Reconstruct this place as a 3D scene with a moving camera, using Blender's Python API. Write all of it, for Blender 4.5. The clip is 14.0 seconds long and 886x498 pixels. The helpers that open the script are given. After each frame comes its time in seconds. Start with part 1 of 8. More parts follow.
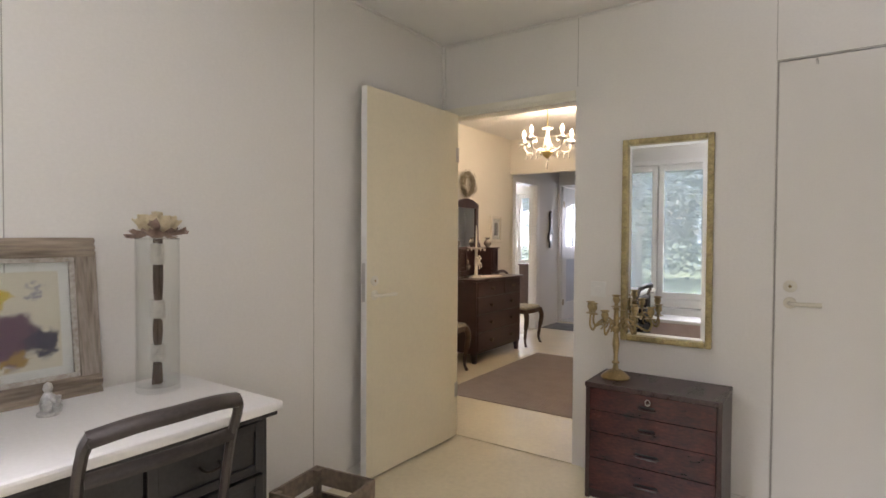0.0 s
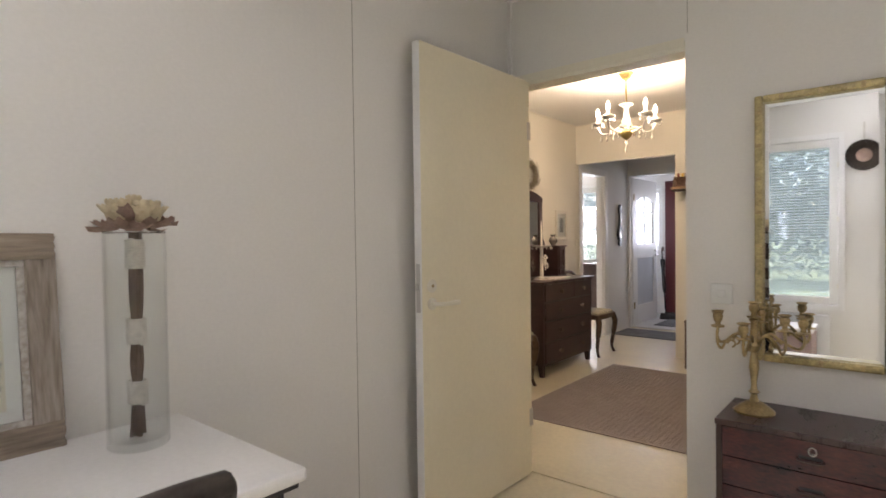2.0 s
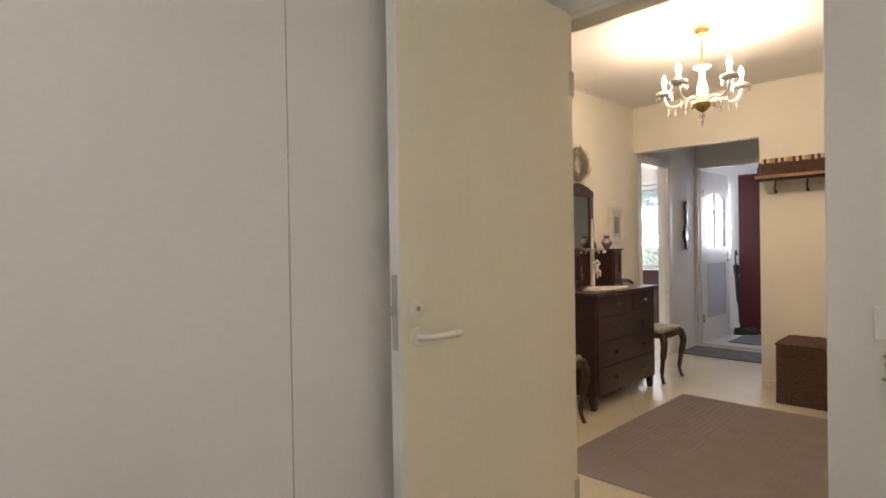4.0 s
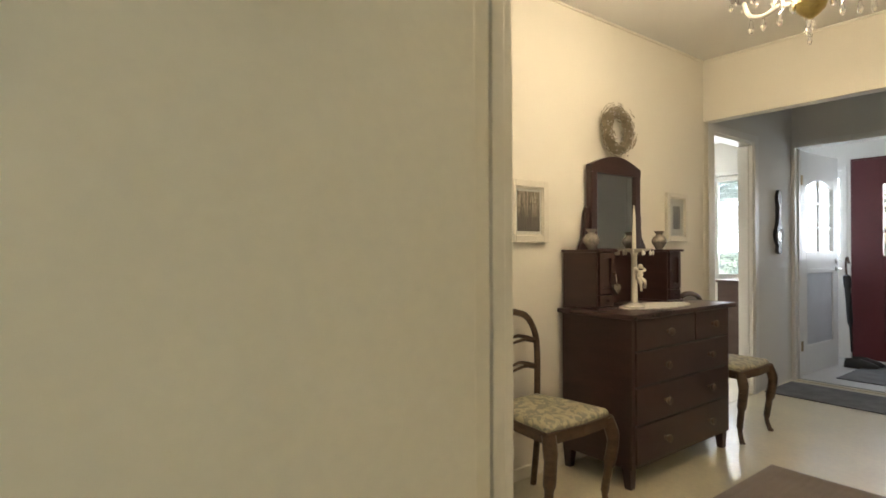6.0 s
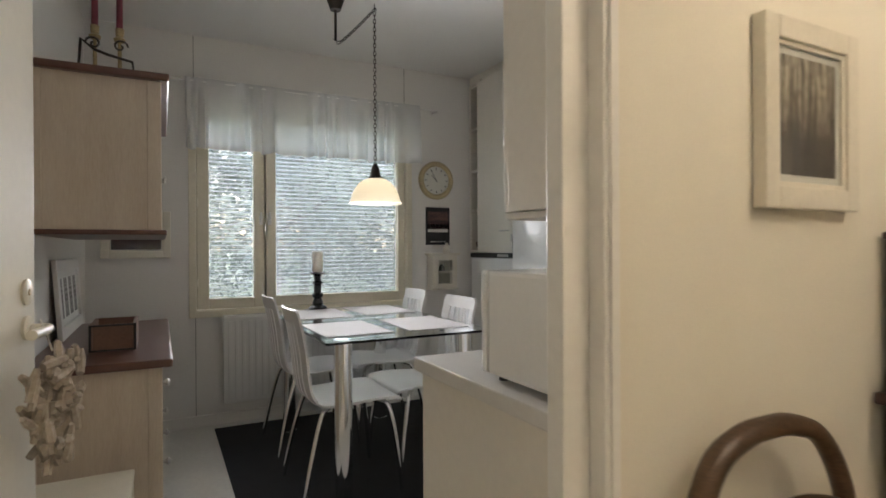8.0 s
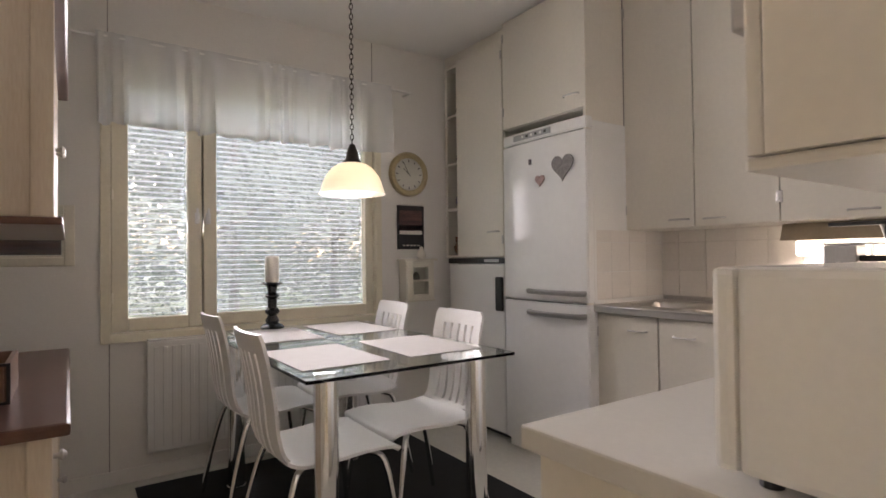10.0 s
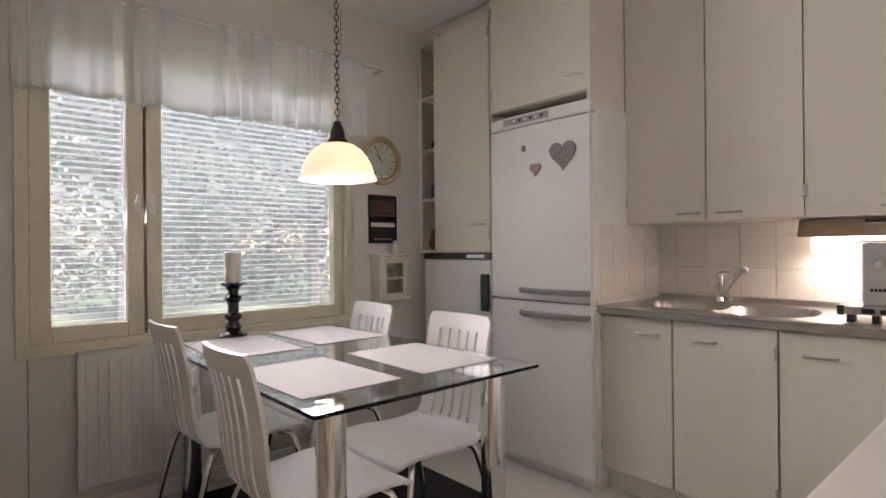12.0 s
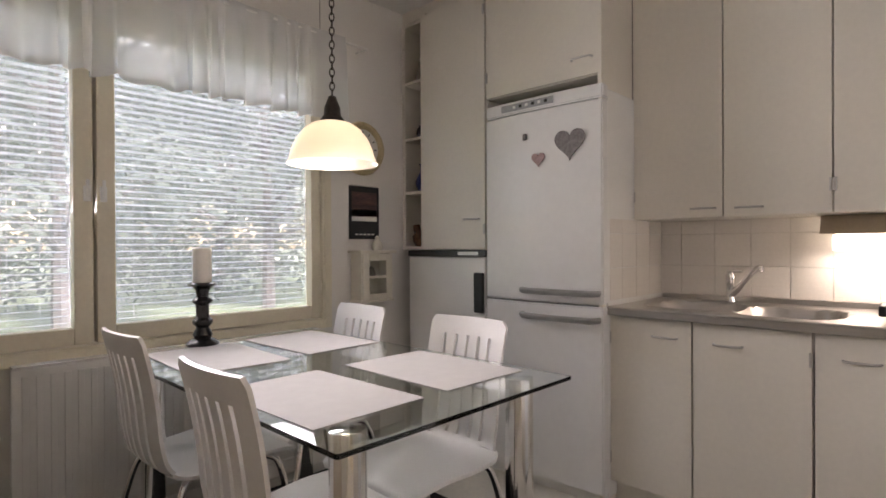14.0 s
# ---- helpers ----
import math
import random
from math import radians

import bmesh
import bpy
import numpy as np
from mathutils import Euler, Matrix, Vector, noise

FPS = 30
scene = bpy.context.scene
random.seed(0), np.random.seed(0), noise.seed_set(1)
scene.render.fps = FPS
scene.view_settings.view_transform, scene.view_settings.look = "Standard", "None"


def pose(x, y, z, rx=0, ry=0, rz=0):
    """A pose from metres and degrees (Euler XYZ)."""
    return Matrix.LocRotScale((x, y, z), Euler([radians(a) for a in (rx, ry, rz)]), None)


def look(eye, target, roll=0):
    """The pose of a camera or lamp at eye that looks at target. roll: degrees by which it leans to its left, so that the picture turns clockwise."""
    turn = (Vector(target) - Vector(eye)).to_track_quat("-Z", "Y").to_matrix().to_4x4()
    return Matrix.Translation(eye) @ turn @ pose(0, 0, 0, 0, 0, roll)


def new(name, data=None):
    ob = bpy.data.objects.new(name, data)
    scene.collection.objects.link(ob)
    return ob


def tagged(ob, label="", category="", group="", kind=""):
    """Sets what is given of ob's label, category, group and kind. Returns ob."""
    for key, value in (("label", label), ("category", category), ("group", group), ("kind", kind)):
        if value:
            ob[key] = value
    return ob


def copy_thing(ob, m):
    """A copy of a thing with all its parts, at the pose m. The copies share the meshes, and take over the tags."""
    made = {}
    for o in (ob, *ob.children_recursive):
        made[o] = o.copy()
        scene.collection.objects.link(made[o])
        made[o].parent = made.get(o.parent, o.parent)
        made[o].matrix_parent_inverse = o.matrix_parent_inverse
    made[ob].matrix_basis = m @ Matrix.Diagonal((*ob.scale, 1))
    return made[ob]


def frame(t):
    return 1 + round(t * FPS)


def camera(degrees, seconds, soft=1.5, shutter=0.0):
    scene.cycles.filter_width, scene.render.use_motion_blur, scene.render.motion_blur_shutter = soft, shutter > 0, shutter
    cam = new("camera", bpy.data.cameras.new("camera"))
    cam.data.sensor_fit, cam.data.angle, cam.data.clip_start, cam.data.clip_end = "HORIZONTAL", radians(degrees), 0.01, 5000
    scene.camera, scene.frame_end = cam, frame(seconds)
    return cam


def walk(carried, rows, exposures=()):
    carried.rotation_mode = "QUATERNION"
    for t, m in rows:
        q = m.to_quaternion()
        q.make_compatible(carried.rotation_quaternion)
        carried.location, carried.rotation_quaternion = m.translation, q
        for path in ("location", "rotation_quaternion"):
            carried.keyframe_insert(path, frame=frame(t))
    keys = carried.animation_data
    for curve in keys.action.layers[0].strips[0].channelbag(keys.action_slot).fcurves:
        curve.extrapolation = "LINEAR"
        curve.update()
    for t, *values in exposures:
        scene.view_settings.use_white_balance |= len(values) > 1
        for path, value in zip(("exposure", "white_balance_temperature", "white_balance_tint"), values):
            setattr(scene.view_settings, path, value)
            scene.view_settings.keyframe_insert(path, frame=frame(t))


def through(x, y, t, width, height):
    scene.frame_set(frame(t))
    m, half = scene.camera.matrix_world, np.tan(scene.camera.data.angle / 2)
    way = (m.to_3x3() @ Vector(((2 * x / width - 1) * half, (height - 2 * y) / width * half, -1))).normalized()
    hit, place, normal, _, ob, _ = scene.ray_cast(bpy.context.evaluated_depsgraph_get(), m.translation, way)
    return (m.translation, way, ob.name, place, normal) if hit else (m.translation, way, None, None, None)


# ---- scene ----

# ---------------- camera and walk ----------------
cam = camera(78.1, 14.0, soft=1.6, shutter=0.35)
PATH = [
    (0, (2.030, -2.936, 1.281), (0.894, -1.290, 1.236), 0.35),
    (0.5, (1.946, -2.861, 1.271), (0.782, -1.235, 1.215), 0.29),
    (1, (1.847, -2.757, 1.262), (0.654, -1.153, 1.200), -0.05),
    (1.5, (1.735, -2.648, 1.245), (0.502, -1.074, 1.194), -0.42),
    (2, (1.609, -2.505, 1.244), (0.328, -0.970, 1.207), -0.73),
    (2.5, (1.488, -2.342, 1.249), (0.165, -0.843, 1.227), -0.86),
    (3, (1.371, -2.124, 1.268), (0.014, -0.655, 1.247), -0.92),
    (3.2, (1.332, -2.063, 1.258), (-0.035, -0.603, 1.239), -1.14),
    (5.5, (0.918, -0.953, 1.184), (-0.621, 0.324, 1.167), 0.28),
    (6, (0.736, -0.573, 1.164), (-0.851, 0.645, 1.168), -0.20),
    (6.5, (0.470, -0.130, 1.151), (-1.174, 1.007, 1.214), 0.35),
    (7, (0.077, 0.246, 1.157), (-1.631, 1.287, 1.192), 0.82),
    (7.5, (-0.348, 0.423, 1.132), (-2.102, 1.383, 1.106), 0.52),
    (8, (-0.661, 0.466, 1.136), (-2.437, 1.386, 1.134), -0.30),
    (8.2, (-0.740, 0.484, 1.123), (-2.517, 1.402, 1.140), -0.37),
    (10.3, (-1.408, 0.499, 1.103), (-3.027, 1.673, 1.112), -0.59),
    (10.5, (-1.453, 0.483, 1.112), (-3.053, 1.683, 1.102), -0.51),
    (11, (-1.562, 0.481, 1.117), (-3.125, 1.728, 1.092), -0.41),
    (11.5, (-1.652, 0.473, 1.123), (-3.186, 1.757, 1.106), -0.41),
    (12, (-1.745, 0.470, 1.126), (-3.245, 1.793, 1.126), -0.56),
    (12.5, (-1.822, 0.472, 1.138), (-3.282, 1.839, 1.153), -0.91),
    (13, (-1.895, 0.488, 1.133), (-3.322, 1.890, 1.165), -1.01),
    (13.5, (-1.978, 0.489, 1.131), (-3.373, 1.922, 1.151), -0.66),
    (14, (-2.061, 0.496, 1.120), (-3.442, 1.942, 1.111), -0.32),
]
EXPOSURES = [
    (0.0, 2.94, 6480, 23), (3.0, 2.94, 6480, 22), (5.5, 2.95, 6650, 16), (6.5, 2.92, 6450, 6), (7.0, 2.82, 6350, 6),
    (7.5, 2.86, 6100, 11), (8.2, 2.84, 6200, 15), (10.3, 3.06, 6650, 24), (14.0, 3.03, 6600, 24),
]
walk(cam, [(t, look(eye, target, roll)) for t, eye, target, roll in PATH], EXPOSURES)

# ---------------- world, sky, lamps ----------------
world = bpy.data.worlds.new("overcast_sky")
scene.world = world
world.use_nodes = True
wn = world.node_tree
sky = wn.nodes.new("ShaderNodeTexSky")
sky.sky_type = "NISHITA"
sky.sun_disc = False
sky.sun_elevation, sky.sun_rotation = radians(38), radians(270)
sky.air_density, sky.dust_density = 1.2, 3.0
background = wn.nodes["Background"]
wn.links.new(sky.outputs["Color"], background.inputs["Color"])
background.inputs["Strength"].default_value = 0.11

sun = new("sun", bpy.data.lights.new("sun", "SUN"))
sun.data.energy, sun.data.angle, sun.data.color = 3.0, radians(8), (1.0, 0.95, 0.88)
sun.matrix_world = pose(0, 0, 12, 52, 0, 90)


def window_light(name, x, y, z, rx, rz, width, height, watts, colour=(0.93, 0.97, 1.0)):
    """Sky light in a window's opening."""
    lamp = bpy.data.lights.new(name, "AREA")
    lamp.shape, lamp.size, lamp.size_y, lamp.energy, lamp.color = "RECTANGLE", width, height, watts, colour
    ob = new(name, lamp)
    ob.matrix_world = pose(x, y, z, rx, 0, rz)
    return ob


def sky_strips(name, x, y, rz, levels, width, down, up, tilts=(140, 40), colour=(0.93, 0.97, 1.0)):
    """Sky light that falls through an upright opening, and the part that the ground and the blinds throw up."""
    for z, tilt, watts in ((levels[0], tilts[0], up), (levels[1], tilts[1], down)):
        lamp = window_light(name, x, y, z, tilt, rz, width, 0.42, watts, colour)
        lamp.data.spread = radians(84)


def bulb_light(name, x, y, z, watts, radius, colour):
    lamp = bpy.data.lights.new(name, "POINT")
    lamp.energy, lamp.shadow_soft_size, lamp.color = watts, radius, colour
    ob = new(name, lamp)
    ob.location = (x, y, z)
    return ob


WARM = (1.0, 0.81, 0.57)
sky_strips("study_window_light", 0.74, -3.50, -48, (0.95, 1.75), 0.5, 2.5, 3.7)
sky_strips("kitchen_window_light", -4.47, 1.41, -90, (1.45, 1.45), 1.35, 0.8, 1.55, (98, 64), (0.985, 0.98, 0.97))
sky_strips("north_room_window_light", -2.8, 6.505, 180, (1.1, 1.8), 0.9, 4, 5)
window_light("vestibule_window_light", -0.62, 6.46, 1.45, 90, 180, 0.55, 0.75, 2.6, (0.82, 0.89, 1.0))
window_light("vestibule_side_light", -1.48, 6.47, 1.5, 90, 180, 0.40, 0.95, 2.3, (0.82, 0.89, 1.0))
for k in range(5):
    turn = radians(72 * k - 32)
    bulb_light("chandelier_light", -0.015 + 0.225 * math.cos(turn), 1.68 + 0.225 * math.sin(turn), 2.205, 1.5, 0.04, WARM)
bulb_light("pendant_light", -3.55, 1.545, 1.43, 0.095, 0.05, (1.0, 0.85, 0.64))
window_light("worktop_tube_light", -2.09, 3.17, 1.088, 0, 0, 0.75, 0.05, 0.44, (1.0, 0.89, 0.73))

# ---------------- materials ----------------
def material(name, colour, rough=0.6, metal=0.0, vary=0.06, size=6.0, bump=0.0, fine=90.0, second=None, stretch=(1, 1, 1), coat=0.0, per_piece=0.0, spec=0.5, coords="Object"):
    """A surface with two scales of variation: broad blotches of colour and gloss, and a fine grain with relief."""
    m = bpy.data.materials.new(name)
    m.use_nodes = True
    n, l = m.node_tree.nodes, m.node_tree.links
    b = n["Principled BSDF"]
    b.inputs["Metallic"].default_value = metal
    b.inputs["Coat Weight"].default_value = coat
    b.inputs["Specular IOR Level"].default_value = spec
    tc, mp = n.new("ShaderNodeTexCoord"), n.new("ShaderNodeMapping")
    mp.inputs["Scale"].default_value = stretch
    l.new(tc.outputs[coords], mp.inputs["Vector"])
    big, small = n.new("ShaderNodeTexNoise"), n.new("ShaderNodeTexNoise")
    big.inputs["Scale"].default_value, big.inputs["Detail"].default_value = size, 5
    small.inputs["Scale"].default_value, small.inputs["Detail"].default_value = fine, 3
    l.new(mp.outputs["Vector"], big.inputs["Vector"])
    l.new(mp.outputs["Vector"], small.inputs["Vector"])
    mixed = n.new("ShaderNodeMath")
    mixed.operation = "MULTIPLY_ADD"
    mixed.inputs[1].default_value = 0.45
    l.new(small.outputs["Fac"], mixed.inputs[0])
    half = n.new("ShaderNodeMath")
    half.operation = "MULTIPLY"
    half.inputs[1].default_value = 0.55
    l.new(big.outputs["Fac"], half.inputs[0])
    l.new(half.outputs[0], mixed.inputs[2])
    ramp = n.new("ShaderNodeValToRGB")
    dark = second or tuple(max(0.0, c * (1 - 2.2 * vary)) for c in colour)
    light = colour if second else tuple(min(1.0, c * (1 + 1.2 * vary)) for c in colour)
    ramp.color_ramp.elements[0].position, ramp.color_ramp.elements[0].color = 0.34, (*dark, 1)
    ramp.color_ramp.elements[1].position, ramp.color_ramp.elements[1].color = 0.66, (*light, 1)
    l.new(mixed.outputs[0], ramp.inputs["Fac"])
    colour_out = ramp.outputs["Color"]
    if per_piece:
        info, hsv = n.new("ShaderNodeObjectInfo"), n.new("ShaderNodeHueSaturation")
        rng = n.new("ShaderNodeMapRange")
        rng.inputs["To Min"].default_value, rng.inputs["To Max"].default_value = 1 - per_piece, 1 + per_piece
        l.new(info.outputs["Random"], rng.inputs["Value"])
        l.new(rng.outputs["Result"], hsv.inputs["Value"])
        l.new(colour_out, hsv.inputs["Color"])
        colour_out = hsv.outputs["Color"]
    l.new(colour_out, b.inputs["Base Color"])
    gloss = n.new("ShaderNodeMapRange")
    gloss.inputs["To Min"].default_value, gloss.inputs["To Max"].default_value = max(0.02, rough * 0.85), min(1, rough * 1.15)
    l.new(mixed.outputs[0], gloss.inputs["Value"])
    l.new(gloss.outputs["Result"], b.inputs["Roughness"])
    if bump:
        bp = n.new("ShaderNodeBump")
        bp.inputs["Strength"].default_value, bp.inputs["Distance"].default_value = bump, 0.002
        l.new(small.outputs["Fac"], bp.inputs["Height"])
        l.new(bp.outputs["Normal"], b.inputs["Normal"])
    return m


def glass(name, colour=(1, 1, 1), rough=0.0, ior=1.45):
    m = bpy.data.materials.new(name)
    m.use_nodes = True
    b = m.node_tree.nodes["Principled BSDF"]
    b.inputs["Base Color"].default_value = (*colour, 1)
    b.inputs["Roughness"].default_value = rough
    b.inputs["Transmission Weight"].default_value = 1.0
    b.inputs["IOR"].default_value = ior
    return m


def pane_glass(name, gloss=0.035, tint=(0.95, 0.965, 0.96), rim=0.9, veil=0.0):
    """A thin pane: clear, with a faint mirror on it that grows at grazing angles."""
    m = bpy.data.materials.new(name)
    m.use_nodes = True
    n, l = m.node_tree.nodes, m.node_tree.links
    n.remove(n["Principled BSDF"])
    clear, shine, mix = n.new("ShaderNodeBsdfTransparent"), n.new("ShaderNodeBsdfGlossy"), n.new("ShaderNodeMixShader")
    clear.inputs["Color"].default_value = (*tint, 1)
    shine.inputs["Roughness"].default_value = 0.01
    graze, power, scaled = n.new("ShaderNodeLayerWeight"), n.new("ShaderNodeMath"), n.new("ShaderNodeMath")
    power.operation, scaled.operation = "POWER", "MULTIPLY_ADD"
    power.inputs[1].default_value = 5.0
    scaled.inputs[1].default_value, scaled.inputs[2].default_value = rim, gloss
    l.new(graze.outputs["Facing"], power.inputs[0])
    l.new(power.outputs[0], scaled.inputs[0])
    l.new(scaled.outputs[0], mix.inputs["Fac"])
    l.new(clear.outputs[0], mix.inputs[1])
    l.new(shine.outputs[0], mix.inputs[2])
    last = mix
    # Pale blue film that puts the bright window's haze into the pane itself.
    if veil:
        film, last = n.new("ShaderNodeBsdfTranslucent"), n.new("ShaderNodeMixShader")
        film.inputs["Color"].default_value = (0.82, 0.89, 0.97, 1)
        last.inputs["Fac"].default_value = veil
        l.new(mix.outputs[0], last.inputs[1])
        l.new(film.outputs[0], last.inputs[2])
    l.new(last.outputs[0], n["Material Output"].inputs["Surface"])
    return m


def glow(name, colour, strength):
    m = bpy.data.materials.new(name)
    m.use_nodes = True
    b = m.node_tree.nodes["Principled BSDF"]
    b.inputs["Base Color"].default_value = (*colour, 1)
    b.inputs["Emission Color"].default_value = (*colour, 1)
    b.inputs["Emission Strength"].default_value = strength
    return m


def cloth(name, colour, through=0.45):
    """Thin woven cloth: half of the light passes."""
    m = material(name, colour, 0.9, vary=0.04, size=9, bump=0.25, fine=420)
    n, l = m.node_tree.nodes, m.node_tree.links
    b, out = n["Principled BSDF"], n["Material Output"]
    thin, mix = n.new("ShaderNodeBsdfTranslucent"), n.new("ShaderNodeMixShader")
    thin.inputs["Color"].default_value = (*colour, 1)
    mix.inputs["Fac"].default_value = through
    l.new(b.outputs[0], mix.inputs[1])
    l.new(thin.outputs[0], mix.inputs[2])
    l.new(mix.outputs[0], out.inputs["Surface"])
    return m


M_WALL = material("white_wall_paint", (0.78, 0.76, 0.72), 0.75, vary=0.02, size=1.3, bump=0.05, fine=260, coords="Generated")
M_HALL = material("cream_wall_paint", (0.80, 0.765, 0.67), 0.72, vary=0.02, size=1.5, bump=0.06, fine=260)
M_CEIL = material("matt_ceiling_paint", (0.80, 0.79, 0.76), 0.9, vary=0.015, size=1.5, bump=0.05, fine=200)
M_TRIM = material("cream_gloss_trim", (0.80, 0.76, 0.64), 0.35, vary=0.02, size=4, bump=0.03, fine=60)
M_WTRIM = material("white_gloss_trim", (0.82, 0.81, 0.78), 0.32, vary=0.02, size=4, bump=0.03, fine=60)
M_DOOR = material("cream_door_paint", (0.80, 0.735, 0.56), 0.38, vary=0.02, size=2.5, bump=0.04, fine=45)
M_CABINET = material("ivory_cabinet_paint", (0.75, 0.71, 0.63), 0.42, vary=0.02, size=2.5, bump=0.04, fine=50)
M_LINO = material("pale_yellow_linoleum", (0.66, 0.60, 0.44), 0.3, vary=0.05, size=3.0, fine=35)
M_KFLOOR = material("pale_grey_vinyl", (0.66, 0.64, 0.58), 0.3, vary=0.05, size=3.5, bump=0.04, fine=40)
M_GROUT = material("vestibule_floor", (0.60, 0.60, 0.58), 0.4, vary=0.05, size=5, bump=0.03)
M_SEAMLIGHT = material("grey_board_joint", (0.42, 0.40, 0.36), 0.9, vary=0.08)
M_SEAM = material("dark_joint_and_gap_shade", (0.26, 0.245, 0.22), 0.9, vary=0.1)
M_DARKWOOD = material("dark_mahogany", (0.062, 0.029, 0.026), 0.30, vary=0.2, size=3, second=(0.036, 0.017, 0.015), stretch=(1, 1, 6), bump=0.12, fine=70)
M_FLAME = material("figured_mahogany_veneer", (0.105, 0.027, 0.024), 0.26, size=6.0, second=(0.016, 0.007, 0.010), stretch=(1.2, 1, 3.5), bump=0.06, fine=40)
M_MAHTOP = material("reddish_mahogany_top", (0.070, 0.034, 0.030), 0.28, size=4, second=(0.035, 0.016, 0.015), stretch=(5, 1, 1), bump=0.06, fine=50)
M_WALNUT = material("worn_walnut", (0.115, 0.066, 0.034), 0.38, size=9, second=(0.040, 0.021, 0.011), stretch=(1, 1, 4), bump=0.15, fine=80)
M_BLACKWOOD = material("black_stained_wood", (0.020, 0.018, 0.020), 0.4, vary=0.25, size=5, bump=0.12, fine=90)
M_DESKTOP = material("white_painted_desktop", (0.74, 0.725, 0.70), 0.34, vary=0.03, size=3, bump=0.05, fine=70)
M_DRIFT = material("weathered_barn_wood", (0.30, 0.235, 0.175), 0.85, size=6, second=(0.12, 0.09, 0.066), stretch=(1, 1, 1), bump=0.8, fine=38)
M_CHROME = material("polished_chrome", (0.82, 0.82, 0.82), 0.07, metal=1.0, vary=0.02, size=12)
M_STEEL = material("brushed_stainless_steel", (0.56, 0.54, 0.52), 0.34, metal=1.0, vary=0.05, size=10, bump=0.06, fine=240, stretch=(0.1, 1, 1))
M_BRASS = material("aged_brass", (0.44, 0.34, 0.18), 0.32, metal=1.0, vary=0.2, size=22, bump=0.08, fine=160)
M_GILT = material("antique_gilt_frame", (0.44, 0.36, 0.18), 0.40, metal=0.7, vary=0.22, size=14, bump=0.25, fine=120)
M_IRON = material("dark_bronze_iron", (0.045, 0.035, 0.028), 0.45, metal=0.6, vary=0.2, size=20)
M_WHITE = material("white_enamel", (0.84, 0.84, 0.82), 0.22, vary=0.015, size=6)
M_CHAIR = material("white_lacquered_plywood", (0.82, 0.81, 0.79), 0.38, vary=0.015, size=4)
M_PLASTIC = material("white_plastic", (0.80, 0.80, 0.77), 0.35, vary=0.02, size=14)
M_BLACKPL = material("black_plastic", (0.018, 0.018, 0.019), 0.35, vary=0.2, size=12)
M_RUG = material("taupe_woven_rug", (0.35, 0.30, 0.275), 0.95, size=7, second=(0.29, 0.245, 0.225), bump=0.9, fine=300)
M_BLACKRUG = material("black_pile_rug", (0.012, 0.012, 0.014), 0.97, vary=0.3, size=8, bump=0.8, fine=300)
M_GREYMAT = material("grey_woven_mat", (0.16, 0.16, 0.16), 0.95, vary=0.18, size=9, bump=0.7, fine=240)
M_MIRROR = material("silvered_mirror", (0.86, 0.88, 0.88), 0.02, metal=1.0, vary=0.0, size=3)
M_CERAMIC = material("cream_ceramic", (0.80, 0.77, 0.68), 0.22, vary=0.03, size=12)
M_TILE = material("cream_wall_tile", (0.80, 0.765, 0.72), 0.16, vary=0.03, size=5, bump=0.02, per_piece=0.03)
M_MORTAR = material("pale_grout", (0.70, 0.67, 0.62), 0.85, vary=0.05, size=20, bump=0.2)
M_RED = material("oxblood_door_paint", (0.105, 0.013, 0.018), 0.38, vary=0.08, size=3, bump=0.05, fine=40)
M_PANE = pane_glass("window_glass")
# Window panes with daylight haze mixed in, to wash out the view.
M_WINPANE = pane_glass("veiled_window_glass", tint=(0.925, 0.96, 1.0), veil=0.19)
M_GLASS = glass("clear_glass")
M_THIN = pane_glass("thin_clear_glass", 0.026, (0.975, 0.98, 0.975), 0.85)
M_TABLEGLASS = glass("greenish_table_glass", (0.93, 0.985, 0.96))
M_CURTAIN = cloth("white_cotton_voile", (0.86, 0.855, 0.84), 0.5)
n, l = M_CURTAIN.node_tree.nodes, M_CURTAIN.node_tree.links
gauze, sheer, body = n.new("ShaderNodeMixShader"), n.new("ShaderNodeBsdfTransparent"), n["Material Output"].inputs["Surface"].links[0].from_socket
gauze.inputs["Fac"].default_value = 0.30
l.new(body, gauze.inputs[1])
l.new(sheer.outputs[0], gauze.inputs[2])
l.new(gauze.outputs[0], n["Material Output"].inputs["Surface"])
M_SLAT = cloth("white_blind_slat", (0.74, 0.75, 0.76), 0.10)


# ---------------- mesh tools ----------------
def quad_box(bm, lo, hi, bevel=0.0, m=None):
    """Adds a box, with edges rounded by bevel."""
    made = bmesh.ops.create_cube(bm, size=1.0)["verts"]
    size = [max(1e-4, b - a) for a, b in zip(lo, hi)]
    mid = [(a + b) / 2 for a, b in zip(lo, hi)]
    bmesh.ops.transform(bm, matrix=Matrix.LocRotScale(mid, None, size), verts=made)
    if bevel:
        edges = list({e for v in made for e in v.link_edges})
        made = bmesh.ops.bevel(bm, geom=edges, offset=min(bevel, min(size) * 0.45), segments=2, profile=0.6, affect="EDGES")["verts"]
    if m is not None:
        bmesh.ops.transform(bm, matrix=m, verts=list({v for v in made if v.is_valid}))
    return bm


def box(lo, hi, bevel=0.0):
    return quad_box(bmesh.new(), lo, hi, bevel)


def boxes(*pairs, bevel=0.0):
    bm = bmesh.new()
    for lo, hi in pairs:
        quad_box(bm, lo, hi, bevel)
    return bm


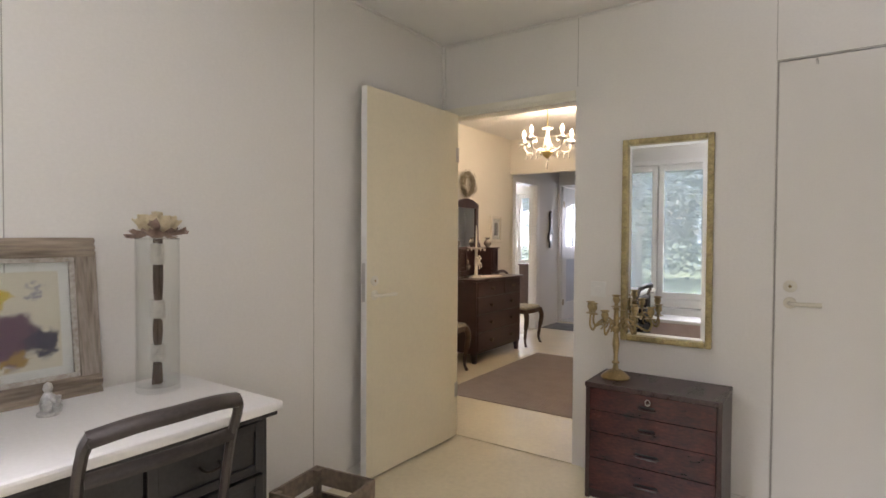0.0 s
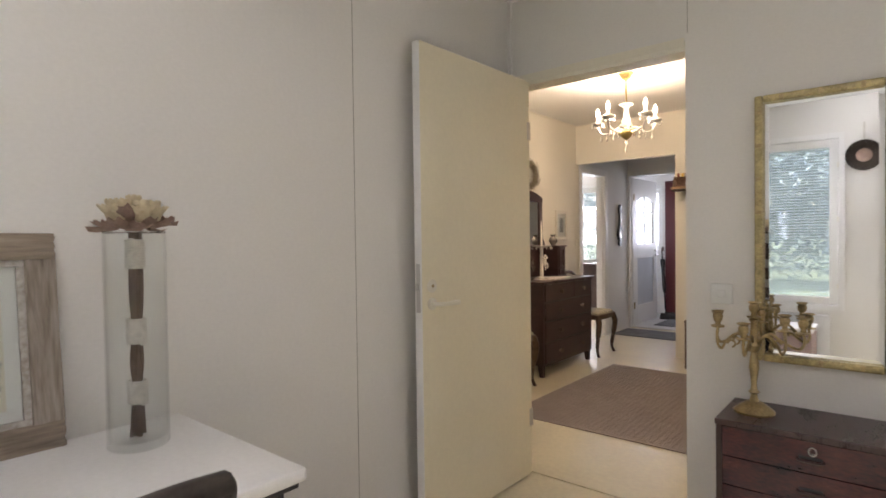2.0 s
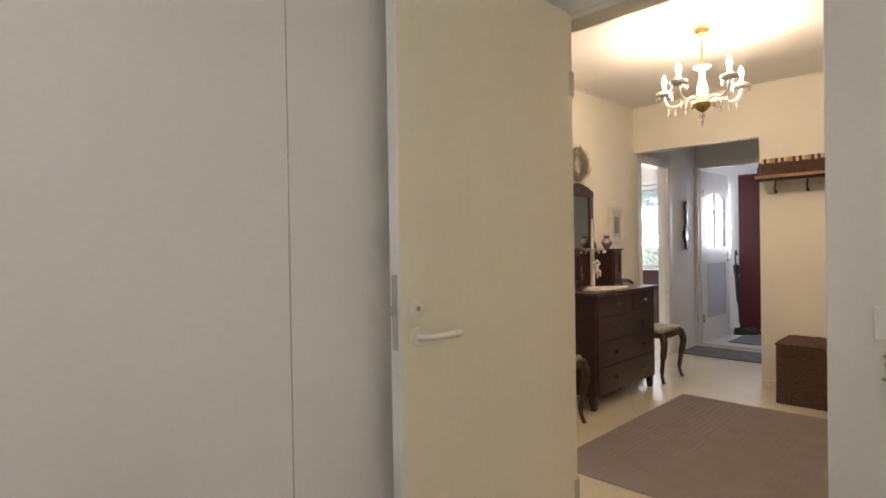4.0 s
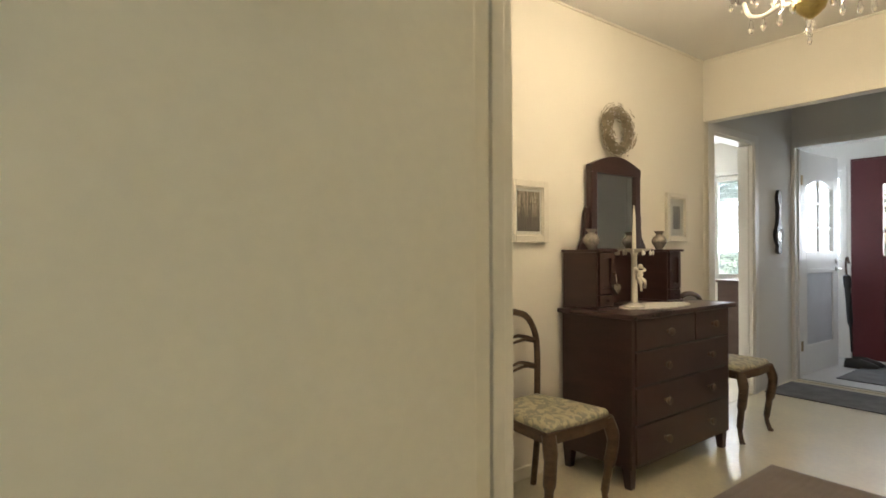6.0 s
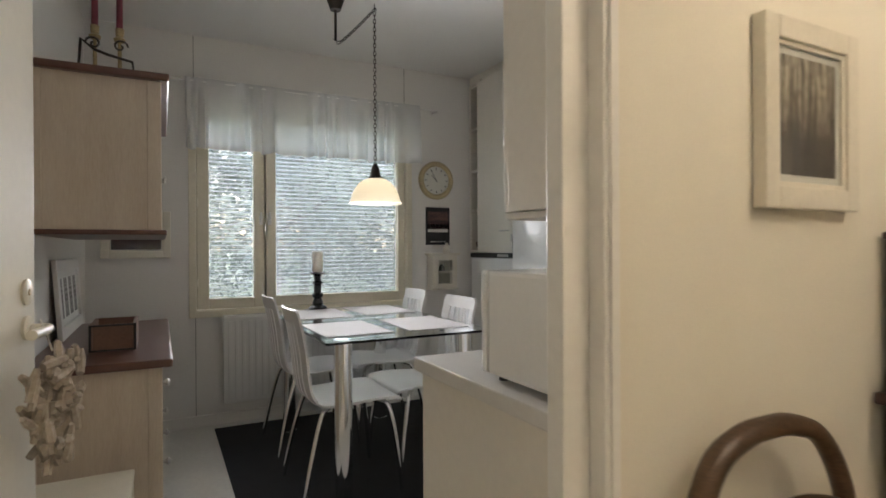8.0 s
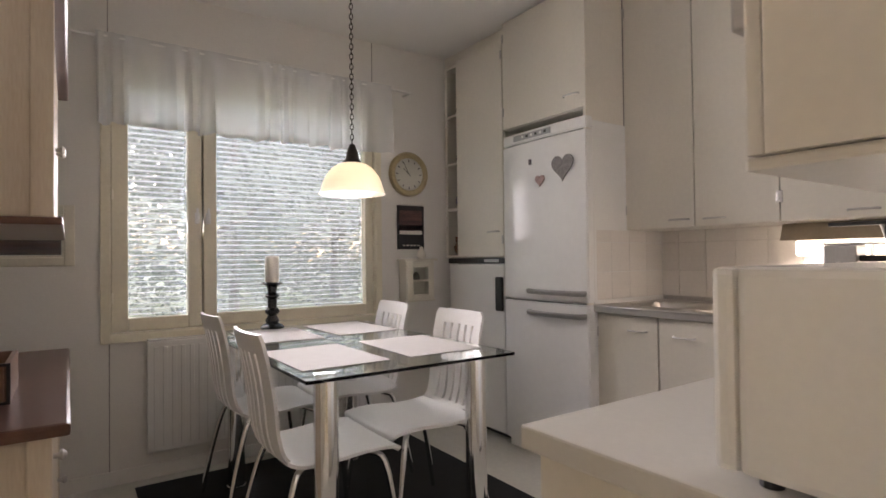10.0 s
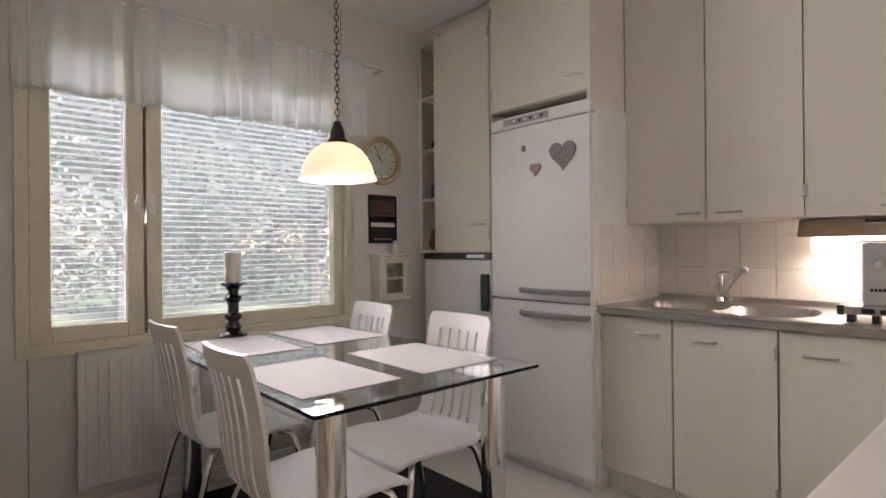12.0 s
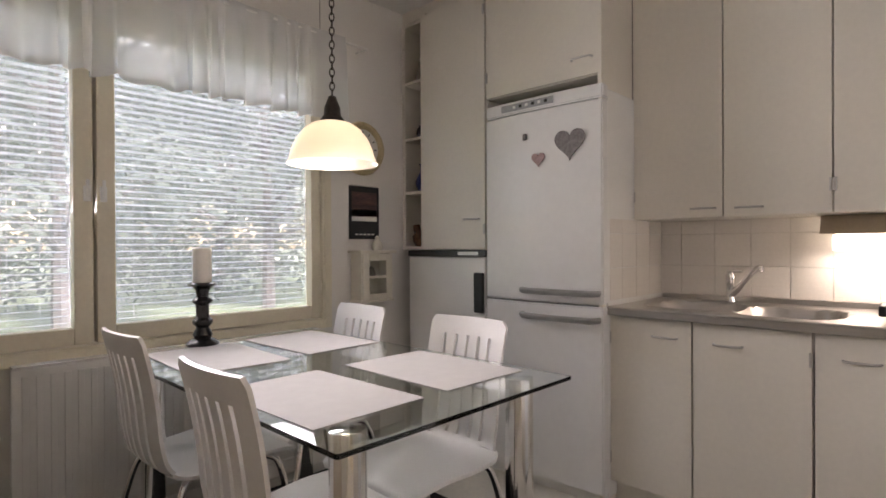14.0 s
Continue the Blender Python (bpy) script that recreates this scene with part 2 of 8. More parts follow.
def lathe(profile, segments=24, bm=None, at=(0, 0, 0)):
    """Turns (radius, height) pairs round z."""
    bm = bm or bmesh.new()
    rings = []
    for r, z in profile:
        if r < 1e-5:
            rings.append([bm.verts.new((at[0], at[1], at[2] + z))])
        else:
            rings.append([bm.verts.new((at[0] + r * math.cos(a), at[1] + r * math.sin(a), at[2] + z)) for a in (2 * math.pi * k / segments for k in range(segments))])
    for a, b in zip(rings, rings[1:]):
        for k in range(segments):
            k2 = (k + 1) % segments
            if len(a) == 1 and len(b) == 1:
                continue
            if len(a) == 1:
                bm.faces.new((a[0], b[k2], b[k]))
            elif len(b) == 1:
                bm.faces.new((a[k], a[k2], b[0]))
            else:
                bm.faces.new((a[k], a[k2], b[k2], b[k]))
    return bm


def tube(points, radius, segments=10, bm=None, closed=False, flat=1.0):
    """Sweeps a round bar along points; radius is one number or one for each point; flat squeezes it along its second side."""
    bm = bm or bmesh.new()
    pts = [Vector(p) for p in points]
    count = len(pts)
    radii = radius if isinstance(radius, (list, tuple)) else [radius] * count
    rings, side = [], None
    for k, p in enumerate(pts):
        if closed:
            ahead = pts[(k + 1) % count] - pts[k - 1]
        else:
            ahead = pts[min(k + 1, count - 1)] - pts[max(k - 1, 0)]
        ahead.normalize()
        if side is None:
            side = ahead.orthogonal().normalized()
        side = (side - ahead * side.dot(ahead)).normalized()
        up = ahead.cross(side)
        rings.append([bm.verts.new(p + radii[k] * (math.cos(a) * side + flat * math.sin(a) * up)) for a in (2 * math.pi * j / segments for j in range(segments))])
    pairs = list(zip(rings, rings[1:])) + ([(rings[-1], rings[0])] if closed else [])
    for a, b in pairs:
        for j in range(segments):
            bm.faces.new((a[j], a[(j + 1) % segments], b[(j + 1) % segments], b[j]))
    if not closed:
        bm.faces.new(list(reversed(rings[0])))
        bm.faces.new(rings[-1])
    return bm


def curve_points(points, steps=8):
    """A smooth line through a few points."""
    pts = [Vector(p) for p in points]
    pts = [2 * pts[0] - pts[1], *pts, 2 * pts[-1] - pts[-2]]
    out = []
    for k in range(1, len(pts) - 2):
        a, b, c, d = pts[k - 1:k + 3]
        for s in range(steps):
            t = s / steps
            out.append(0.5 * (2 * b + (c - a) * t + (2 * a - 5 * b + 4 * c - d) * t * t + (3 * b - a - 3 * c + d) * t ** 3))
    return out + [pts[-2]]


def slab(outline, z0, z1, bm=None):
    """A plate of that outline in x and y."""
    bm = bm or bmesh.new()
    low = [bm.verts.new((x, y, z0)) for x, y in outline]
    top = [bm.verts.new((x, y, z1)) for x, y in outline]
    bm.faces.new(list(reversed(low)))
    bm.faces.new(top)
    for k in range(len(outline)):
        j = (k + 1) % len(outline)
        bm.faces.new((low[k], low[j], top[j], top[k]))
    return bm


def moved(bm, m):
    bmesh.ops.transform(bm, matrix=m, verts=bm.verts)
    return bm


def part(name, bm, mat, parent=None, label="", smooth=False, kind="", category=""):
    """Links a bmesh as one mesh object, under a thing or a part if parent is given."""
    bmesh.ops.recalc_face_normals(bm, faces=bm.faces)
    mesh = bpy.data.meshes.new(name)
    bm.to_mesh(mesh)
    bm.free()
    mesh.materials.append(mat)
    if smooth:
        mesh.shade_smooth()
        mesh.set_sharp_from_angle(angle=radians(42))
    ob = new(name, mesh)
    if parent:
        ob.parent = parent
    return tagged(ob, label, category, "", kind)


def thing(name, label, category, at=(0, 0, 0), turn=0.0, group="", kind=""):
    """An Empty at the base of a thing, to hold its parts."""
    ob = new(name)
    ob.empty_display_size = 0.1
    ob.matrix_world = pose(*at, 0, 0, turn)
    return tagged(ob, label, category, group, kind)


def piece(name, mesh, m, parent):
    ob = new(name, mesh)
    ob.parent = parent
    ob.matrix_basis = m
    return ob


def structure(name, bm, mat, label="", category=""):
    return part(name, bm, mat, None, label, kind="structure", category=category)

# ---------------- the shell ----------------
CEIL = 2.51
# study: x 0 to 3.6, y -3.75 to 0; hall: x -1.23 to 1.7, y 0.10 to 3.29; kitchen: x -4.5 to -1.33, y 0.07 to 3.27
structure("floor_study", box((-0.12, -3.87, -0.1), (3.72, 0.02, 0.0)), M_LINO, "pale yellow linoleum floor with a soft sheen", "floor")
structure("floor_hall", boxes(((-1.28, 0.024, -0.1), (1.82, 4.89, 0.0))), M_LINO, "pale yellow linoleum floor with a soft sheen", "floor")
structure("floor_kitchen", box((-4.62, -0.05, -0.1), (-1.284, 3.39, 0.0)), M_KFLOOR, "pale greyish vinyl kitchen floor", "floor")
structure("floor_north_room", boxes(((-4.62, 3.394, -0.1), (-1.284, 4.89, 0.0)), ((-4.62, 4.89, -0.1), (-1.545, 5.395, 0.0)), ((-4.62, 5.395, -0.1), (-1.765, 6.6, 0.0))), M_LINO, "pale floor of the room beyond", "floor")
structure("floor_vestibule", boxes(((-1.54, 4.894, -0.1), (1.0, 5.4, 0.015)), ((-1.76, 5.4, -0.1), (1.0, 6.5, 0.015))), M_GROUT, "pale grey vestibule floor", "floor")
structure("ceiling_study", box((-0.12, -3.87, CEIL), (3.72, 0.05, CEIL + 0.12)), M_CEIL, "white painted study ceiling", "ceiling")
structure("ceiling_hall", boxes(((-1.28, 0.054, CEIL), (1.82, 4.9, CEIL + 0.12)), ((-1.54, 4.9, CEIL), (1.82, 5.4, CEIL + 0.12)), ((-1.76, 5.4, CEIL), (1.82, 6.5, CEIL + 0.12))), M_CEIL, "white painted hall ceiling", "ceiling")
structure("ceiling_kitchen", boxes(((-4.62, -0.05, CEIL), (-1.284, 4.89, CEIL + 0.12)), ((-4.62, 4.89, CEIL), (-1.545, 5.395, CEIL + 0.12)), ((-4.62, 5.395, CEIL), (-1.765, 6.6, CEIL + 0.12))), M_CEIL, "white painted kitchen ceiling", "ceiling")


def wall_with_holes(axis, along, place, thick, holes, low=0.0, high=CEIL):
    """A wall along x ('x') or y ('y') from along[0] to along[1], its faces at place and place + thick, with openings (start, end, bottom, top)."""
    bm = bmesh.new()

    def add(a, b, z0, z1):
        if b - a < 1e-4 or z1 - z0 < 1e-4:
            return
        p0, p1 = min(place, place + thick), max(place, place + thick)
        quad_box(bm, (a, p0, z0) if axis == "x" else (p0, a, z0), (b, p1, z1) if axis == "x" else (p1, b, z1))

    here = along[0]
    for a, b, z0, z1 in sorted(holes):
        add(here, a, low, high)
        add(a, b, low, z0)
        add(a, b, z1, high)
        here = b
    add(here, along[1], low, high)
    return bm


# study
structure("wall_study_west", wall_with_holes("y", (-3.75, 0.0), 0.0, -0.10, []), M_WALL, "plain white panelled wall behind the desk", "wall")
structure("wall_study_north", wall_with_holes("x", (0.0, 3.6), 0.0, 0.05, [(0.004, 0.898, 0.0, 2.09), (1.855, 2.70, 0.0, 2.09)]), M_WALL, "white panelled wall with the doorway and mirror", "wall")
# Unseen panel, added to stop daylight leaking round the closet door.
structure("closet_light_blocker", box((1.80, 0.054, 0.0), (3.72, 0.15, CEIL)), M_WALL, "added unseen panel that blocks daylight behind the closet door", "wall")
structure("wall_study_east", wall_with_holes("y", (-3.75, 0.0), 3.6, 0.10, []), M_WALL, "plain white wall", "wall")
structure("wall_study_south", wall_with_holes("x", (-0.1, 3.7), -3.75, -0.14, [(0.04, 1.21, 0.55, 2.16)]), M_WALL, "white outer wall with a wide window", "wall")
# hall
structure("wall_hall_south", wall_with_holes("x", (-1.23, 1.7), 0.054, 0.046, [(0.004, 0.945, 0.0, 2.09)]), M_HALL, "cream wall round the doorway", "wall")
structure("wall_hall_west", wall_with_holes("y", (0.054, 3.29), -1.23, -0.05, [(0.115, 1.021, 0.0, 2.08)]), M_HALL, "cream hall wall behind the dresser", "wall")
structure("wall_hall_north", wall_with_holes("x", (-1.23, 1.7), 3.29, 0.09, [(-1.229, -0.14, 0.0, 2.076)]), M_HALL, "cream wall with a wide opening to the entry", "wall")
structure("wall_hall_east", wall_with_holes("y", (0.054, 3.29), 1.7, 0.10, []), M_HALL, "pale hall wall", "wall")
# entry and vestibule
structure("wall_entry_west", wall_with_holes("y", (3.384, 4.86), -1.23, -0.09, [(3.372, 4.102, 0.0, 2.05)]), M_WALL, "white entry wall with an open doorway", "wall")
structure("wall_entry_north", wall_with_holes("x", (-1.54, 1.0), 4.86, 0.10, [(-1.229, -0.355, 0.0, 2.08)]), M_WALL, "white wall between entry and vestibule", "wall")
structure("wall_entry_east", wall_with_holes("y", (3.384, 6.44), 0.9, 0.10, []), M_WALL, "white entry wall", "wall")
structure("wall_vestibule_north", wall_with_holes("x", (-1.72, 0.9), 6.3, 0.14, [(-1.69, -1.25, 1.0, 2.02), (-1.20, -0.27, 0.0, 2.10)]), M_WALL, "white outer wall with the front door", "wall")
bm_west = wall_with_holes("y", (4.96, 5.4), -1.5, -0.04, [])
quad_box(bm_west, (-1.76, 5.4, 0.0), (-1.5, 5.44, CEIL))
quad_box(bm_west, (-1.76, 5.44, 0.0), (-1.72, 6.44, CEIL))
structure("wall_vestibule_west", bm_west, M_WALL, "white vestibule wall", "wall")
# kitchen
structure("wall_kitchen_south", wall_with_holes("x", (-4.5, -1.33), 0.07, -0.10, []), M_WALL, "white kitchen wall behind the cupboards", "wall")
structure("wall_kitchen_east", wall_with_holes("y", (0.07, 3.27), -1.33, 0.046, [(0.115, 1.021, 0.0, 2.08)]), M_WALL, "white kitchen wall beside the door", "wall")
structure("wall_kitchen_north", wall_with_holes("x", (-4.5, -1.33), 3.27, 0.10, []), M_WALL, "white kitchen wall behind the cabinets", "wall")
structure("wall_kitchen_west", wall_with_holes("y", (-0.05, 3.39), -4.5, -0.16, [(0.645, 2.165, 0.715, 2.12)]), M_WALL, "white panelled outer wall with the window", "wall")
# room to the north
structure("wall_north_room_west", wall_with_holes("y", (3.394, 6.6), -4.5, -0.12, []), M_WALL, "white wall of the room beyond", "wall")
structure("wall_north_room_north", wall_with_holes("x", (-4.5, -1.76), 6.46, 0.14, [(-3.3, -2.3, 0.75, 2.12)]), M_WALL, "white outer wall with a tall window", "wall")

# ---------------- frames, doors, windows, seams ----------------
def door_frame(name, axis, a, b, top, faces, mat, casing=0.055, depth_pad=0.012, jamb=0.045, sill=True, sides=(0, 1), near_b=None, stop=0.012):
    """A frame that lines an opening from a to b along x or y through a wall between two faces, with casings on both sides."""
    root = tagged(new(name), "painted wooden door frame with flat casings", "door frame", kind="structure")
    f0, f1 = min(faces) - depth_pad, max(faces) + depth_pad

    def put(label, a0, a1, z0, z1, g0, g1, bevel=0.003):
        lo, hi = ((a0, g0, z0), (a1, g1, z1)) if axis == "x" else ((g0, a0, z0), (g1, a1, z1))
        part(label, box(lo, hi, bevel), mat, root)

    put("jamb", a, a + jamb, 0.0, top, f0, f1)
    put("jamb", b - jamb, b, 0.0, top, f0 if near_b is None else near_b, f1)
    put("head", a + jamb, b - jamb - (0 if near_b is None else 0.001), top - jamb, top, f0, f1)
    mid = (f0 + f1) / 2
    put("stop", a + jamb, a + jamb + stop, 0.0, top - jamb, mid - 0.004, f1 - 0.03)
    put("stop", b - jamb - stop, b - jamb, 0.0, top - jamb, mid - 0.004, f1 - 0.03)
    for g0, g1 in [((f0 - 0.006, f0), (f1, f1 + 0.006))[k] for k in sides]:
        put("casing", a - casing + jamb * 0.5, a + jamb * 0.55, 0.0, top + 0.03, g0, g1, 0.002)
        put("casing", b - jamb * 0.55, b + casing - jamb * 0.5, 0.0, top + 0.03, g0, g1, 0.002)
        put("casing", a + jamb * 0.55, b - jamb * 0.55, top - jamb * 0.55, top + 0.03, g0, g1, 0.002)
    if sill:
        lo, hi = ((a + jamb, f0, 0.0), (b - jamb, f1, 0.014)) if axis == "x" else ((f0, a + jamb, 0.0), (f1, b - jamb, 0.014))
        part("threshold", box(lo, (hi[0], hi[1], 0.007), 0.002), M_LINO, root)
    return root


door_frame("door_frame_study", "x", 0.006, 0.943, 2.087, (0.004, 0.10), M_TRIM, depth_pad=0.008, sides=(1,), near_b=0.053)
structure("trim_head_study", box((0.02, -0.010, 2.062), (0.897, -0.005, 2.100), 0.002), M_TRIM, "cream head strip over the doorway", "trim")
kitchen_frame = door_frame("door_frame_kitchen", "y", 0.118, 1.018, 2.078, (-1.33, -1.23), M_WTRIM, casing=0.014, jamb=0.016, stop=0.048)
part("strike_plate", box((-1.338, 0.999, 0.955), (-1.318, 1.0022, 1.03), 0.001), M_IRON, kitchen_frame, "dark metal strike plate")
door_frame("door_frame_north_room", "y", 3.38, 4.10, 2.045, (-1.32, -1.23), M_WTRIM, casing=0.07, jamb=0.05)
door_frame("door_frame_vestibule", "x", -1.225, -0.362, 2.078, (4.86, 4.96), M_WTRIM, casing=0.03, jamb=0.022)


M_LEVER = material("cream_plastic_handle", (0.76, 0.72, 0.61), 0.4, vary=0.02, size=14)


def lever(parent, x, y, z, out, along, mat=M_LEVER, key=True):
    """A lever handle with round roses on a door face; out and along are unit vectors."""
    out, along = Vector(out), Vector(along)
    base = Vector((x, y, z))
    turn = out.to_track_quat("Z", "Y").to_matrix().to_4x4()
    rose = moved(lathe([(0, 0), (0.025, 0), (0.026, 0.006), (0.022, 0.010), (0, 0.010)], 20), Matrix.Translation(base) @ turn)
    handle = part("handle", tube(curve_points([base, base + 0.035 * out, base + 0.048 * out + 0.02 * along, base + 0.05 * out + 0.06 * along, base + 0.048 * out + 0.12 * along], 5), [0.009] * 16 + [0.0105] * 5, 10), mat, parent, smooth=True)
    part("rose", rose, mat, handle, smooth=True)
    if key:
        up = base + Vector((0, 0, 0.075))
        plate = part("keyhole_rose", moved(lathe([(0, 0), (0.027, 0), (0.028, 0.005), (0.024, 0.008), (0, 0.008)], 20), Matrix.Translation(up) @ turn), mat, parent, smooth=True)
        part("cylinder", moved(lathe([(0, 0.008), (0.007, 0.008), (0.007, 0.0095), (0, 0.0095)], 12), Matrix.Translation(up) @ turn), M_BRASS, plate)
    return handle


def plain_door(name, label, hinge, turn, width, height, mat, thick=0.04, start=0.0, handles=True):
    """A flush leaf hung at hinge; in its own space it runs along +x from the hinge, with its show face at y = 0 towards -y."""
    root = thing(name, label, "door", (*hinge, 0.012), turn, kind="structure")
    leaf = part("leaf", box((start, 0, 0), (width, thick, height), 0.003), mat, root)
    if start:
        part("rebate", box((0.0, 0.0, 0.0), (start, 0.030, height)), mat, leaf)
        part("hinge_leaf", box((0.0, 0.036, 0.25), (start, 0.039, 0.34)), M_STEEL, root)
        part("hinge_leaf", box((0.0, 0.036, height - 0.3), (start, 0.039, height - 0.21)), M_STEEL, root)
    part("edge_strip", box((width, 0.001, 0.0), (width + 0.002, thick - 0.001, height), 0.0), M_WTRIM, leaf)
    part("lock_plate", box((width + 0.002, 0.010, 0.93), (width + 0.0045, 0.030, 1.13)), M_STEEL, root)
    part("latch", box((width + 0.0045, 0.014, 1.02), (width + 0.016, 0.026, 1.05), 0.004), M_STEEL, root)
    if handles:
        for out, y in ((-1, 0.0), (1, thick)):
            lever(root, width - 0.055, y, 0.962, (0, out, 0), (-1, 0, 0), key=True)
    for z in (0.25, height - 0.3):
        part("hinge", tube([(-0.008, thick * 0.5, z), (-0.008, thick * 0.5, z + 0.09)], 0.008, 10), M_STEEL, root, smooth=True)
    return root


# study door, folded back almost against the desk wall
plain_door("door_1", "open cream-painted flush door with white lever handle", (0.098, -0.018), -91.5, 0.832, 2.04, M_DOOR, 0.04, start=0.034)
# kitchen door, opened into the kitchen
plain_door("door_2", "open white flush kitchen door with lever handle", (-1.335, 0.118), 172.5, 0.80, 2.04, material("white_door_paint", (0.77, 0.74, 0.65), 0.6, vary=0.02, size=2.5, bump=0.03, fine=45, spec=0.12), 0.04)

closet = thing("door_3", "closed white flush closet door with lever handle", "door", (1.86, 0.0, 0), kind="structure")
part("leaf", box((0.004, 0.004, 0.008), (0.83, 0.044, 2.086), 0.003), M_WALL, closet)
part("edge_gap", box((-0.004, 0.006, 0.0), (0.004, 0.046, 2.09)), M_SEAMLIGHT, closet)
lever(closet, 0.062, 0.004, 0.99, (0, -1, 0), (1, 0, 0))
part("coat_hook", tube(curve_points([(0.145, 0.004, 2.075), (0.145, -0.012, 2.072), (0.147, -0.02, 2.062), (0.149, -0.014, 2.052)], 4), 0.005, 8), M_STEEL, closet, smooth=True)


# board seams and cover strips
def seam(name, lo, hi, mat=None):
    return structure(name, box(lo, hi), mat or M_SEAMLIGHT, "thin wall board joint, and shade strip at the cupboard gap", "trim")


for y in (-1.104, -2.332, -3.56):
    seam("trim_seam", (0.0, y - 0.0015, 0.06), (0.0012, y + 0.0015, CEIL - 0.005))
seam("trim_seam", (0.906, -0.0012, 2.12), (0.909, 0.0, CEIL - 0.005))
seam("trim_seam", (0.615, 4.8585, 0.06), (0.619, 4.8605, CEIL - 0.005), M_SEAM)
seam("trim_seam", (1.852, -0.0012, 2.10), (1.855, 0.0, CEIL - 0.005))
seam("trim_seam", (1.855, -0.0012, 2.092), (2.72, 0.0, 2.096))
structure("trim_corner_study", box((0.0, -0.018, 0.0), (0.02, 0.0, CEIL - 0.004), 0.004), M_WALL, "white corner batten", "trim")
structure("trim_ceiling_study", boxes(((0.0, -3.75, CEIL - 0.012), (0.012, -0.012, CEIL - 0.001)), ((0.0, -0.012, CEIL - 0.012), (3.6, 0.0, CEIL - 0.001))), M_WALL, "slim white ceiling strip", "trim")
structure("trim_ceiling_hall", boxes(((-1.23, 0.10, CEIL - 0.012), (-1.218, 3.278, CEIL - 0.001)), ((-1.23, 3.278, CEIL - 0.012), (1.7, 3.29, CEIL - 0.001))), M_HALL, "slim cream ceiling strip", "trim")
seam("trim_seam", (-1.23, 1.0305, 2.12), (-1.2288, 1.0335, CEIL - 0.012))
for y in (0.66, 2.126):
    seam("trim_seam", (-4.5, y - 0.002, 2.13), (-4.4985, y + 0.002, CEIL - 0.005), M_SEAM)
seam("trim_seam", (-4.5, 0.664, 0.06), (-4.4985, 0.668, 0.705), M_SEAM)
structure("baseboard_study", boxes(((0.0, -3.75, 0.0), (0.012, -0.018, 0.055)), ((0.955, -0.012, 0.0), (1.85, 0.0, 0.055)), bevel=0.003), M_WALL, "low white skirting board", "baseboard")
structure("baseboard_hall", boxes(((-1.23, 1.045, 0.0), (-1.218, 3.29, 0.06)), ((-0.14, 3.278, 0.0), (1.7, 3.29, 0.06)), bevel=0.003), M_HALL, "low cream skirting board", "baseboard")
structure("baseboard_kitchen", boxes(((-4.5, 0.07, 0.0), (-4.488, 2.70, 0.07)), ((-4.488, 0.07, 0.0), (-3.95, 0.082, 0.07)), bevel=0.003), M_WALL, "low white skirting board", "baseboard")


# windows
def slat_mesh(length, width=0.027):
    bm = bmesh.new()
    rows = []
    for k in range(5):
        u = (k / 4 - 0.5) * width
        h = 0.0022 * (1 - (2 * k / 4 - 1) ** 2)
        rows.append([bm.verts.new((u, s * length / 2, h)) for s in (-1, 1)])
    for a, b in zip(rows, rows[1:]):
        bm.faces.new((a[0], a[1], b[1], b[0]))
    mesh = bpy.data.meshes.new("slat")
    bm.to_mesh(mesh)
    bm.free()
    mesh.materials.append(M_SLAT)
    return mesh


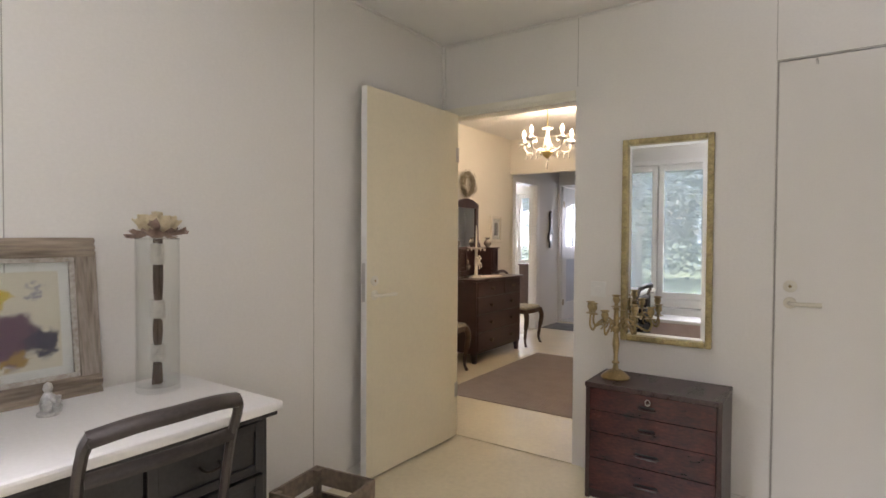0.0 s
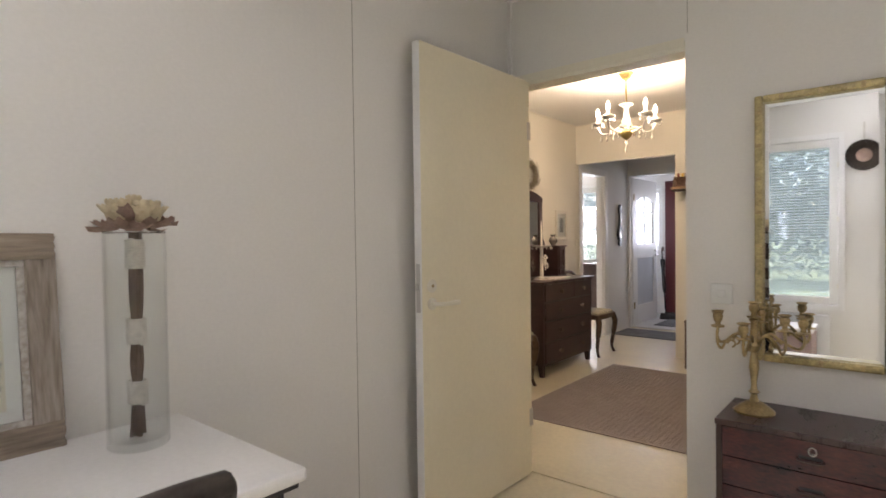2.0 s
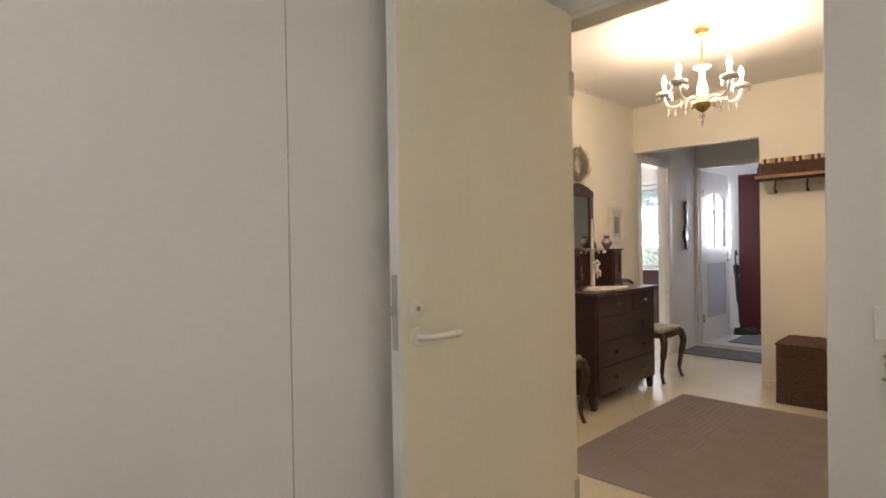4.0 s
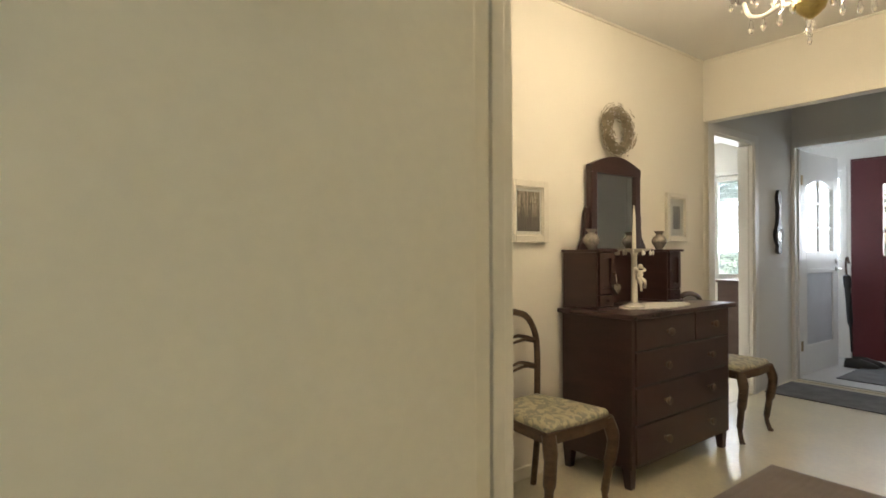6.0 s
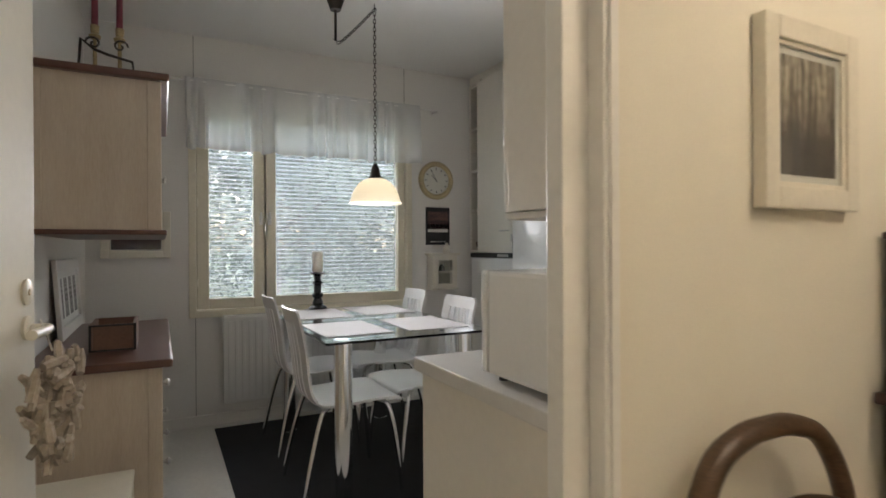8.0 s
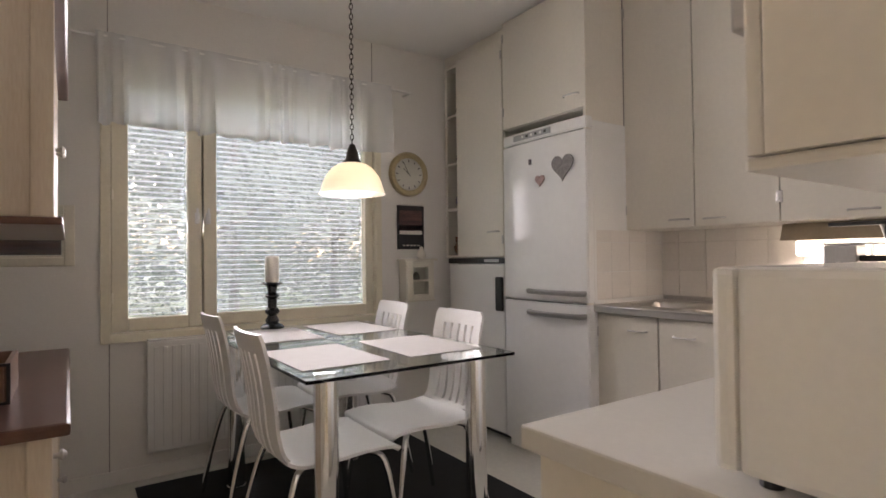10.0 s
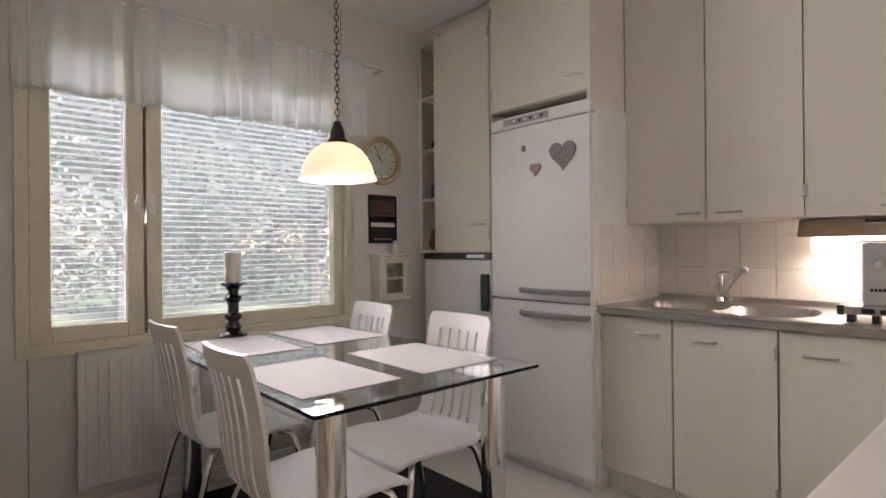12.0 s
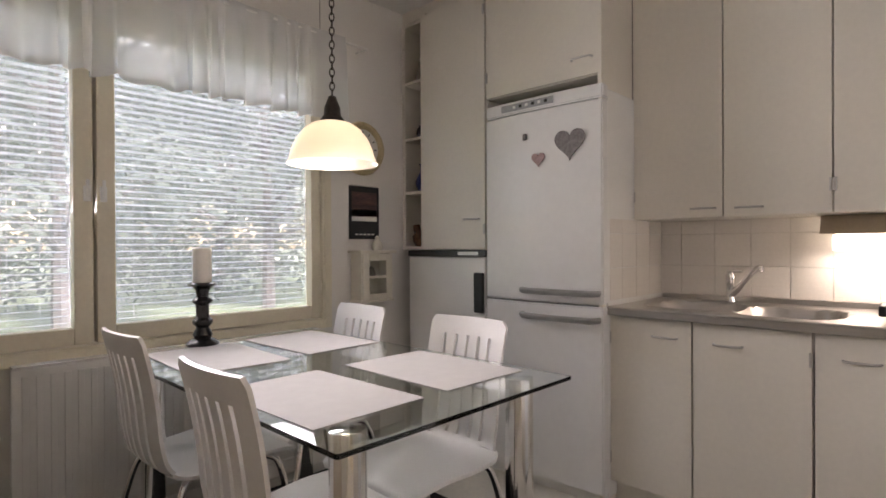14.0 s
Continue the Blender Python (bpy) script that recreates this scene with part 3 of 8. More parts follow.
def window(name, label, at, turn, width, height, sashes, trim, deep=0.16, casing=0.05, blind_tilt=-12, pitch=0.028, handle=True):
    """A fixed frame with casement sashes (start, end of each pane), a blind in each; in its own space the room side is +x, the frame runs along y."""
    root = thing(name, label, "window", at, turn, kind="structure")
    frame_part = part("window_frame", boxes(((-deep, 0, 0), (0.0, 0.028, height)), ((-deep, width - 0.028, 0), (0.0, width, height)),
                                           ((-deep, 0.028, 0), (0.0, width - 0.028, 0.03)), ((-deep, 0.028, height - 0.03), (0.0, width - 0.028, height)), bevel=0.003), trim, root)
    part("casing", boxes(((0.0, -casing * 0.35, -casing * 0.35), (0.012, 0.024, height + casing * 0.4)), ((0.0, width - 0.024, -casing * 0.35), (0.012, width + casing * 0.35, height + casing * 0.4)),
                         ((0.0, 0.024, -casing * 0.35), (0.012, width - 0.024, 0.024)), ((0.0, 0.024, height - 0.024), (0.012, width - 0.024, height + casing * 0.4)), bevel=0.002), trim, root)
    z0, z1 = 0.10, height - 0.10
    for k, (a, b) in enumerate(sashes):
        s0 = 0.03 if k == 0 else (sashes[k - 1][1] + a) / 2 + 0.006
        s1 = width - 0.03 if k == len(sashes) - 1 else (b + sashes[k + 1][0]) / 2 - 0.006
        sash = part("sash", boxes(((-0.075, s0, 0.034), (-0.022, a, height - 0.034)), ((-0.075, b, 0.034), (-0.022, s1, height - 0.034)),
                                  ((-0.075, a, 0.034), (-0.022, b, z0)), ((-0.075, a, z1), (-0.022, b, height - 0.034)), bevel=0.006), trim, root)
        pane = part("pane", box((-0.086, a - 0.004, z0 - 0.004), (-0.082, b + 0.004, z1 + 0.004)), M_WINPANE, sash)
        pane.visible_shadow = False
        blind = part("blind_rail", box((-0.118, a + 0.004, z1 - 0.010), (-0.092, b - 0.004, z1 + 0.030), 0.002), M_WTRIM, root, "white venetian blind with open slats")
        mesh = slat_mesh(b - a - 0.012)
        z = z0 + 0.012
        while z < z1 - 0.014:
            piece("slat", mesh, Matrix.LocRotScale((-0.105, (a + b) / 2, z), Euler((0, radians(blind_tilt), 0)), None), blind)
            z += pitch
        for y in (a + 0.09, b - 0.09):
            part("ladder_cord", box((-0.1195, y, z0), (-0.1185, y + 0.0012, z1 - 0.01)), M_WTRIM, blind)
        if k:
            # Added strip behind the sashes; it blocks sky light in their gap.
            part("sash_gap_blocker", box((-0.100, s0 - 0.022, 0.032), (-0.0765, s0 + 0.010, height - 0.032)), trim, root)
        if handle:
            side = s1 - 0.022 if k == 0 else s0 + 0.022
            part("window_catch", boxes(((-0.022, side - 0.012, height * 0.42), (-0.010, side + 0.012, height * 0.42 + 0.06)), ((-0.010, side - 0.006, height * 0.42 + 0.02), (-0.002, side + 0.006, height * 0.42 + 0.085)), bevel=0.003), M_PLASTIC, sash)
            other = s0 + 0.004 if k == 0 else s1 - 0.004
            for hz in (0.18, height * 0.5, height - 0.3):
                part("sash_hinge", tube([(-0.018, other, hz), (-0.018, other, hz + 0.05)], 0.006, 8), M_TRIM, sash, smooth=True)
    return root


M_WINTRIM = material("ivory_window_paint", (0.76, 0.71, 0.57), 0.35, vary=0.03, size=5, bump=0.03, fine=60)
window("window_1", "ivory-painted kitchen window with two casements and venetian blinds", (-4.5, 0.645, 0.715), 0, 1.52, 1.40, [(0.105, 0.385), (0.530, 1.435)], M_WINTRIM)
window("window_2", "white study window with two casements and venetian blinds", (1.21, -3.75, 0.55), 90, 1.17, 1.61, [(0.10, 0.68), (0.81, 1.07)], M_WTRIM, deep=0.14, blind_tilt=-12)
window("window_3", "white window with a venetian blind in the room beyond", (-3.3, 6.46, 0.75), 270, 1.0, 1.37, [(0.10, 0.50), (0.63, 0.925)], M_WTRIM, deep=0.14, blind_tilt=-12, handle=False)
window("window_4", "white fixed vestibule window beside the front door", (-1.69, 6.30, 1.0), 270, 0.44, 1.02, [(0.06, 0.38)], M_WTRIM, deep=0.14, handle=False, pitch=0.9)

# ---------------- study ----------------
def light_switch(x, y, z):
    root = thing("light_switch", "white plastic rocker light switch on the wall", "switch", (x, y, z))
    part("plate", box((-0.042, -0.011, -0.042), (0.042, 0.0, 0.042), 0.004), M_PLASTIC, root)
    part("rocker", moved(box((-0.017, -0.008, -0.017), (0.017, 0.0, 0.017), 0.003), pose(0, -0.0095, 0, 6)), M_PLASTIC, root)


light_switch(1.04, 0.0, 1.0)

# mirror
mirror = thing("wall_mirror", "tall wall mirror in an antique gilt frame", "mirror", (1.385, 0.0, 0.74))
W2, H = 0.22, 1.055
glass_part = part("mirror_glass", box((-W2 + 0.047, -0.014, 0.045), (W2 - 0.047, -0.010, H - 0.045)), M_MIRROR, mirror)
bm = bmesh.new()
outer = [bm.verts.new(v) for v in ((-W2 + 0.028, -0.012, 0.026), (W2 - 0.028, -0.012, 0.026), (W2 - 0.028, -0.012, H - 0.026), (-W2 + 0.028, -0.012, H - 0.026))]
inner = [bm.verts.new(v) for v in ((-W2 + 0.050, -0.0155, 0.048), (W2 - 0.050, -0.0155, 0.048), (W2 - 0.050, -0.0155, H - 0.048), (-W2 + 0.050, -0.0155, H - 0.048))]
for k in range(4):
    bm.faces.new((outer[k], outer[(k + 1) % 4], inner[(k + 1) % 4], inner[k]))
part("bevelled_border", bm, M_MIRROR, mirror)
for lo, hi in (((-W2, -0.030, 0), (-W2 + 0.030, -0.002, H)), ((W2 - 0.030, -0.030, 0), (W2, -0.002, H)),
               ((-W2 + 0.030, -0.030, 0), (W2 - 0.030, -0.002, 0.030)), ((-W2 + 0.030, -0.030, H - 0.030), (W2 - 0.030, -0.002, H))):
    bar = part("frame_bar", box(lo, hi, 0.009), M_GILT, mirror)
    vertical = hi[2] - lo[2] > 0.5
    run = hi[2] - lo[2] if vertical else hi[0] - lo[0]
    count = 8 if vertical else 3
    for k in range(count):
        s = (k + 0.5) / count * run
        c = ((lo[0] + hi[0]) / 2, -0.030, lo[2] + s) if vertical else (lo[0] + s, -0.030, (lo[2] + hi[2]) / 2)
        size = (0.012, 0.003, 0.007) if vertical else (0.007, 0.003, 0.012)
        part("bamboo_knot", box([a - b for a, b in zip(c, size)], [a + b for a, b in zip(c, size)], 0.003), M_BRASS, bar)

# chest of drawers with a figured front
chest = thing("chest_of_drawers", "low red mahogany chest of drawers with recessed pulls and key", "chest of drawers", (1.09, -0.34, 0))
part("top", box((0, 0, 0.552), (0.61, 0.33, 0.574), 0.004), M_MAHTOP, chest)
part("side_panel", box((0.002, 0.012, 0.0), (0.022, 0.328, 0.552), 0.002), M_DARKWOOD, chest)
part("side_panel", box((0.588, 0.012, 0.0), (0.608, 0.328, 0.552), 0.002), M_DARKWOOD, chest)
part("plinth", box((0.022, 0.03, 0.0), (0.588, 0.045, 0.05)), M_DARKWOOD, chest)
part("back_panel", box((0.022, 0.31, 0.0), (0.588, 0.325, 0.552)), M_DARKWOOD, chest)
for z0, z1 in ((0.052, 0.205), (0.208, 0.335), (0.338, 0.440), (0.443, 0.550)):
    drawer = part("drawer_front", box((0.024, 0.006, z0), (0.586, 0.028, z1), 0.002), M_FLAME, chest)
    zc = (z0 + z1) / 2 - 0.012
    wide = 0.055 if z0 < 0.3 else 0.038
    pull = part("pull", tube(curve_points([(0.295 - wide, 0.004, zc + 0.004), (0.295 - 0.7 * wide, -0.005, zc), (0.295 + 0.7 * wide, -0.005, zc), (0.295 + wide, 0.004, zc + 0.004)], 5), 0.0045, 8), M_DARKWOOD, drawer, smooth=True)
    # Thin black plate on the flat front, painted shade of a finger recess.
    part("recess_shade", box((0.295 - wide + 0.004, 0.0045, zc + 0.004), (0.295 + wide - 0.004, 0.0058, zc + 0.015)), M_BLACKWOOD, pull)
key = part("key", tube([(0.302 + 0.011 * math.cos(a), -0.012, 0.523 + 0.014 * math.sin(a)) for a in (2 * math.pi * k / 14 for k in range(14))], 0.0022, 6, closed=True), M_STEEL, chest, smooth=True)
part("shank", tube([(0.302, 0.006, 0.51), (0.302, -0.012, 0.51)], 0.003, 8), M_STEEL, key)


def candelabra(x, y, z):
    root = thing("candelabra", "aged brass candelabra with seven curved arms", "candelabra", (x, y, z), 12)
    part("foot", lathe([(0, 0), (0.062, 0), (0.063, 0.006), (0.05, 0.018), (0.032, 0.03), (0.024, 0.036), (0.0, 0.036)], 28), M_BRASS, root, smooth=True)
    part("stem", lathe([(0.0, 0.034), (0.014, 0.036), (0.010, 0.06), (0.018, 0.068), (0.010, 0.078), (0.009, 0.10), (0.016, 0.15), (0.013, 0.18), (0.010, 0.20), (0.017, 0.21), (0.022, 0.225), (0.013, 0.24), (0.010, 0.30), (0.016, 0.31), (0.0, 0.32)], 18), M_BRASS, root, smooth=True)

    def cup(parent, cx, cy, cz):
        c = part("cup", lathe([(0.0, 0.0), (0.021, 0.002), (0.022, 0.005), (0.009, 0.008), (0.008, 0.018), (0.014, 0.026), (0.016, 0.038), (0.012, 0.047), (0.020, 0.053), (0.019, 0.055), (0.010, 0.050), (0.0, 0.03)], 16, at=(cx, cy, cz)), M_BRASS, parent, smooth=True)
        return c

    cup(root, 0, 0, 0.315)
    for k in range(6):
        a = 2 * math.pi * k / 6 + 0.3
        r = 0.150 if k % 2 == 0 else 0.112
        h = 0.262 if k % 2 == 0 else 0.285
        c, s = math.cos(a), math.sin(a)
        line = curve_points([(0.01 * c, 0.01 * s, 0.235), (0.05 * c, 0.05 * s, 0.262), (0.085 * c, 0.085 * s, 0.238), (0.9 * r * c, 0.9 * r * s, 0.212), (1.02 * r * c, 1.02 * r * s, 0.235), (r * c, r * s, h)], 6)
        arm = part("arm", tube(line, 0.0046, 8), M_BRASS, root, smooth=True)
        part("scroll", tube([(0.07 * c + 0.012 * math.cos(t) * c, 0.07 * s + 0.012 * math.cos(t) * s, 0.228 + 0.012 * math.sin(t)) for t in (0.5 * j for j in range(10))], 0.0035, 6), M_BRASS, arm, smooth=True)
        cup(arm, r * c, r * s, h)
    return root


candelabra(1.19, -0.175, 0.574).scale = (1.13, 1.13, 1.13)

# desk
desk = thing("writing_desk", "black-stained writing desk with a white painted top", "desk", (0.02, -3.0, 0))
L = 1.20
part("desktop", box((0.0, 0.0, 0.728), (0.615, L, 0.758), 0.010), M_DESKTOP, desk, "white painted moulded top")
part("moulding", box((0.012, 0.012, 0.712), (0.600, L - 0.012, 0.728), 0.005), M_BLACKWOOD, desk)
part("apron", box((0.555, 0.42, 0.60), (0.575, L - 0.42, 0.712), 0.003), M_BLACKWOOD, desk)
part("back_panel", box((0.02, 0.02, 0.08), (0.04, L - 0.02, 0.712)), M_BLACKWOOD, desk)
for y0 in (0.02, L - 0.44):
    pedestal = part("pedestal", boxes(((0.03, y0, 0.03), (0.555, y0 + 0.025, 0.712)), ((0.03, y0 + 0.395, 0.03), (0.555, y0 + 0.42, 0.712)), ((0.03, y0 + 0.025, 0.03), (0.555, y0 + 0.395, 0.06)), bevel=0.004), M_BLACKWOOD, desk)
    for x in (0.05, 0.53):
        for y in (y0 + 0.02, y0 + 0.40):
            part("foot", box((x - 0.022, y - 0.022, 0.0), (x + 0.022, y + 0.022, 0.03), 0.006), M_BLACKWOOD, pedestal)
    for z0, z1 in ((0.07, 0.35), (0.36, 0.53), (0.54, 0.70)):
        front = part("drawer_front", boxes(((0.555, y0 + 0.028, z0), (0.570, y0 + 0.392, z1)), ((0.570, y0 + 0.028, z0), (0.578, y0 + 0.060, z1)), ((0.570, y0 + 0.360, z0), (0.578, y0 + 0.392, z1)),
                                           ((0.570, y0 + 0.060, z0), (0.578, y0 + 0.360, z0 + 0.028)), ((0.570, y0 + 0.060, z1 - 0.028), (0.578, y0 + 0.360, z1)), bevel=0.003), M_BLACKWOOD, pedestal)
        part("pull", tube(curve_points([(0.572, y0 + 0.18, (z0 + z1) / 2), (0.59, y0 + 0.19, (z0 + z1) / 2 - 0.012), (0.59, y0 + 0.23, (z0 + z1) / 2 - 0.012), (0.572, y0 + 0.24, (z0 + z1) / 2)], 4), 0.0045, 8), M_IRON, pedestal, smooth=True)
    side_y = y0 + 0.42 if y0 > 0.5 else y0
    out = 0.008 if y0 > 0.5 else -0.008
    lo_y, hi_y = min(side_y, side_y + out), max(side_y, side_y + out)
    part("side_moulding", boxes(((0.05, lo_y, 0.07), (0.10, hi_y, 0.70)), ((0.49, lo_y, 0.07), (0.54, hi_y, 0.70)), ((0.10, lo_y, 0.07), (0.49, hi_y, 0.12)), ((0.10, lo_y, 0.65), (0.49, hi_y, 0.70)), ((0.10, lo_y, 0.37), (0.49, hi_y, 0.42)), bevel=0.003), M_BLACKWOOD, pedestal)

# desk chair, pushed in, back towards the room
dchair = thing("desk_chair", "dark-stained wooden chair with an open curved back", "chair", (0.49, -2.222, 0), 90)
M_CHAIRWOOD = material("dark_brown_chair_wood", (0.050, 0.038, 0.032), 0.36, size=6, second=(0.022, 0.016, 0.014), stretch=(1, 1, 3), bump=0.12, fine=80)
for sx in (-1, 1):
    part("back_post", tube(curve_points([(sx * 0.17, -0.18, 0.0), (sx * 0.175, -0.16, 0.25), (sx * 0.18, -0.17, 0.47), (sx * 0.19, -0.20, 0.70), (sx * 0.192, -0.235, 0.805), (sx * 0.178, -0.243, 0.842)], 6), [0.017] * 25 + [0.019] * 6, 8, flat=0.8), M_CHAIRWOOD, dchair, smooth=True)
    part("front_leg", tube([(sx * 0.19, 0.20, 0.0), (sx * 0.19, 0.20, 0.44)], [0.015, 0.021], 8), M_CHAIRWOOD, dchair, smooth=True)
    part("side_rail", box((sx * 0.185 - 0.011, -0.16, 0.40), (sx * 0.185 + 0.011, 0.20, 0.445), 0.003), M_CHAIRWOOD, dchair)
part("crest_rail", tube(curve_points([(-0.186, -0.243, 0.835), (-0.10, -0.268, 0.850), (0, -0.278, 0.853), (0.10, -0.268, 0.850), (0.186, -0.243, 0.835)], 8), 0.023, 10, flat=0.62), M_CHAIRWOOD, dchair, smooth=True)
part("back_slat", tube(curve_points([(-0.183, -0.215, 0.735), (0, -0.245, 0.742), (0.183, -0.215, 0.735)], 8), 0.019, 8, flat=0.5), M_CHAIRWOOD, dchair, smooth=True)
part("seat", box((-0.20, -0.18, 0.44), (0.20, 0.225, 0.468), 0.012), M_CHAIRWOOD, dchair)

# picture in weathered wood, leaning on the wall
M_ART = bpy.data.materials.new("abstract_watercolour")
M_ART.use_nodes = True
n, l = M_ART.node_tree.nodes, M_ART.node_tree.links
b = n["Principled BSDF"]
b.inputs["Roughness"].default_value = 0.8
tc = n.new("ShaderNodeTexCoord")
last = None
for centre, radius, colour, noise_scale in (((0.40, 0.78), 0.20, (0.62, 0.44, 0.07), 5), ((0.36, 0.46), 0.16, (0.26, 0.15, 0.14), 6), ((0.60, 0.34), 0.24, (0.16, 0.085, 0.12), 4), ((0.86, 0.26), 0.13, (0.05, 0.045, 0.08), 7), ((0.66, 0.10), 0.08, (0.40, 0.24, 0.07), 9), ((0.80, 0.80), 0.05, (0.36, 0.33, 0.36), 14)):
    gap = n.new("ShaderNodeVectorMath")
    gap.operation = "DISTANCE"
    nz = n.new("ShaderNodeTexNoise")
    nz.inputs["Scale"].default_value, nz.inputs["Detail"].default_value = noise_scale, 6
    l.new(tc.outputs["Generated"], nz.inputs["Vector"])
    warp = n.new("ShaderNodeVectorMath")
    warp.operation = "MULTIPLY_ADD"
    warp.inputs[1].default_value = (0.0, 0.38, 0.38)
    warp.inputs[2].default_value = (0.0, 0.0, 0.0)
    l.new(nz.outputs["Color"], warp.inputs[0])
    total = n.new("ShaderNodeVectorMath")
    l.new(tc.outputs["Generated"], total.inputs[0])
    l.new(warp.outputs[0], total.inputs[1])
    flat_v = n.new("ShaderNodeVectorMath")
    flat_v.operation = "MULTIPLY"
    flat_v.inputs[1].default_value = (0, 1, 1)
    l.new(total.outputs[0], flat_v.inputs[0])
    l.new(flat_v.outputs[0], gap.inputs[0])
    gap.inputs[1].default_value = (0, centre[0] + 0.19, centre[1] + 0.19)
    edge = n.new("ShaderNodeMapRange")
    edge.inputs["From Min"].default_value, edge.inputs["From Max"].default_value = radius + 0.03, radius - 0.03
    l.new(gap.outputs["Value"], edge.inputs["Value"])
    mix = n.new("ShaderNodeMix")
    mix.data_type = "RGBA"
    l.new(edge.outputs["Result"], mix.inputs[0])
    if last:
        l.new(last, mix.inputs[6])
    else:
        mix.inputs[6].default_value = (0.72, 0.65, 0.53, 1)
    mix.inputs[7].default_value = (*colour, 1)
    last = mix.outputs[2]
l.new(last, b.inputs["Base Color"])

picture = thing("picture_frame", "abstract watercolour under glass in a weathered wood frame", "picture", (0.066, -2.085, 0.758))
lean = Matrix.Rotation(radians(-6.3), 4, "Y")
PW, PH, BAR = 0.56, 0.515, 0.062
M_DRIFT_V = material("weathered_barn_wood_upright", (0.47, 0.41, 0.34), 0.85, size=11, second=(0.14, 0.105, 0.075), stretch=(1, 1.4, 0.14), bump=1.0, fine=60)
M_DRIFT_H = material("weathered_barn_wood_level", (0.38, 0.31, 0.235), 0.85, size=11, second=(0.12, 0.09, 0.066), stretch=(1, 0.14, 1.4), bump=1.0, fine=60)

M_WEATHERED = material("flaked_pale_paint", (0.56, 0.53, 0.48), 0.85, size=22, second=(0.30, 0.25, 0.20), bump=0.5, fine=80)


def rough_bar(lo, hi, seed):
    rng = random.Random(seed)
    bm = box(lo, hi)
    bmesh.ops.subdivide_edges(bm, edges=bm.edges, cuts=5, use_grid_fill=True)
    for v in bm.verts:
        v.co += Vector([rng.uniform(-0.0022, 0.0022) for _ in range(3)])
    return moved(bm, lean)


part("frame_bar", rough_bar((-0.028, -PW, 0), (0.0, 0, BAR), 1), M_DRIFT_H, picture)
part("frame_bar", rough_bar((-0.028, -PW, PH - BAR), (0.0, 0, PH), 2), M_DRIFT_H, picture)
part("frame_bar", rough_bar((-0.028, -BAR, BAR), (0.0, 0, PH - BAR), 3), M_DRIFT_V, picture)
part("frame_bar", rough_bar((-0.028, -PW, BAR), (0.0, -PW + BAR, PH - BAR), 4), M_DRIFT_V, picture)
LIN = BAR + 0.016
for lo, hi in (((-0.020, -PW + BAR, BAR), (-0.006, -BAR, LIN)), ((-0.020, -PW + BAR, PH - LIN), (-0.006, -BAR, PH - BAR)), ((-0.020, -LIN, LIN), (-0.006, -BAR, PH - LIN)), ((-0.020, -PW + BAR, LIN), (-0.006, -PW + LIN, PH - LIN))):
    part("liner", moved(box(lo, hi, 0.003), lean), M_WEATHERED, picture, "pale worn inner liner")
part("backing", moved(box((-0.026, -PW + BAR, BAR), (-0.020, -BAR, PH - BAR)), lean), M_WALL, picture)
part("painting", moved(box((-0.018, -PW + 0.11, 0.105), (-0.016, -0.108, PH - 0.105)), lean), M_ART, picture)
cover = part("glass", moved(box((-0.014, -PW + LIN - 0.004, LIN - 0.004), (-0.012, -LIN + 0.004, PH - LIN + 0.004)), lean), M_PANE, picture)
cover.visible_shadow = False

# glass vase with a dried bouquet
vase = thing("glass_vase", "tall clear glass cylinder vase", "vase", (0.20, -1.972, 0.758))
part("cylinder", lathe([(0, 0), (0.064, 0), (0.0675, 0.004), (0.0675, 0.508), (0.066, 0.511), (0.0642, 0.508), (0.0635, 0.020), (0, 0.018)], 64), M_THIN, vase, smooth=True)
part("rim", tube([(0.066 * math.cos(a), 0.066 * math.sin(a), 0.511) for a in (2 * math.pi * k / 48 for k in range(48))], 0.0022, 8, closed=True), M_GLASS, vase, "rounded clear rim", smooth=True)
bouquet = thing("dried_bouquet", "dried cream rose bouquet bound with lace", "flowers", (0.20, -1.972, 0.777))
M_STEM = material("dry_brown_stem", (0.13, 0.085, 0.06), 0.8, vary=0.25, size=20, bump=0.3)
M_LACE = material("white_lace_ribbon", (0.66, 0.63, 0.57), 0.9, vary=0.12, size=60, bump=0.7, fine=260)
M_PETAL = material("dried_cream_petal", (0.78, 0.69, 0.49), 0.85, size=14, second=(0.64, 0.53, 0.34), bump=0.3, fine=120)
M_DRYLEAF = material("dried_mauve_leaf", (0.40, 0.29, 0.23), 0.85, size=14, second=(0.25, 0.16, 0.13), bump=0.4, fine=120)
rng = random.Random(5)
for k in range(17):
    a, r = rng.uniform(0, 6.28), 0.0125 * math.sqrt(rng.random())
    spread = 1.45 if k % 2 else 1.2
    part("stem", tube(curve_points([(spread * r * math.cos(a) - 0.006, spread * r * math.sin(a), 0.002), (0.75 * r * math.cos(a), 0.75 * r * math.sin(a), 0.11), (1.15 * r * math.cos(a + 0.5), 1.15 * r * math.sin(a + 0.5), 0.18), (0.7 * r * math.cos(a + 0.8), 0.7 * r * math.sin(a + 0.8), 0.26), (1.15 * r * math.cos(a + 0.9), 1.15 * r * math.sin(a + 0.9), 0.35), (r * math.cos(a + 1), r * math.sin(a + 1), 0.50)], 4), 0.0042, 6), M_STEM, bouquet, smooth=True)
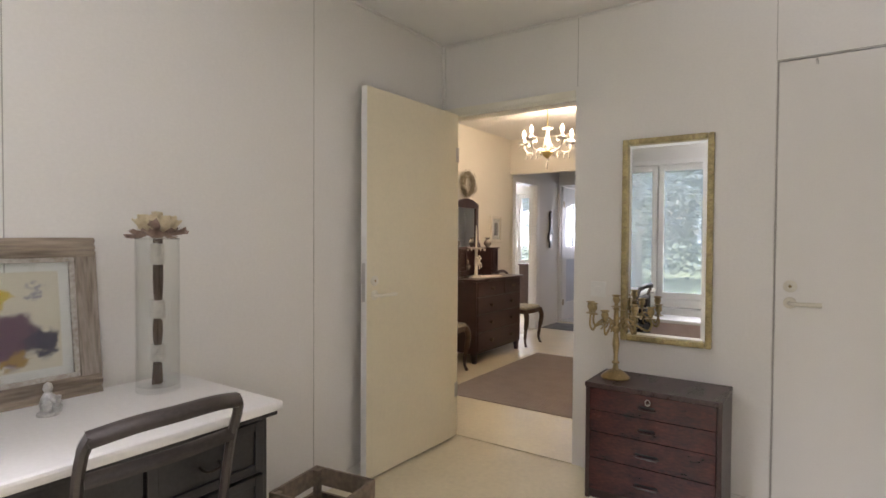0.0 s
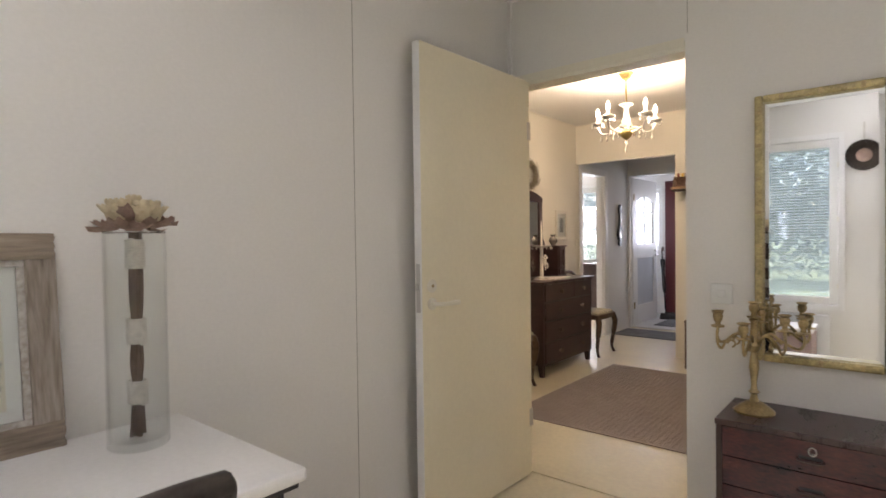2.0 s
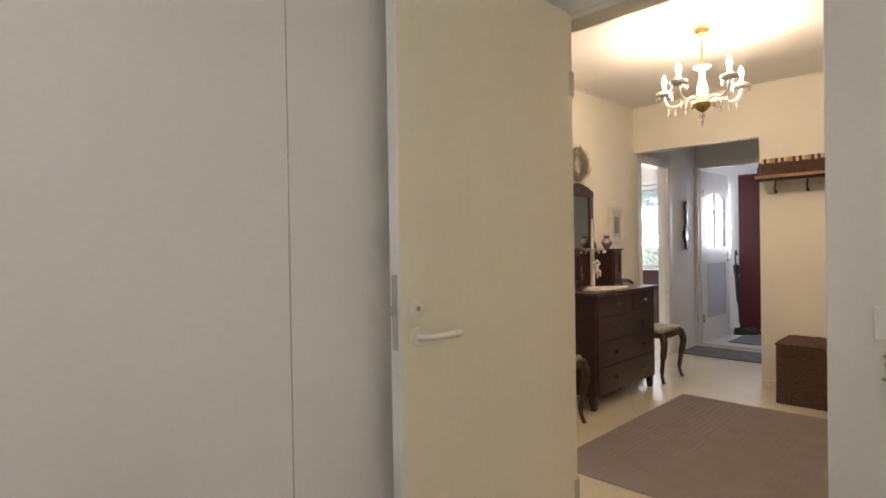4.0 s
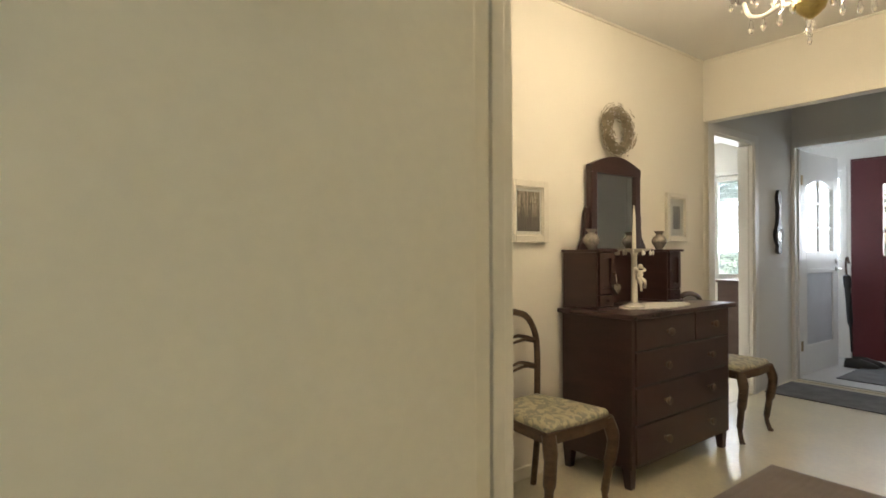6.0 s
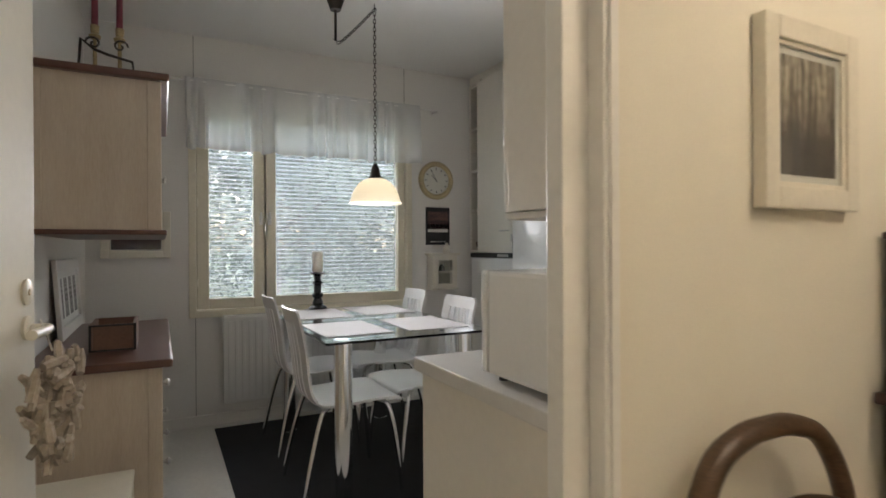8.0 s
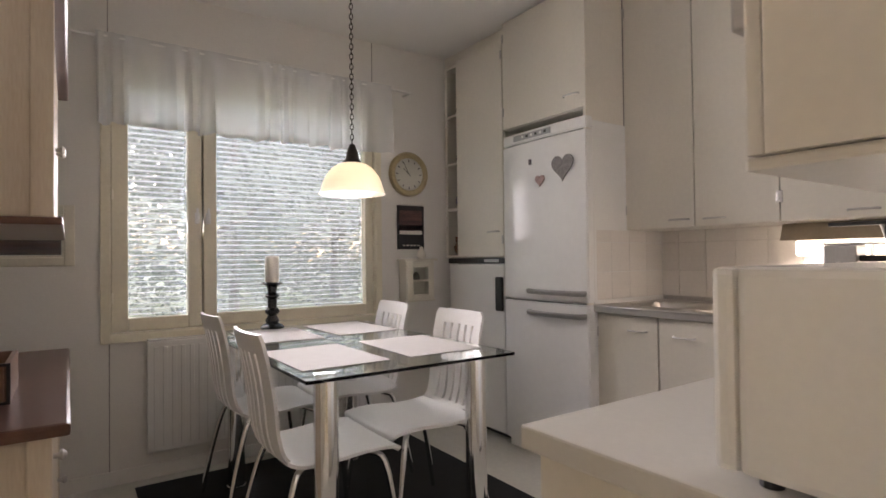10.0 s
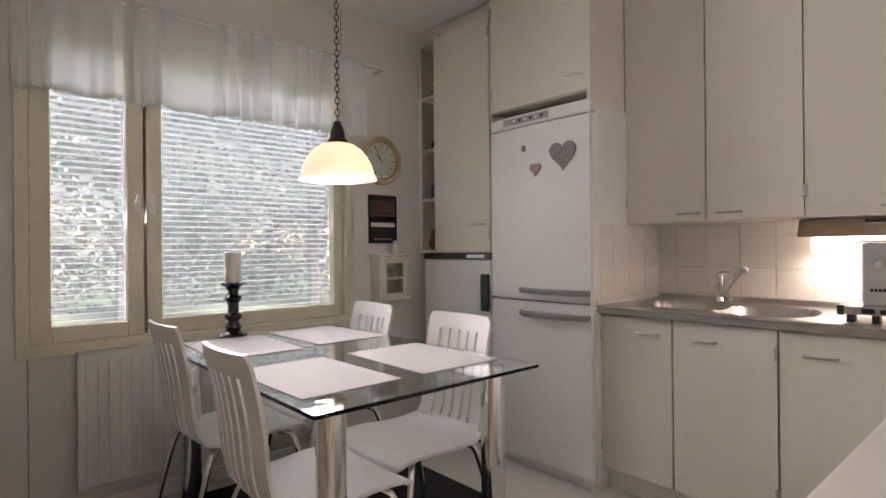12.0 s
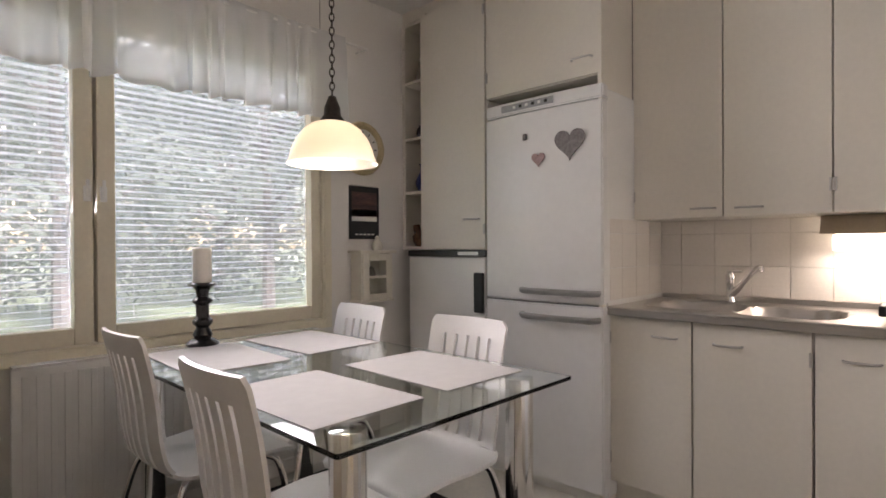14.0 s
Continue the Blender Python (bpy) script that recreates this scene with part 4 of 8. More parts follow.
for z0, z1 in ((0.080, 0.135), (0.225, 0.285), (0.405, 0.475)):
    binding = part("lace_binding", lathe([(0.0, z0), (0.0185, z0), (0.0195, (z0 + z1) / 2), (0.0185, z1), (0, z1)], 20), M_LACE, bouquet, smooth=True)
    turns = 11
    part("string", tube([((0.0208 + 0.0010 * math.sin(9 * q)) * math.cos(q), (0.0208 + 0.0010 * math.cos(7 * q)) * math.sin(q), z0 + (z1 - z0) * k / (14 * turns) + 0.0022 * math.sin(q + z0 * 50)) for k, q in ((k, 2 * math.pi * k / 14) for k in range(14 * turns))], 0.0022, 5), M_LACE, binding, smooth=True)

def petal_mesh(size, curl, seed):
    rng = random.Random(seed)
    bm = bmesh.new()
    rows = []
    for i in range(5):
        t = i / 4
        wide = size * (0.25 + 0.75 * math.sin(math.pi * (0.15 + 0.7 * t)))
        rows.append([bm.verts.new((wide * (j / 3 - 0.5), size * 1.2 * t + rng.uniform(-.04, .04) * size, size * (curl * t * t + 0.25 * (2 * j / 3 - 1) ** 2 + rng.uniform(-0.05, 0.05)))) for j in range(4)])
    for a, b2 in zip(rows, rows[1:]):
        for j in range(3):
            bm.faces.new((a[j], a[j + 1], b2[j + 1], b2[j]))
    return bm


for k in range(8):
    a = 2 * math.pi * k / 7 if k < 7 else 0
    r = 0.043 if k < 7 else 0.0
    cx, cy, cz = r * math.cos(a), r * math.sin(a), 0.530 + (0.016 if k == 7 else rng.uniform(-0.004, 0.006))
    bm = lathe([(0, -0.02), (0.014, -0.012), (0.020, 0.004), (0.014, 0.016), (0, 0.020)], 10, at=(cx, cy, cz))
    for ring, (count, up, size) in enumerate(((8, 25, 0.026), (8, 50, 0.027), (6, 74, 0.022))):
        for j in range(count):
            m = Matrix.Translation((cx, cy, cz - 0.008 + 0.004 * ring)) @ Matrix.Rotation(2 * math.pi * j / count + ring + k, 4, "Z") @ Matrix.Rotation(radians(up), 4, "X") @ Matrix.Translation((0, 0.010 - 0.003 * ring, 0))
            leaf = moved(petal_mesh(size, 0.35, 10 * k + j), m)
            me = bpy.data.meshes.new("tmp")
            leaf.to_mesh(me)
            leaf.free()
            bm.from_mesh(me)
            bpy.data.meshes.remove(me)
    part("rose", bm, M_PETAL, bouquet, smooth=True)
for k in range(20):
    a = 2 * math.pi * k / 20 + rng.uniform(-0.1, 0.1)
    m = Matrix.Translation((0.035 * math.cos(a), 0.035 * math.sin(a), 0.505 + rng.uniform(-0.008, 0.010))) @ Matrix.Rotation(a - math.pi / 2, 4, "Z") @ Matrix.Rotation(radians(rng.uniform(-30, 24)), 4, "X")
    part("dried_leaf", moved(petal_mesh(rng.uniform(0.034, 0.046), 0.5, 200 + k), m), M_DRYLEAF, bouquet, smooth=True)
for k in range(7):
    a = 2 * math.pi * k / 7 + 0.3
    m = Matrix.Translation((0.040 * math.cos(a), 0.040 * math.sin(a), 0.508)) @ Matrix.Rotation(a + math.pi / 2, 4, "Z") @ Matrix.Rotation(radians(-38 + 6 * (k % 3)), 4, "X")
    part("dried_leaf", moved(petal_mesh(0.042, 0.3, 260 + k), m), M_DRYLEAF, bouquet, smooth=True)

# small silvery figurine
figurine = part("figurine", lathe([(0, 0), (0.028, 0), (0.028, 0.008), (0.018, 0.014), (0.022, 0.035), (0.016, 0.055), (0.009, 0.066), (0.013, 0.078), (0.010, 0.09), (0, 0.097)], 16), material("silvered_pewter", (0.55, 0.54, 0.52), 0.35, metal=0.8, vary=0.2, size=30, bump=0.3), None, "small silvery pewter figurine on the desktop", smooth=True)
bmf = bmesh.new()
bmf.from_mesh(figurine.data)
tube(curve_points([(0.012, 0, 0.05), (0.03, 0.012, 0.04), (0.034, 0.016, 0.06)], 4), 0.006, 8, bmf)
tube(curve_points([(-0.012, 0, 0.055), (-0.018, 0.022, 0.045), (0.0, 0.032, 0.03)], 4), 0.007, 8, bmf)
lathe([(0, 0), (0.012, 0.002), (0.014, 0.02), (0.008, 0.034), (0, 0.036)], 12, bmf, at=(0.018, 0.016, 0.008))
bmf.to_mesh(figurine.data)
bmf.free()
figurine.location = (0.20, -2.292, 0.758)
tagged(figurine, category="figurine")

# slatted wooden crate on the floor
crate = thing("wooden_crate", "weathered slatted wooden crate on the floor", "crate", (0.44, -1.45, 0), 8)
for z0 in (0.02, 0.12, 0.225):
    for x0, x1, y0, y1 in ((-0.15, 0.15, -0.14, -0.128), (-0.15, 0.15, 0.128, 0.14), (-0.15, -0.138, -0.128, 0.128), (0.138, 0.15, -0.128, 0.128)):
        part("slat", box((x0, y0, z0), (x1, y1, z0 + 0.075), 0.002), M_DRIFT, crate)
for sx in (-1, 1):
    for sy in (-1, 1):
        part("corner_post", box((sx * 0.125 - 0.013, sy * 0.115 - 0.013, 0.0), (sx * 0.125 + 0.013, sy * 0.115 + 0.013, 0.295), 0.002), M_DRIFT, crate)
part("bottom", box((-0.138, -0.128, 0.012), (0.138, 0.128, 0.02)), M_DRIFT, crate)


# seen in the mirror: radiator, trunk and plate on the window wall
def radiator(at, turn, width, height, name_label):
    root = thing("radiator", name_label, "radiator", at, turn)
    part("panel", box((0.03, 0, 0), (0.055, width, height), 0.008), M_WHITE, root)
    y = 0.03
    while y < width - 0.03:
        part("rib", box((0.055, y, 0.03), (0.061, y + 0.022, height - 0.03), 0.003), M_WHITE, root)
        y += 0.042
    part("top_grille", box((0.0, 0.004, height), (0.060, width - 0.004, height + 0.008), 0.002), M_WHITE, root)
    for y in (0.1, width - 0.12):
        part("bracket", box((0.0, y, 0.08), (0.03, y + 0.02, height - 0.05)), M_WHITE, root)
    part("pipe", tube([(0.03, width - 0.03, 0.02), (0.03, width - 0.03, -at[2] + 0.002)], 0.008, 8), M_WHITE, root, smooth=True)
    part("valve", tube([(0.04, width + 0.0, height - 0.06), (0.04, width + 0.06, height - 0.06)], 0.016, 12), M_PLASTIC, root, smooth=True)
    return root


radiator((1.12, -3.75, 0.10), 90, 0.98, 0.38, "white ribbed radiator under the study window")
radiator((-4.5, 0.825, 0.135), 0, 1.25, 0.565, "white ribbed radiator under the kitchen window")
trunk = thing("blanket_chest", "low pinkish painted blanket chest with a white lid", "chest", (0.43, -3.60, 0))
M_PINKBOX = material("dusty_pink_paint", (0.42, 0.31, 0.29), 0.6, vary=0.08, size=6, bump=0.05)
part("body", box((0, 0, 0), (0.60, 0.38, 0.38), 0.005), M_PINKBOX, trunk)
part("lid", box((-0.012, -0.012, 0.38), (0.612, 0.392, 0.415), 0.008), M_DESKTOP, trunk)
for x in (0.23, 0.37):
    part("knob", lathe([(0, 0), (0.012, 0.004), (0.012, 0.014), (0, 0.018)], 12), M_IRON, trunk).matrix_basis = pose(x, 0.38, 0.20, -90)
plate = thing("wall_plate", "dark round plate with a figure relief hung by a ribbon", "wall plate", (1.37, -3.742, 1.95), 0)
part("rim", moved(lathe([(0, 0), (0.10, 0.004), (0.135, 0.022), (0.14, 0.018), (0.10, -0.004), (0, -0.006)], 32), pose(0, 0, 0, -90)), M_IRON, plate, smooth=True)
part("relief", moved(lathe([(0, 0.03), (0.04, 0.026), (0.06, 0.012), (0.05, 0.004)], 18), pose(0, 0, 0, -90)), M_DRYLEAF, plate, smooth=True)
part("ribbon", box((-0.008, -0.002, 0.13), (0.008, 0.002, 0.30)), M_LACE, plate)

# ---------------- hall ----------------
def chandelier(x, y, drop_by):
    root = thing("chandelier", "lit brass and milk-glass chandelier with crystal drops", "chandelier", (x, y, CEIL - drop_by), 18)
    M_OPAL = material("milky_opal_glass", (0.56, 0.54, 0.49), 0.12, vary=0.08, size=30, coat=0.3)
    M_GOLD = material("satin_gold_brass", (0.50, 0.40, 0.16), 0.3, metal=0.9, vary=0.1, size=20)
    M_LIT = glow("lit_candle_bulb", (1.0, 0.86, 0.62), 1.6)
    part("canopy", lathe([(0, -0.062), (0.010, -0.062), (0.016, -0.052), (0.034, -0.044), (0.036, -0.034), (0.044, -0.026), (0.046, -0.016), (0.055, -0.010), (0.055, 0), (0, 0)], 24, at=(0, 0, drop_by)), M_GOLD, root, smooth=True)
    part("rod", tube([(0, 0, drop_by - 0.04), (0, 0, -0.19)], 0.006, 8), M_GOLD, root, smooth=True)
    part("column", lathe([(0.0, -0.17), (0.012, -0.175), (0.050, -0.168), (0.052, -0.178), (0.020, -0.195), (0.016, -0.22), (0.022, -0.26), (0.034, -0.31), (0.030, -0.33), (0.018, -0.35), (0.026, -0.36), (0, -0.37)], 20), M_OPAL, root, smooth=True)
    part("hub", lathe([(0, -0.372), (0.044, -0.376), (0.052, -0.390), (0.044, -0.415), (0.022, -0.436), (0.008, -0.446), (0, -0.447)], 24), M_GOLD, root, smooth=True)
    drop = lathe([(0, 0), (0.003, -0.006), (0.0045, -0.016), (0.0075, -0.030), (0.0055, -0.040), (0, -0.045)], 8)
    drop_mesh = bpy.data.meshes.new("crystal_drop")
    drop.to_mesh(drop_mesh)
    drop.free()
    drop_mesh.materials.append(M_GLASS)
    for k in range(3):
        piece("crystal_drop", drop_mesh, pose(0.006 * math.cos(2 * k), 0.006 * math.sin(2 * k), -0.445 - 0.026 * k), root)
    for k in range(5):
        a = radians(72 * k - 50)
        c, s = math.cos(a), math.sin(a)
        r = 0.225
        line = curve_points([(0.045 * c, 0.045 * s, -0.380), (0.10 * c, 0.10 * s, -0.366), (0.155 * c, 0.155 * s, -0.386), (0.205 * c, 0.205 * s, -0.370), (r * c, r * s, -0.315)], 6)
        arm = part("arm", tube(line, 0.0085, 8), M_OPAL, root, smooth=True)
        pan = part("drip_pan", lathe([(0, -0.312), (0.02, -0.312), (0.046, -0.300), (0.050, -0.286), (0.046, -0.284), (0.030, -0.296), (0, -0.298)], 16, at=(r * c, r * s, 0)), M_OPAL, arm, smooth=True)
        part("candle_tube", lathe([(0, -0.298), (0.012, -0.298), (0.012, -0.245), (0, -0.245)], 12, at=(r * c, r * s, 0)), M_OPAL, arm, smooth=True)
        part("bulb", lathe([(0, -0.245), (0.009, -0.243), (0.0165, -0.222), (0.015, -0.205), (0.007, -0.182), (0, -0.170)], 12, at=(r * c, r * s, 0)), M_LIT, arm, "glowing candle bulb", smooth=True)
        for j in range(5):
            b = 2 * math.pi * j / 5 + k
            piece("crystal_drop", drop_mesh, pose(r * c + 0.046 * math.cos(b), r * s + 0.046 * math.sin(b), -0.292), pan)
        for q in (0.10, 0.155, 0.20):
            piece("crystal_drop", drop_mesh, pose(q * c, q * s, -0.384) @ Matrix.Diagonal((1.2, 1.2, 1.35, 1)), arm)
    return root


chandelier(-0.015, 1.68, 0.07)


def knob(parent, x, y, z, mat, r=0.02):
    part("knob", moved(lathe([(0, 0), (r * 0.55, 0), (r * 0.42, r * 0.5), (r * 0.8, r * 0.9), (r, r * 1.25), (r * 0.8, r * 1.6), (0, r * 1.7)], 14), pose(x, y, z, 0, 90, 0)), mat, parent, smooth=True)


M_KNOB = material("worn_wooden_knob", (0.15, 0.096, 0.062), 0.35, vary=0.15, size=30, second=(0.06, 0.034, 0.022))
# dresser with a mirror top
dresser = thing("dresser", "dark mahogany dresser with mirror and two small side cabinets", "dresser", (-1.222, 1.70, 0))
part("top", box((0.0, 0.0, 0.828), (0.462, 1.045, 0.852), 0.006), M_MAHTOP, dresser)
part("side_panel", box((0.008, 0.035, 0.10), (0.425, 0.058, 0.828), 0.003), M_DARKWOOD, dresser)
part("side_panel", box((0.008, 0.987, 0.10), (0.425, 1.010, 0.828), 0.003), M_DARKWOOD, dresser)
part("back_panel", box((0.008, 0.058, 0.10), (0.02, 0.987, 0.828)), M_DARKWOOD, dresser)
part("bottom_board", box((0.02, 0.058, 0.10), (0.425, 0.987, 0.118)), M_DARKWOOD, dresser)
for x in (0.035, 0.395):
    for y in (0.062, 0.983):
        part("foot", tube([(x, y, 0.105), (x + (0.006 if x > 0.2 else -0.004), y, 0.0)], [0.036, 0.024], 4), M_DARKWOOD, dresser)
part("rail", boxes(((0.425, 0.058, 0.10), (0.43, 0.987, 0.112)), ((0.425, 0.035, 0.10), (0.432, 0.062, 0.828)), ((0.425, 0.983, 0.10), (0.432, 1.010, 0.828)), bevel=0.001), M_DARKWOOD, dresser)
for y0, y1, z0, z1 in ((0.066, 0.612, 0.672, 0.822), (0.622, 0.979, 0.672, 0.822), (0.066, 0.979, 0.498, 0.662), (0.066, 0.979, 0.312, 0.488), (0.066, 0.979, 0.118, 0.302)):
    drawer = part("drawer", box((0.41, y0, z0), (0.440, y1, z1), 0.004), M_DARKWOOD, dresser)
    part("joint", boxes(((0.4255, y0 - 0.004, z0 - 0.004), (0.4335, y1 + 0.004, z0)), ((0.4255, y0 - 0.004, z1), (0.4335, y1 + 0.004, z1 + 0.004))), M_BLACKWOOD, drawer)
    wide = y1 - y0
    for s in ((0.5,) if wide < 0.6 else (0.27, 0.76)):
        knob(drawer, 0.440, y0 + s * wide, (z0 + z1) / 2, M_KNOB, 0.021)
for y0 in (0.040, 0.700):
    box_part = part("side_cabinet", box((0.008, y0 + 0.018, 0.864), (0.018, y0 + 0.138, 1.150)), M_DARKWOOD, dresser)
    for label, lo, hi in (("cabinet_base", (0.008, y0, 0.852), (0.240, y0 + 0.156, 0.864)), ("side_panel", (0.008, y0 + 0.004, 0.864), (0.224, y0 + 0.018, 1.150)),
                          ("side_panel", (0.008, y0 + 0.138, 0.864), (0.224, y0 + 0.152, 1.150)), ("cabinet_top", (0.0, y0 - 0.004, 1.150), (0.244, y0 + 0.160, 1.164))):
        part(label, box(lo, hi, 0.003), M_DARKWOOD, box_part)
    door = part("cabinet_door", boxes(((0.222, y0 + 0.018, 0.935), (0.236, y0 + 0.044, 1.148)), ((0.222, y0 + 0.112, 0.935), (0.236, y0 + 0.138, 1.148)), ((0.222, y0 + 0.044, 0.935), (0.236, y0 + 0.112, 0.965)), ((0.222, y0 + 0.044, 1.118), (0.236, y0 + 0.112, 1.148)), ((0.216, y0 + 0.044, 0.965), (0.224, y0 + 0.112, 1.118)), bevel=0.002), M_DARKWOOD, box_part)
    small = part("small_drawer", box((0.216, y0 + 0.020, 0.870), (0.236, y0 + 0.136, 0.928), 0.003), M_DARKWOOD, box_part)
    knob(small, 0.236, y0 + 0.078, 0.899, M_DARKWOOD, 0.010)
    knob(door, 0.236, y0 + (0.126 if y0 < 0.3 else 0.030), 1.04, M_WALNUT, 0.009)
part("back_board", box((0.008, 0.196, 0.852), (0.022, 0.700, 1.16), 0.002), M_DARKWOOD, dresser)


def arched(y0, y1, z0, zs, rise, x0, x1):
    """A plate in the y-z plane with an arched head."""
    outline = [(y0, z0), (y1, z0)] + [(y1 + (y0 - y1) * t, zs + rise * math.sin(math.pi * t)) for t in (k / 16 for k in range(17))]
    return moved(slab(outline, x0, x1), Matrix(((0, 0, 1, 0), (1, 0, 0, 0), (0, 1, 0, 0), (0, 0, 0, 1))))


frame_back = part("mirror_frame", arched(0.240, 0.715, 1.13, 1.645, 0.060, 0.010, 0.030), M_DARKWOOD, dresser)
for y0, y1, z0, z1 in ((0.240, 0.292, 1.13, 1.645), (0.663, 0.715, 1.13, 1.645), (0.292, 0.663, 1.13, 1.17)):
    part("mirror_stile", box((0.030, y0, z0), (0.048, y1, z1), 0.004), M_DARKWOOD, frame_back)
part("mirror_crest", arched(0.240, 0.715, 1.60, 1.645, 0.060, 0.030, 0.050), M_DARKWOOD, frame_back)
part("mirror_glass", box((0.031, 0.293, 1.171), (0.034, 0.662, 1.602)), M_MIRROR, dresser)
for side, y in ((-1, 0.240), (1, 0.715)):
    line = [(y, 1.164), (y + side * 0.085, 1.164), (y + side * 0.075, 1.19), (y + side * 0.040, 1.235), (y + side * 0.032, 1.30), (y + side * 0.034, 1.36), (y + side * 0.018, 1.40), (y, 1.405)]
    if side > 0:
        line = list(reversed(line))
    part("scroll_bracket", moved(slab(line, 0.012, 0.030), Matrix(((0, 0, 1, 0), (1, 0, 0, 0), (0, 1, 0, 0), (0, 0, 0, 1)))), M_DARKWOOD, dresser)

M_LUSTRE = material("silver_lustre_ceramic", (0.52, 0.47, 0.40), 0.24, metal=0.55, vary=0.3, size=34, second=(0.28, 0.25, 0.22))
small_vase = lathe([(0, 0), (0.020, 0), (0.022, 0.006), (0.030, 0.018), (0.042, 0.040), (0.043, 0.055), (0.034, 0.075), (0.019, 0.086), (0.018, 0.092), (0.030, 0.108), (0.029, 0.110), (0.014, 0.094), (0.014, 0.08)], 24)
v1 = tagged(part("lustre_vase", small_vase, M_LUSTRE, None, "small silvery lustre vase on the dresser cabinet", smooth=True), category="vase", group="lustre vases")
v1.location = (-1.085, 1.818, 1.164)
copy_thing(v1, pose(-1.085, 2.47, 1.164))

# cherub candle holder
holder = thing("candle_holder", "cream ceramic candle holder with a cherub and glass drops", "candle holder", (-0.981, 2.05, 0.856))
part("base", lathe([(0, 0), (0.055, 0), (0.056, 0.008), (0.035, 0.016), (0.020, 0.022), (0, 0.022)], 24), M_CERAMIC, holder, smooth=True)
part("column", lathe([(0, 0.02), (0.019, 0.022), (0.017, 0.15), (0.016, 0.28), (0.024, 0.295), (0, 0.296)], 16), M_CERAMIC, holder, smooth=True)
bm = lathe([(0, -0.028), (0.016, -0.020), (0.021, 0.0), (0.017, 0.018), (0, 0.024)], 12, at=(0.028, 0.004, 0.175))
lathe([(0, -0.015), (0.013, -0.008), (0.015, 0.002), (0.010, 0.013), (0, 0.016)], 12, bm, at=(0.032, 0.010, 0.215))
tube(curve_points([(0.03, 0.0, 0.16), (0.05, 0.02, 0.135), (0.045, 0.03, 0.10)], 4), [0.011] * 5 + [0.008] * 4, 8, bm)
tube(curve_points([(0.025, -0.01, 0.16), (0.035, 0.005, 0.125), (0.03, 0.02, 0.085)], 4), [0.011] * 5 + [0.007] * 4, 8, bm)
tube(curve_points([(0.035, 0.015, 0.19), (0.04, 0.04, 0.195), (0.025, 0.05, 0.205)], 4), 0.007, 8, bm)
tube(curve_points([(0.025, -0.012, 0.195), (0.03, -0.035, 0.205), (0.02, -0.045, 0.19)], 4), [0.012, 0.012, 0.012, 0.011, 0.010, 0.009, 0.008, 0.006, 0.004], 8, bm)
part("cherub", bm, M_CERAMIC, holder, smooth=True)
dish = part("dish", lathe([(0, 0.292), (0.03, 0.292), (0.085, 0.304), (0.098, 0.312), (0.088, 0.311), (0.03, 0.298), (0, 0.298)], 28), M_CERAMIC, holder, smooth=True)
for k in range(12):
    a = 2 * math.pi * k / 12
    part("glass_drop", lathe([(0, 0), (0.004, -0.008), (0.007, -0.020), (0.004, -0.030), (0, -0.033)], 8, at=(0.096 * math.cos(a), 0.096 * math.sin(a), 0.308)), M_CERAMIC, dish, smooth=True)
part("candle", lathe([(0, 0.296), (0.011, 0.297), (0.009, 0.48), (0.004, 0.545), (0, 0.548)], 14), material("ivory_wax", (0.80, 0.76, 0.66), 0.5, vary=0.03), holder, "ivory taper candle", smooth=True)

# scalloped doily
outline = [((0.118 + 0.010 * math.cos(22 * a)) * math.cos(a), (0.275 + 0.010 * math.cos(22 * a)) * math.sin(a)) for a in (2 * math.pi * k / 110 for k in range(110))]
doily = part("doily", slab(outline, 0.0, 0.005), material("white_crochet_cotton", (0.80, 0.78, 0.72), 0.9, vary=0.1, size=80, bump=0.8, fine=300), None, "white scalloped lace doily on the dresser top", smooth=True)
doily.location = (-0.945, 2.20, 0.852)
tagged(doily, category="doily")

# hanging heart on the cabinet knob
heart = thing("heart_ornament", "small silvery wicker heart hanging from a cabinet knob", "ornament", (-0.968, 1.866, 1.04))


def heart_outline(size, steps=40):
    pts = []
    for k in range(steps):
        t = 2 * math.pi * k / steps
        pts.append((size * (16 * math.sin(t) ** 3) / 32, size * (13 * math.cos(t) - 5 * math.cos(2 * t) - 2 * math.cos(3 * t) - math.cos(4 * t)) / 32))
    return pts


part("cord", tube([(0, 0, 0), (0.004, 0, -0.045)], 0.0015, 6), M_LACE, heart)
part("heart", moved(slab([(a, b) for a, b in heart_outline(0.062)], -0.007, 0.007), Matrix(((0, 0, 1, 0.004), (1, 0, 0, 0), (0, 1, 0, -0.078), (0, 0, 0, 1)))), M_LUSTRE, heart)


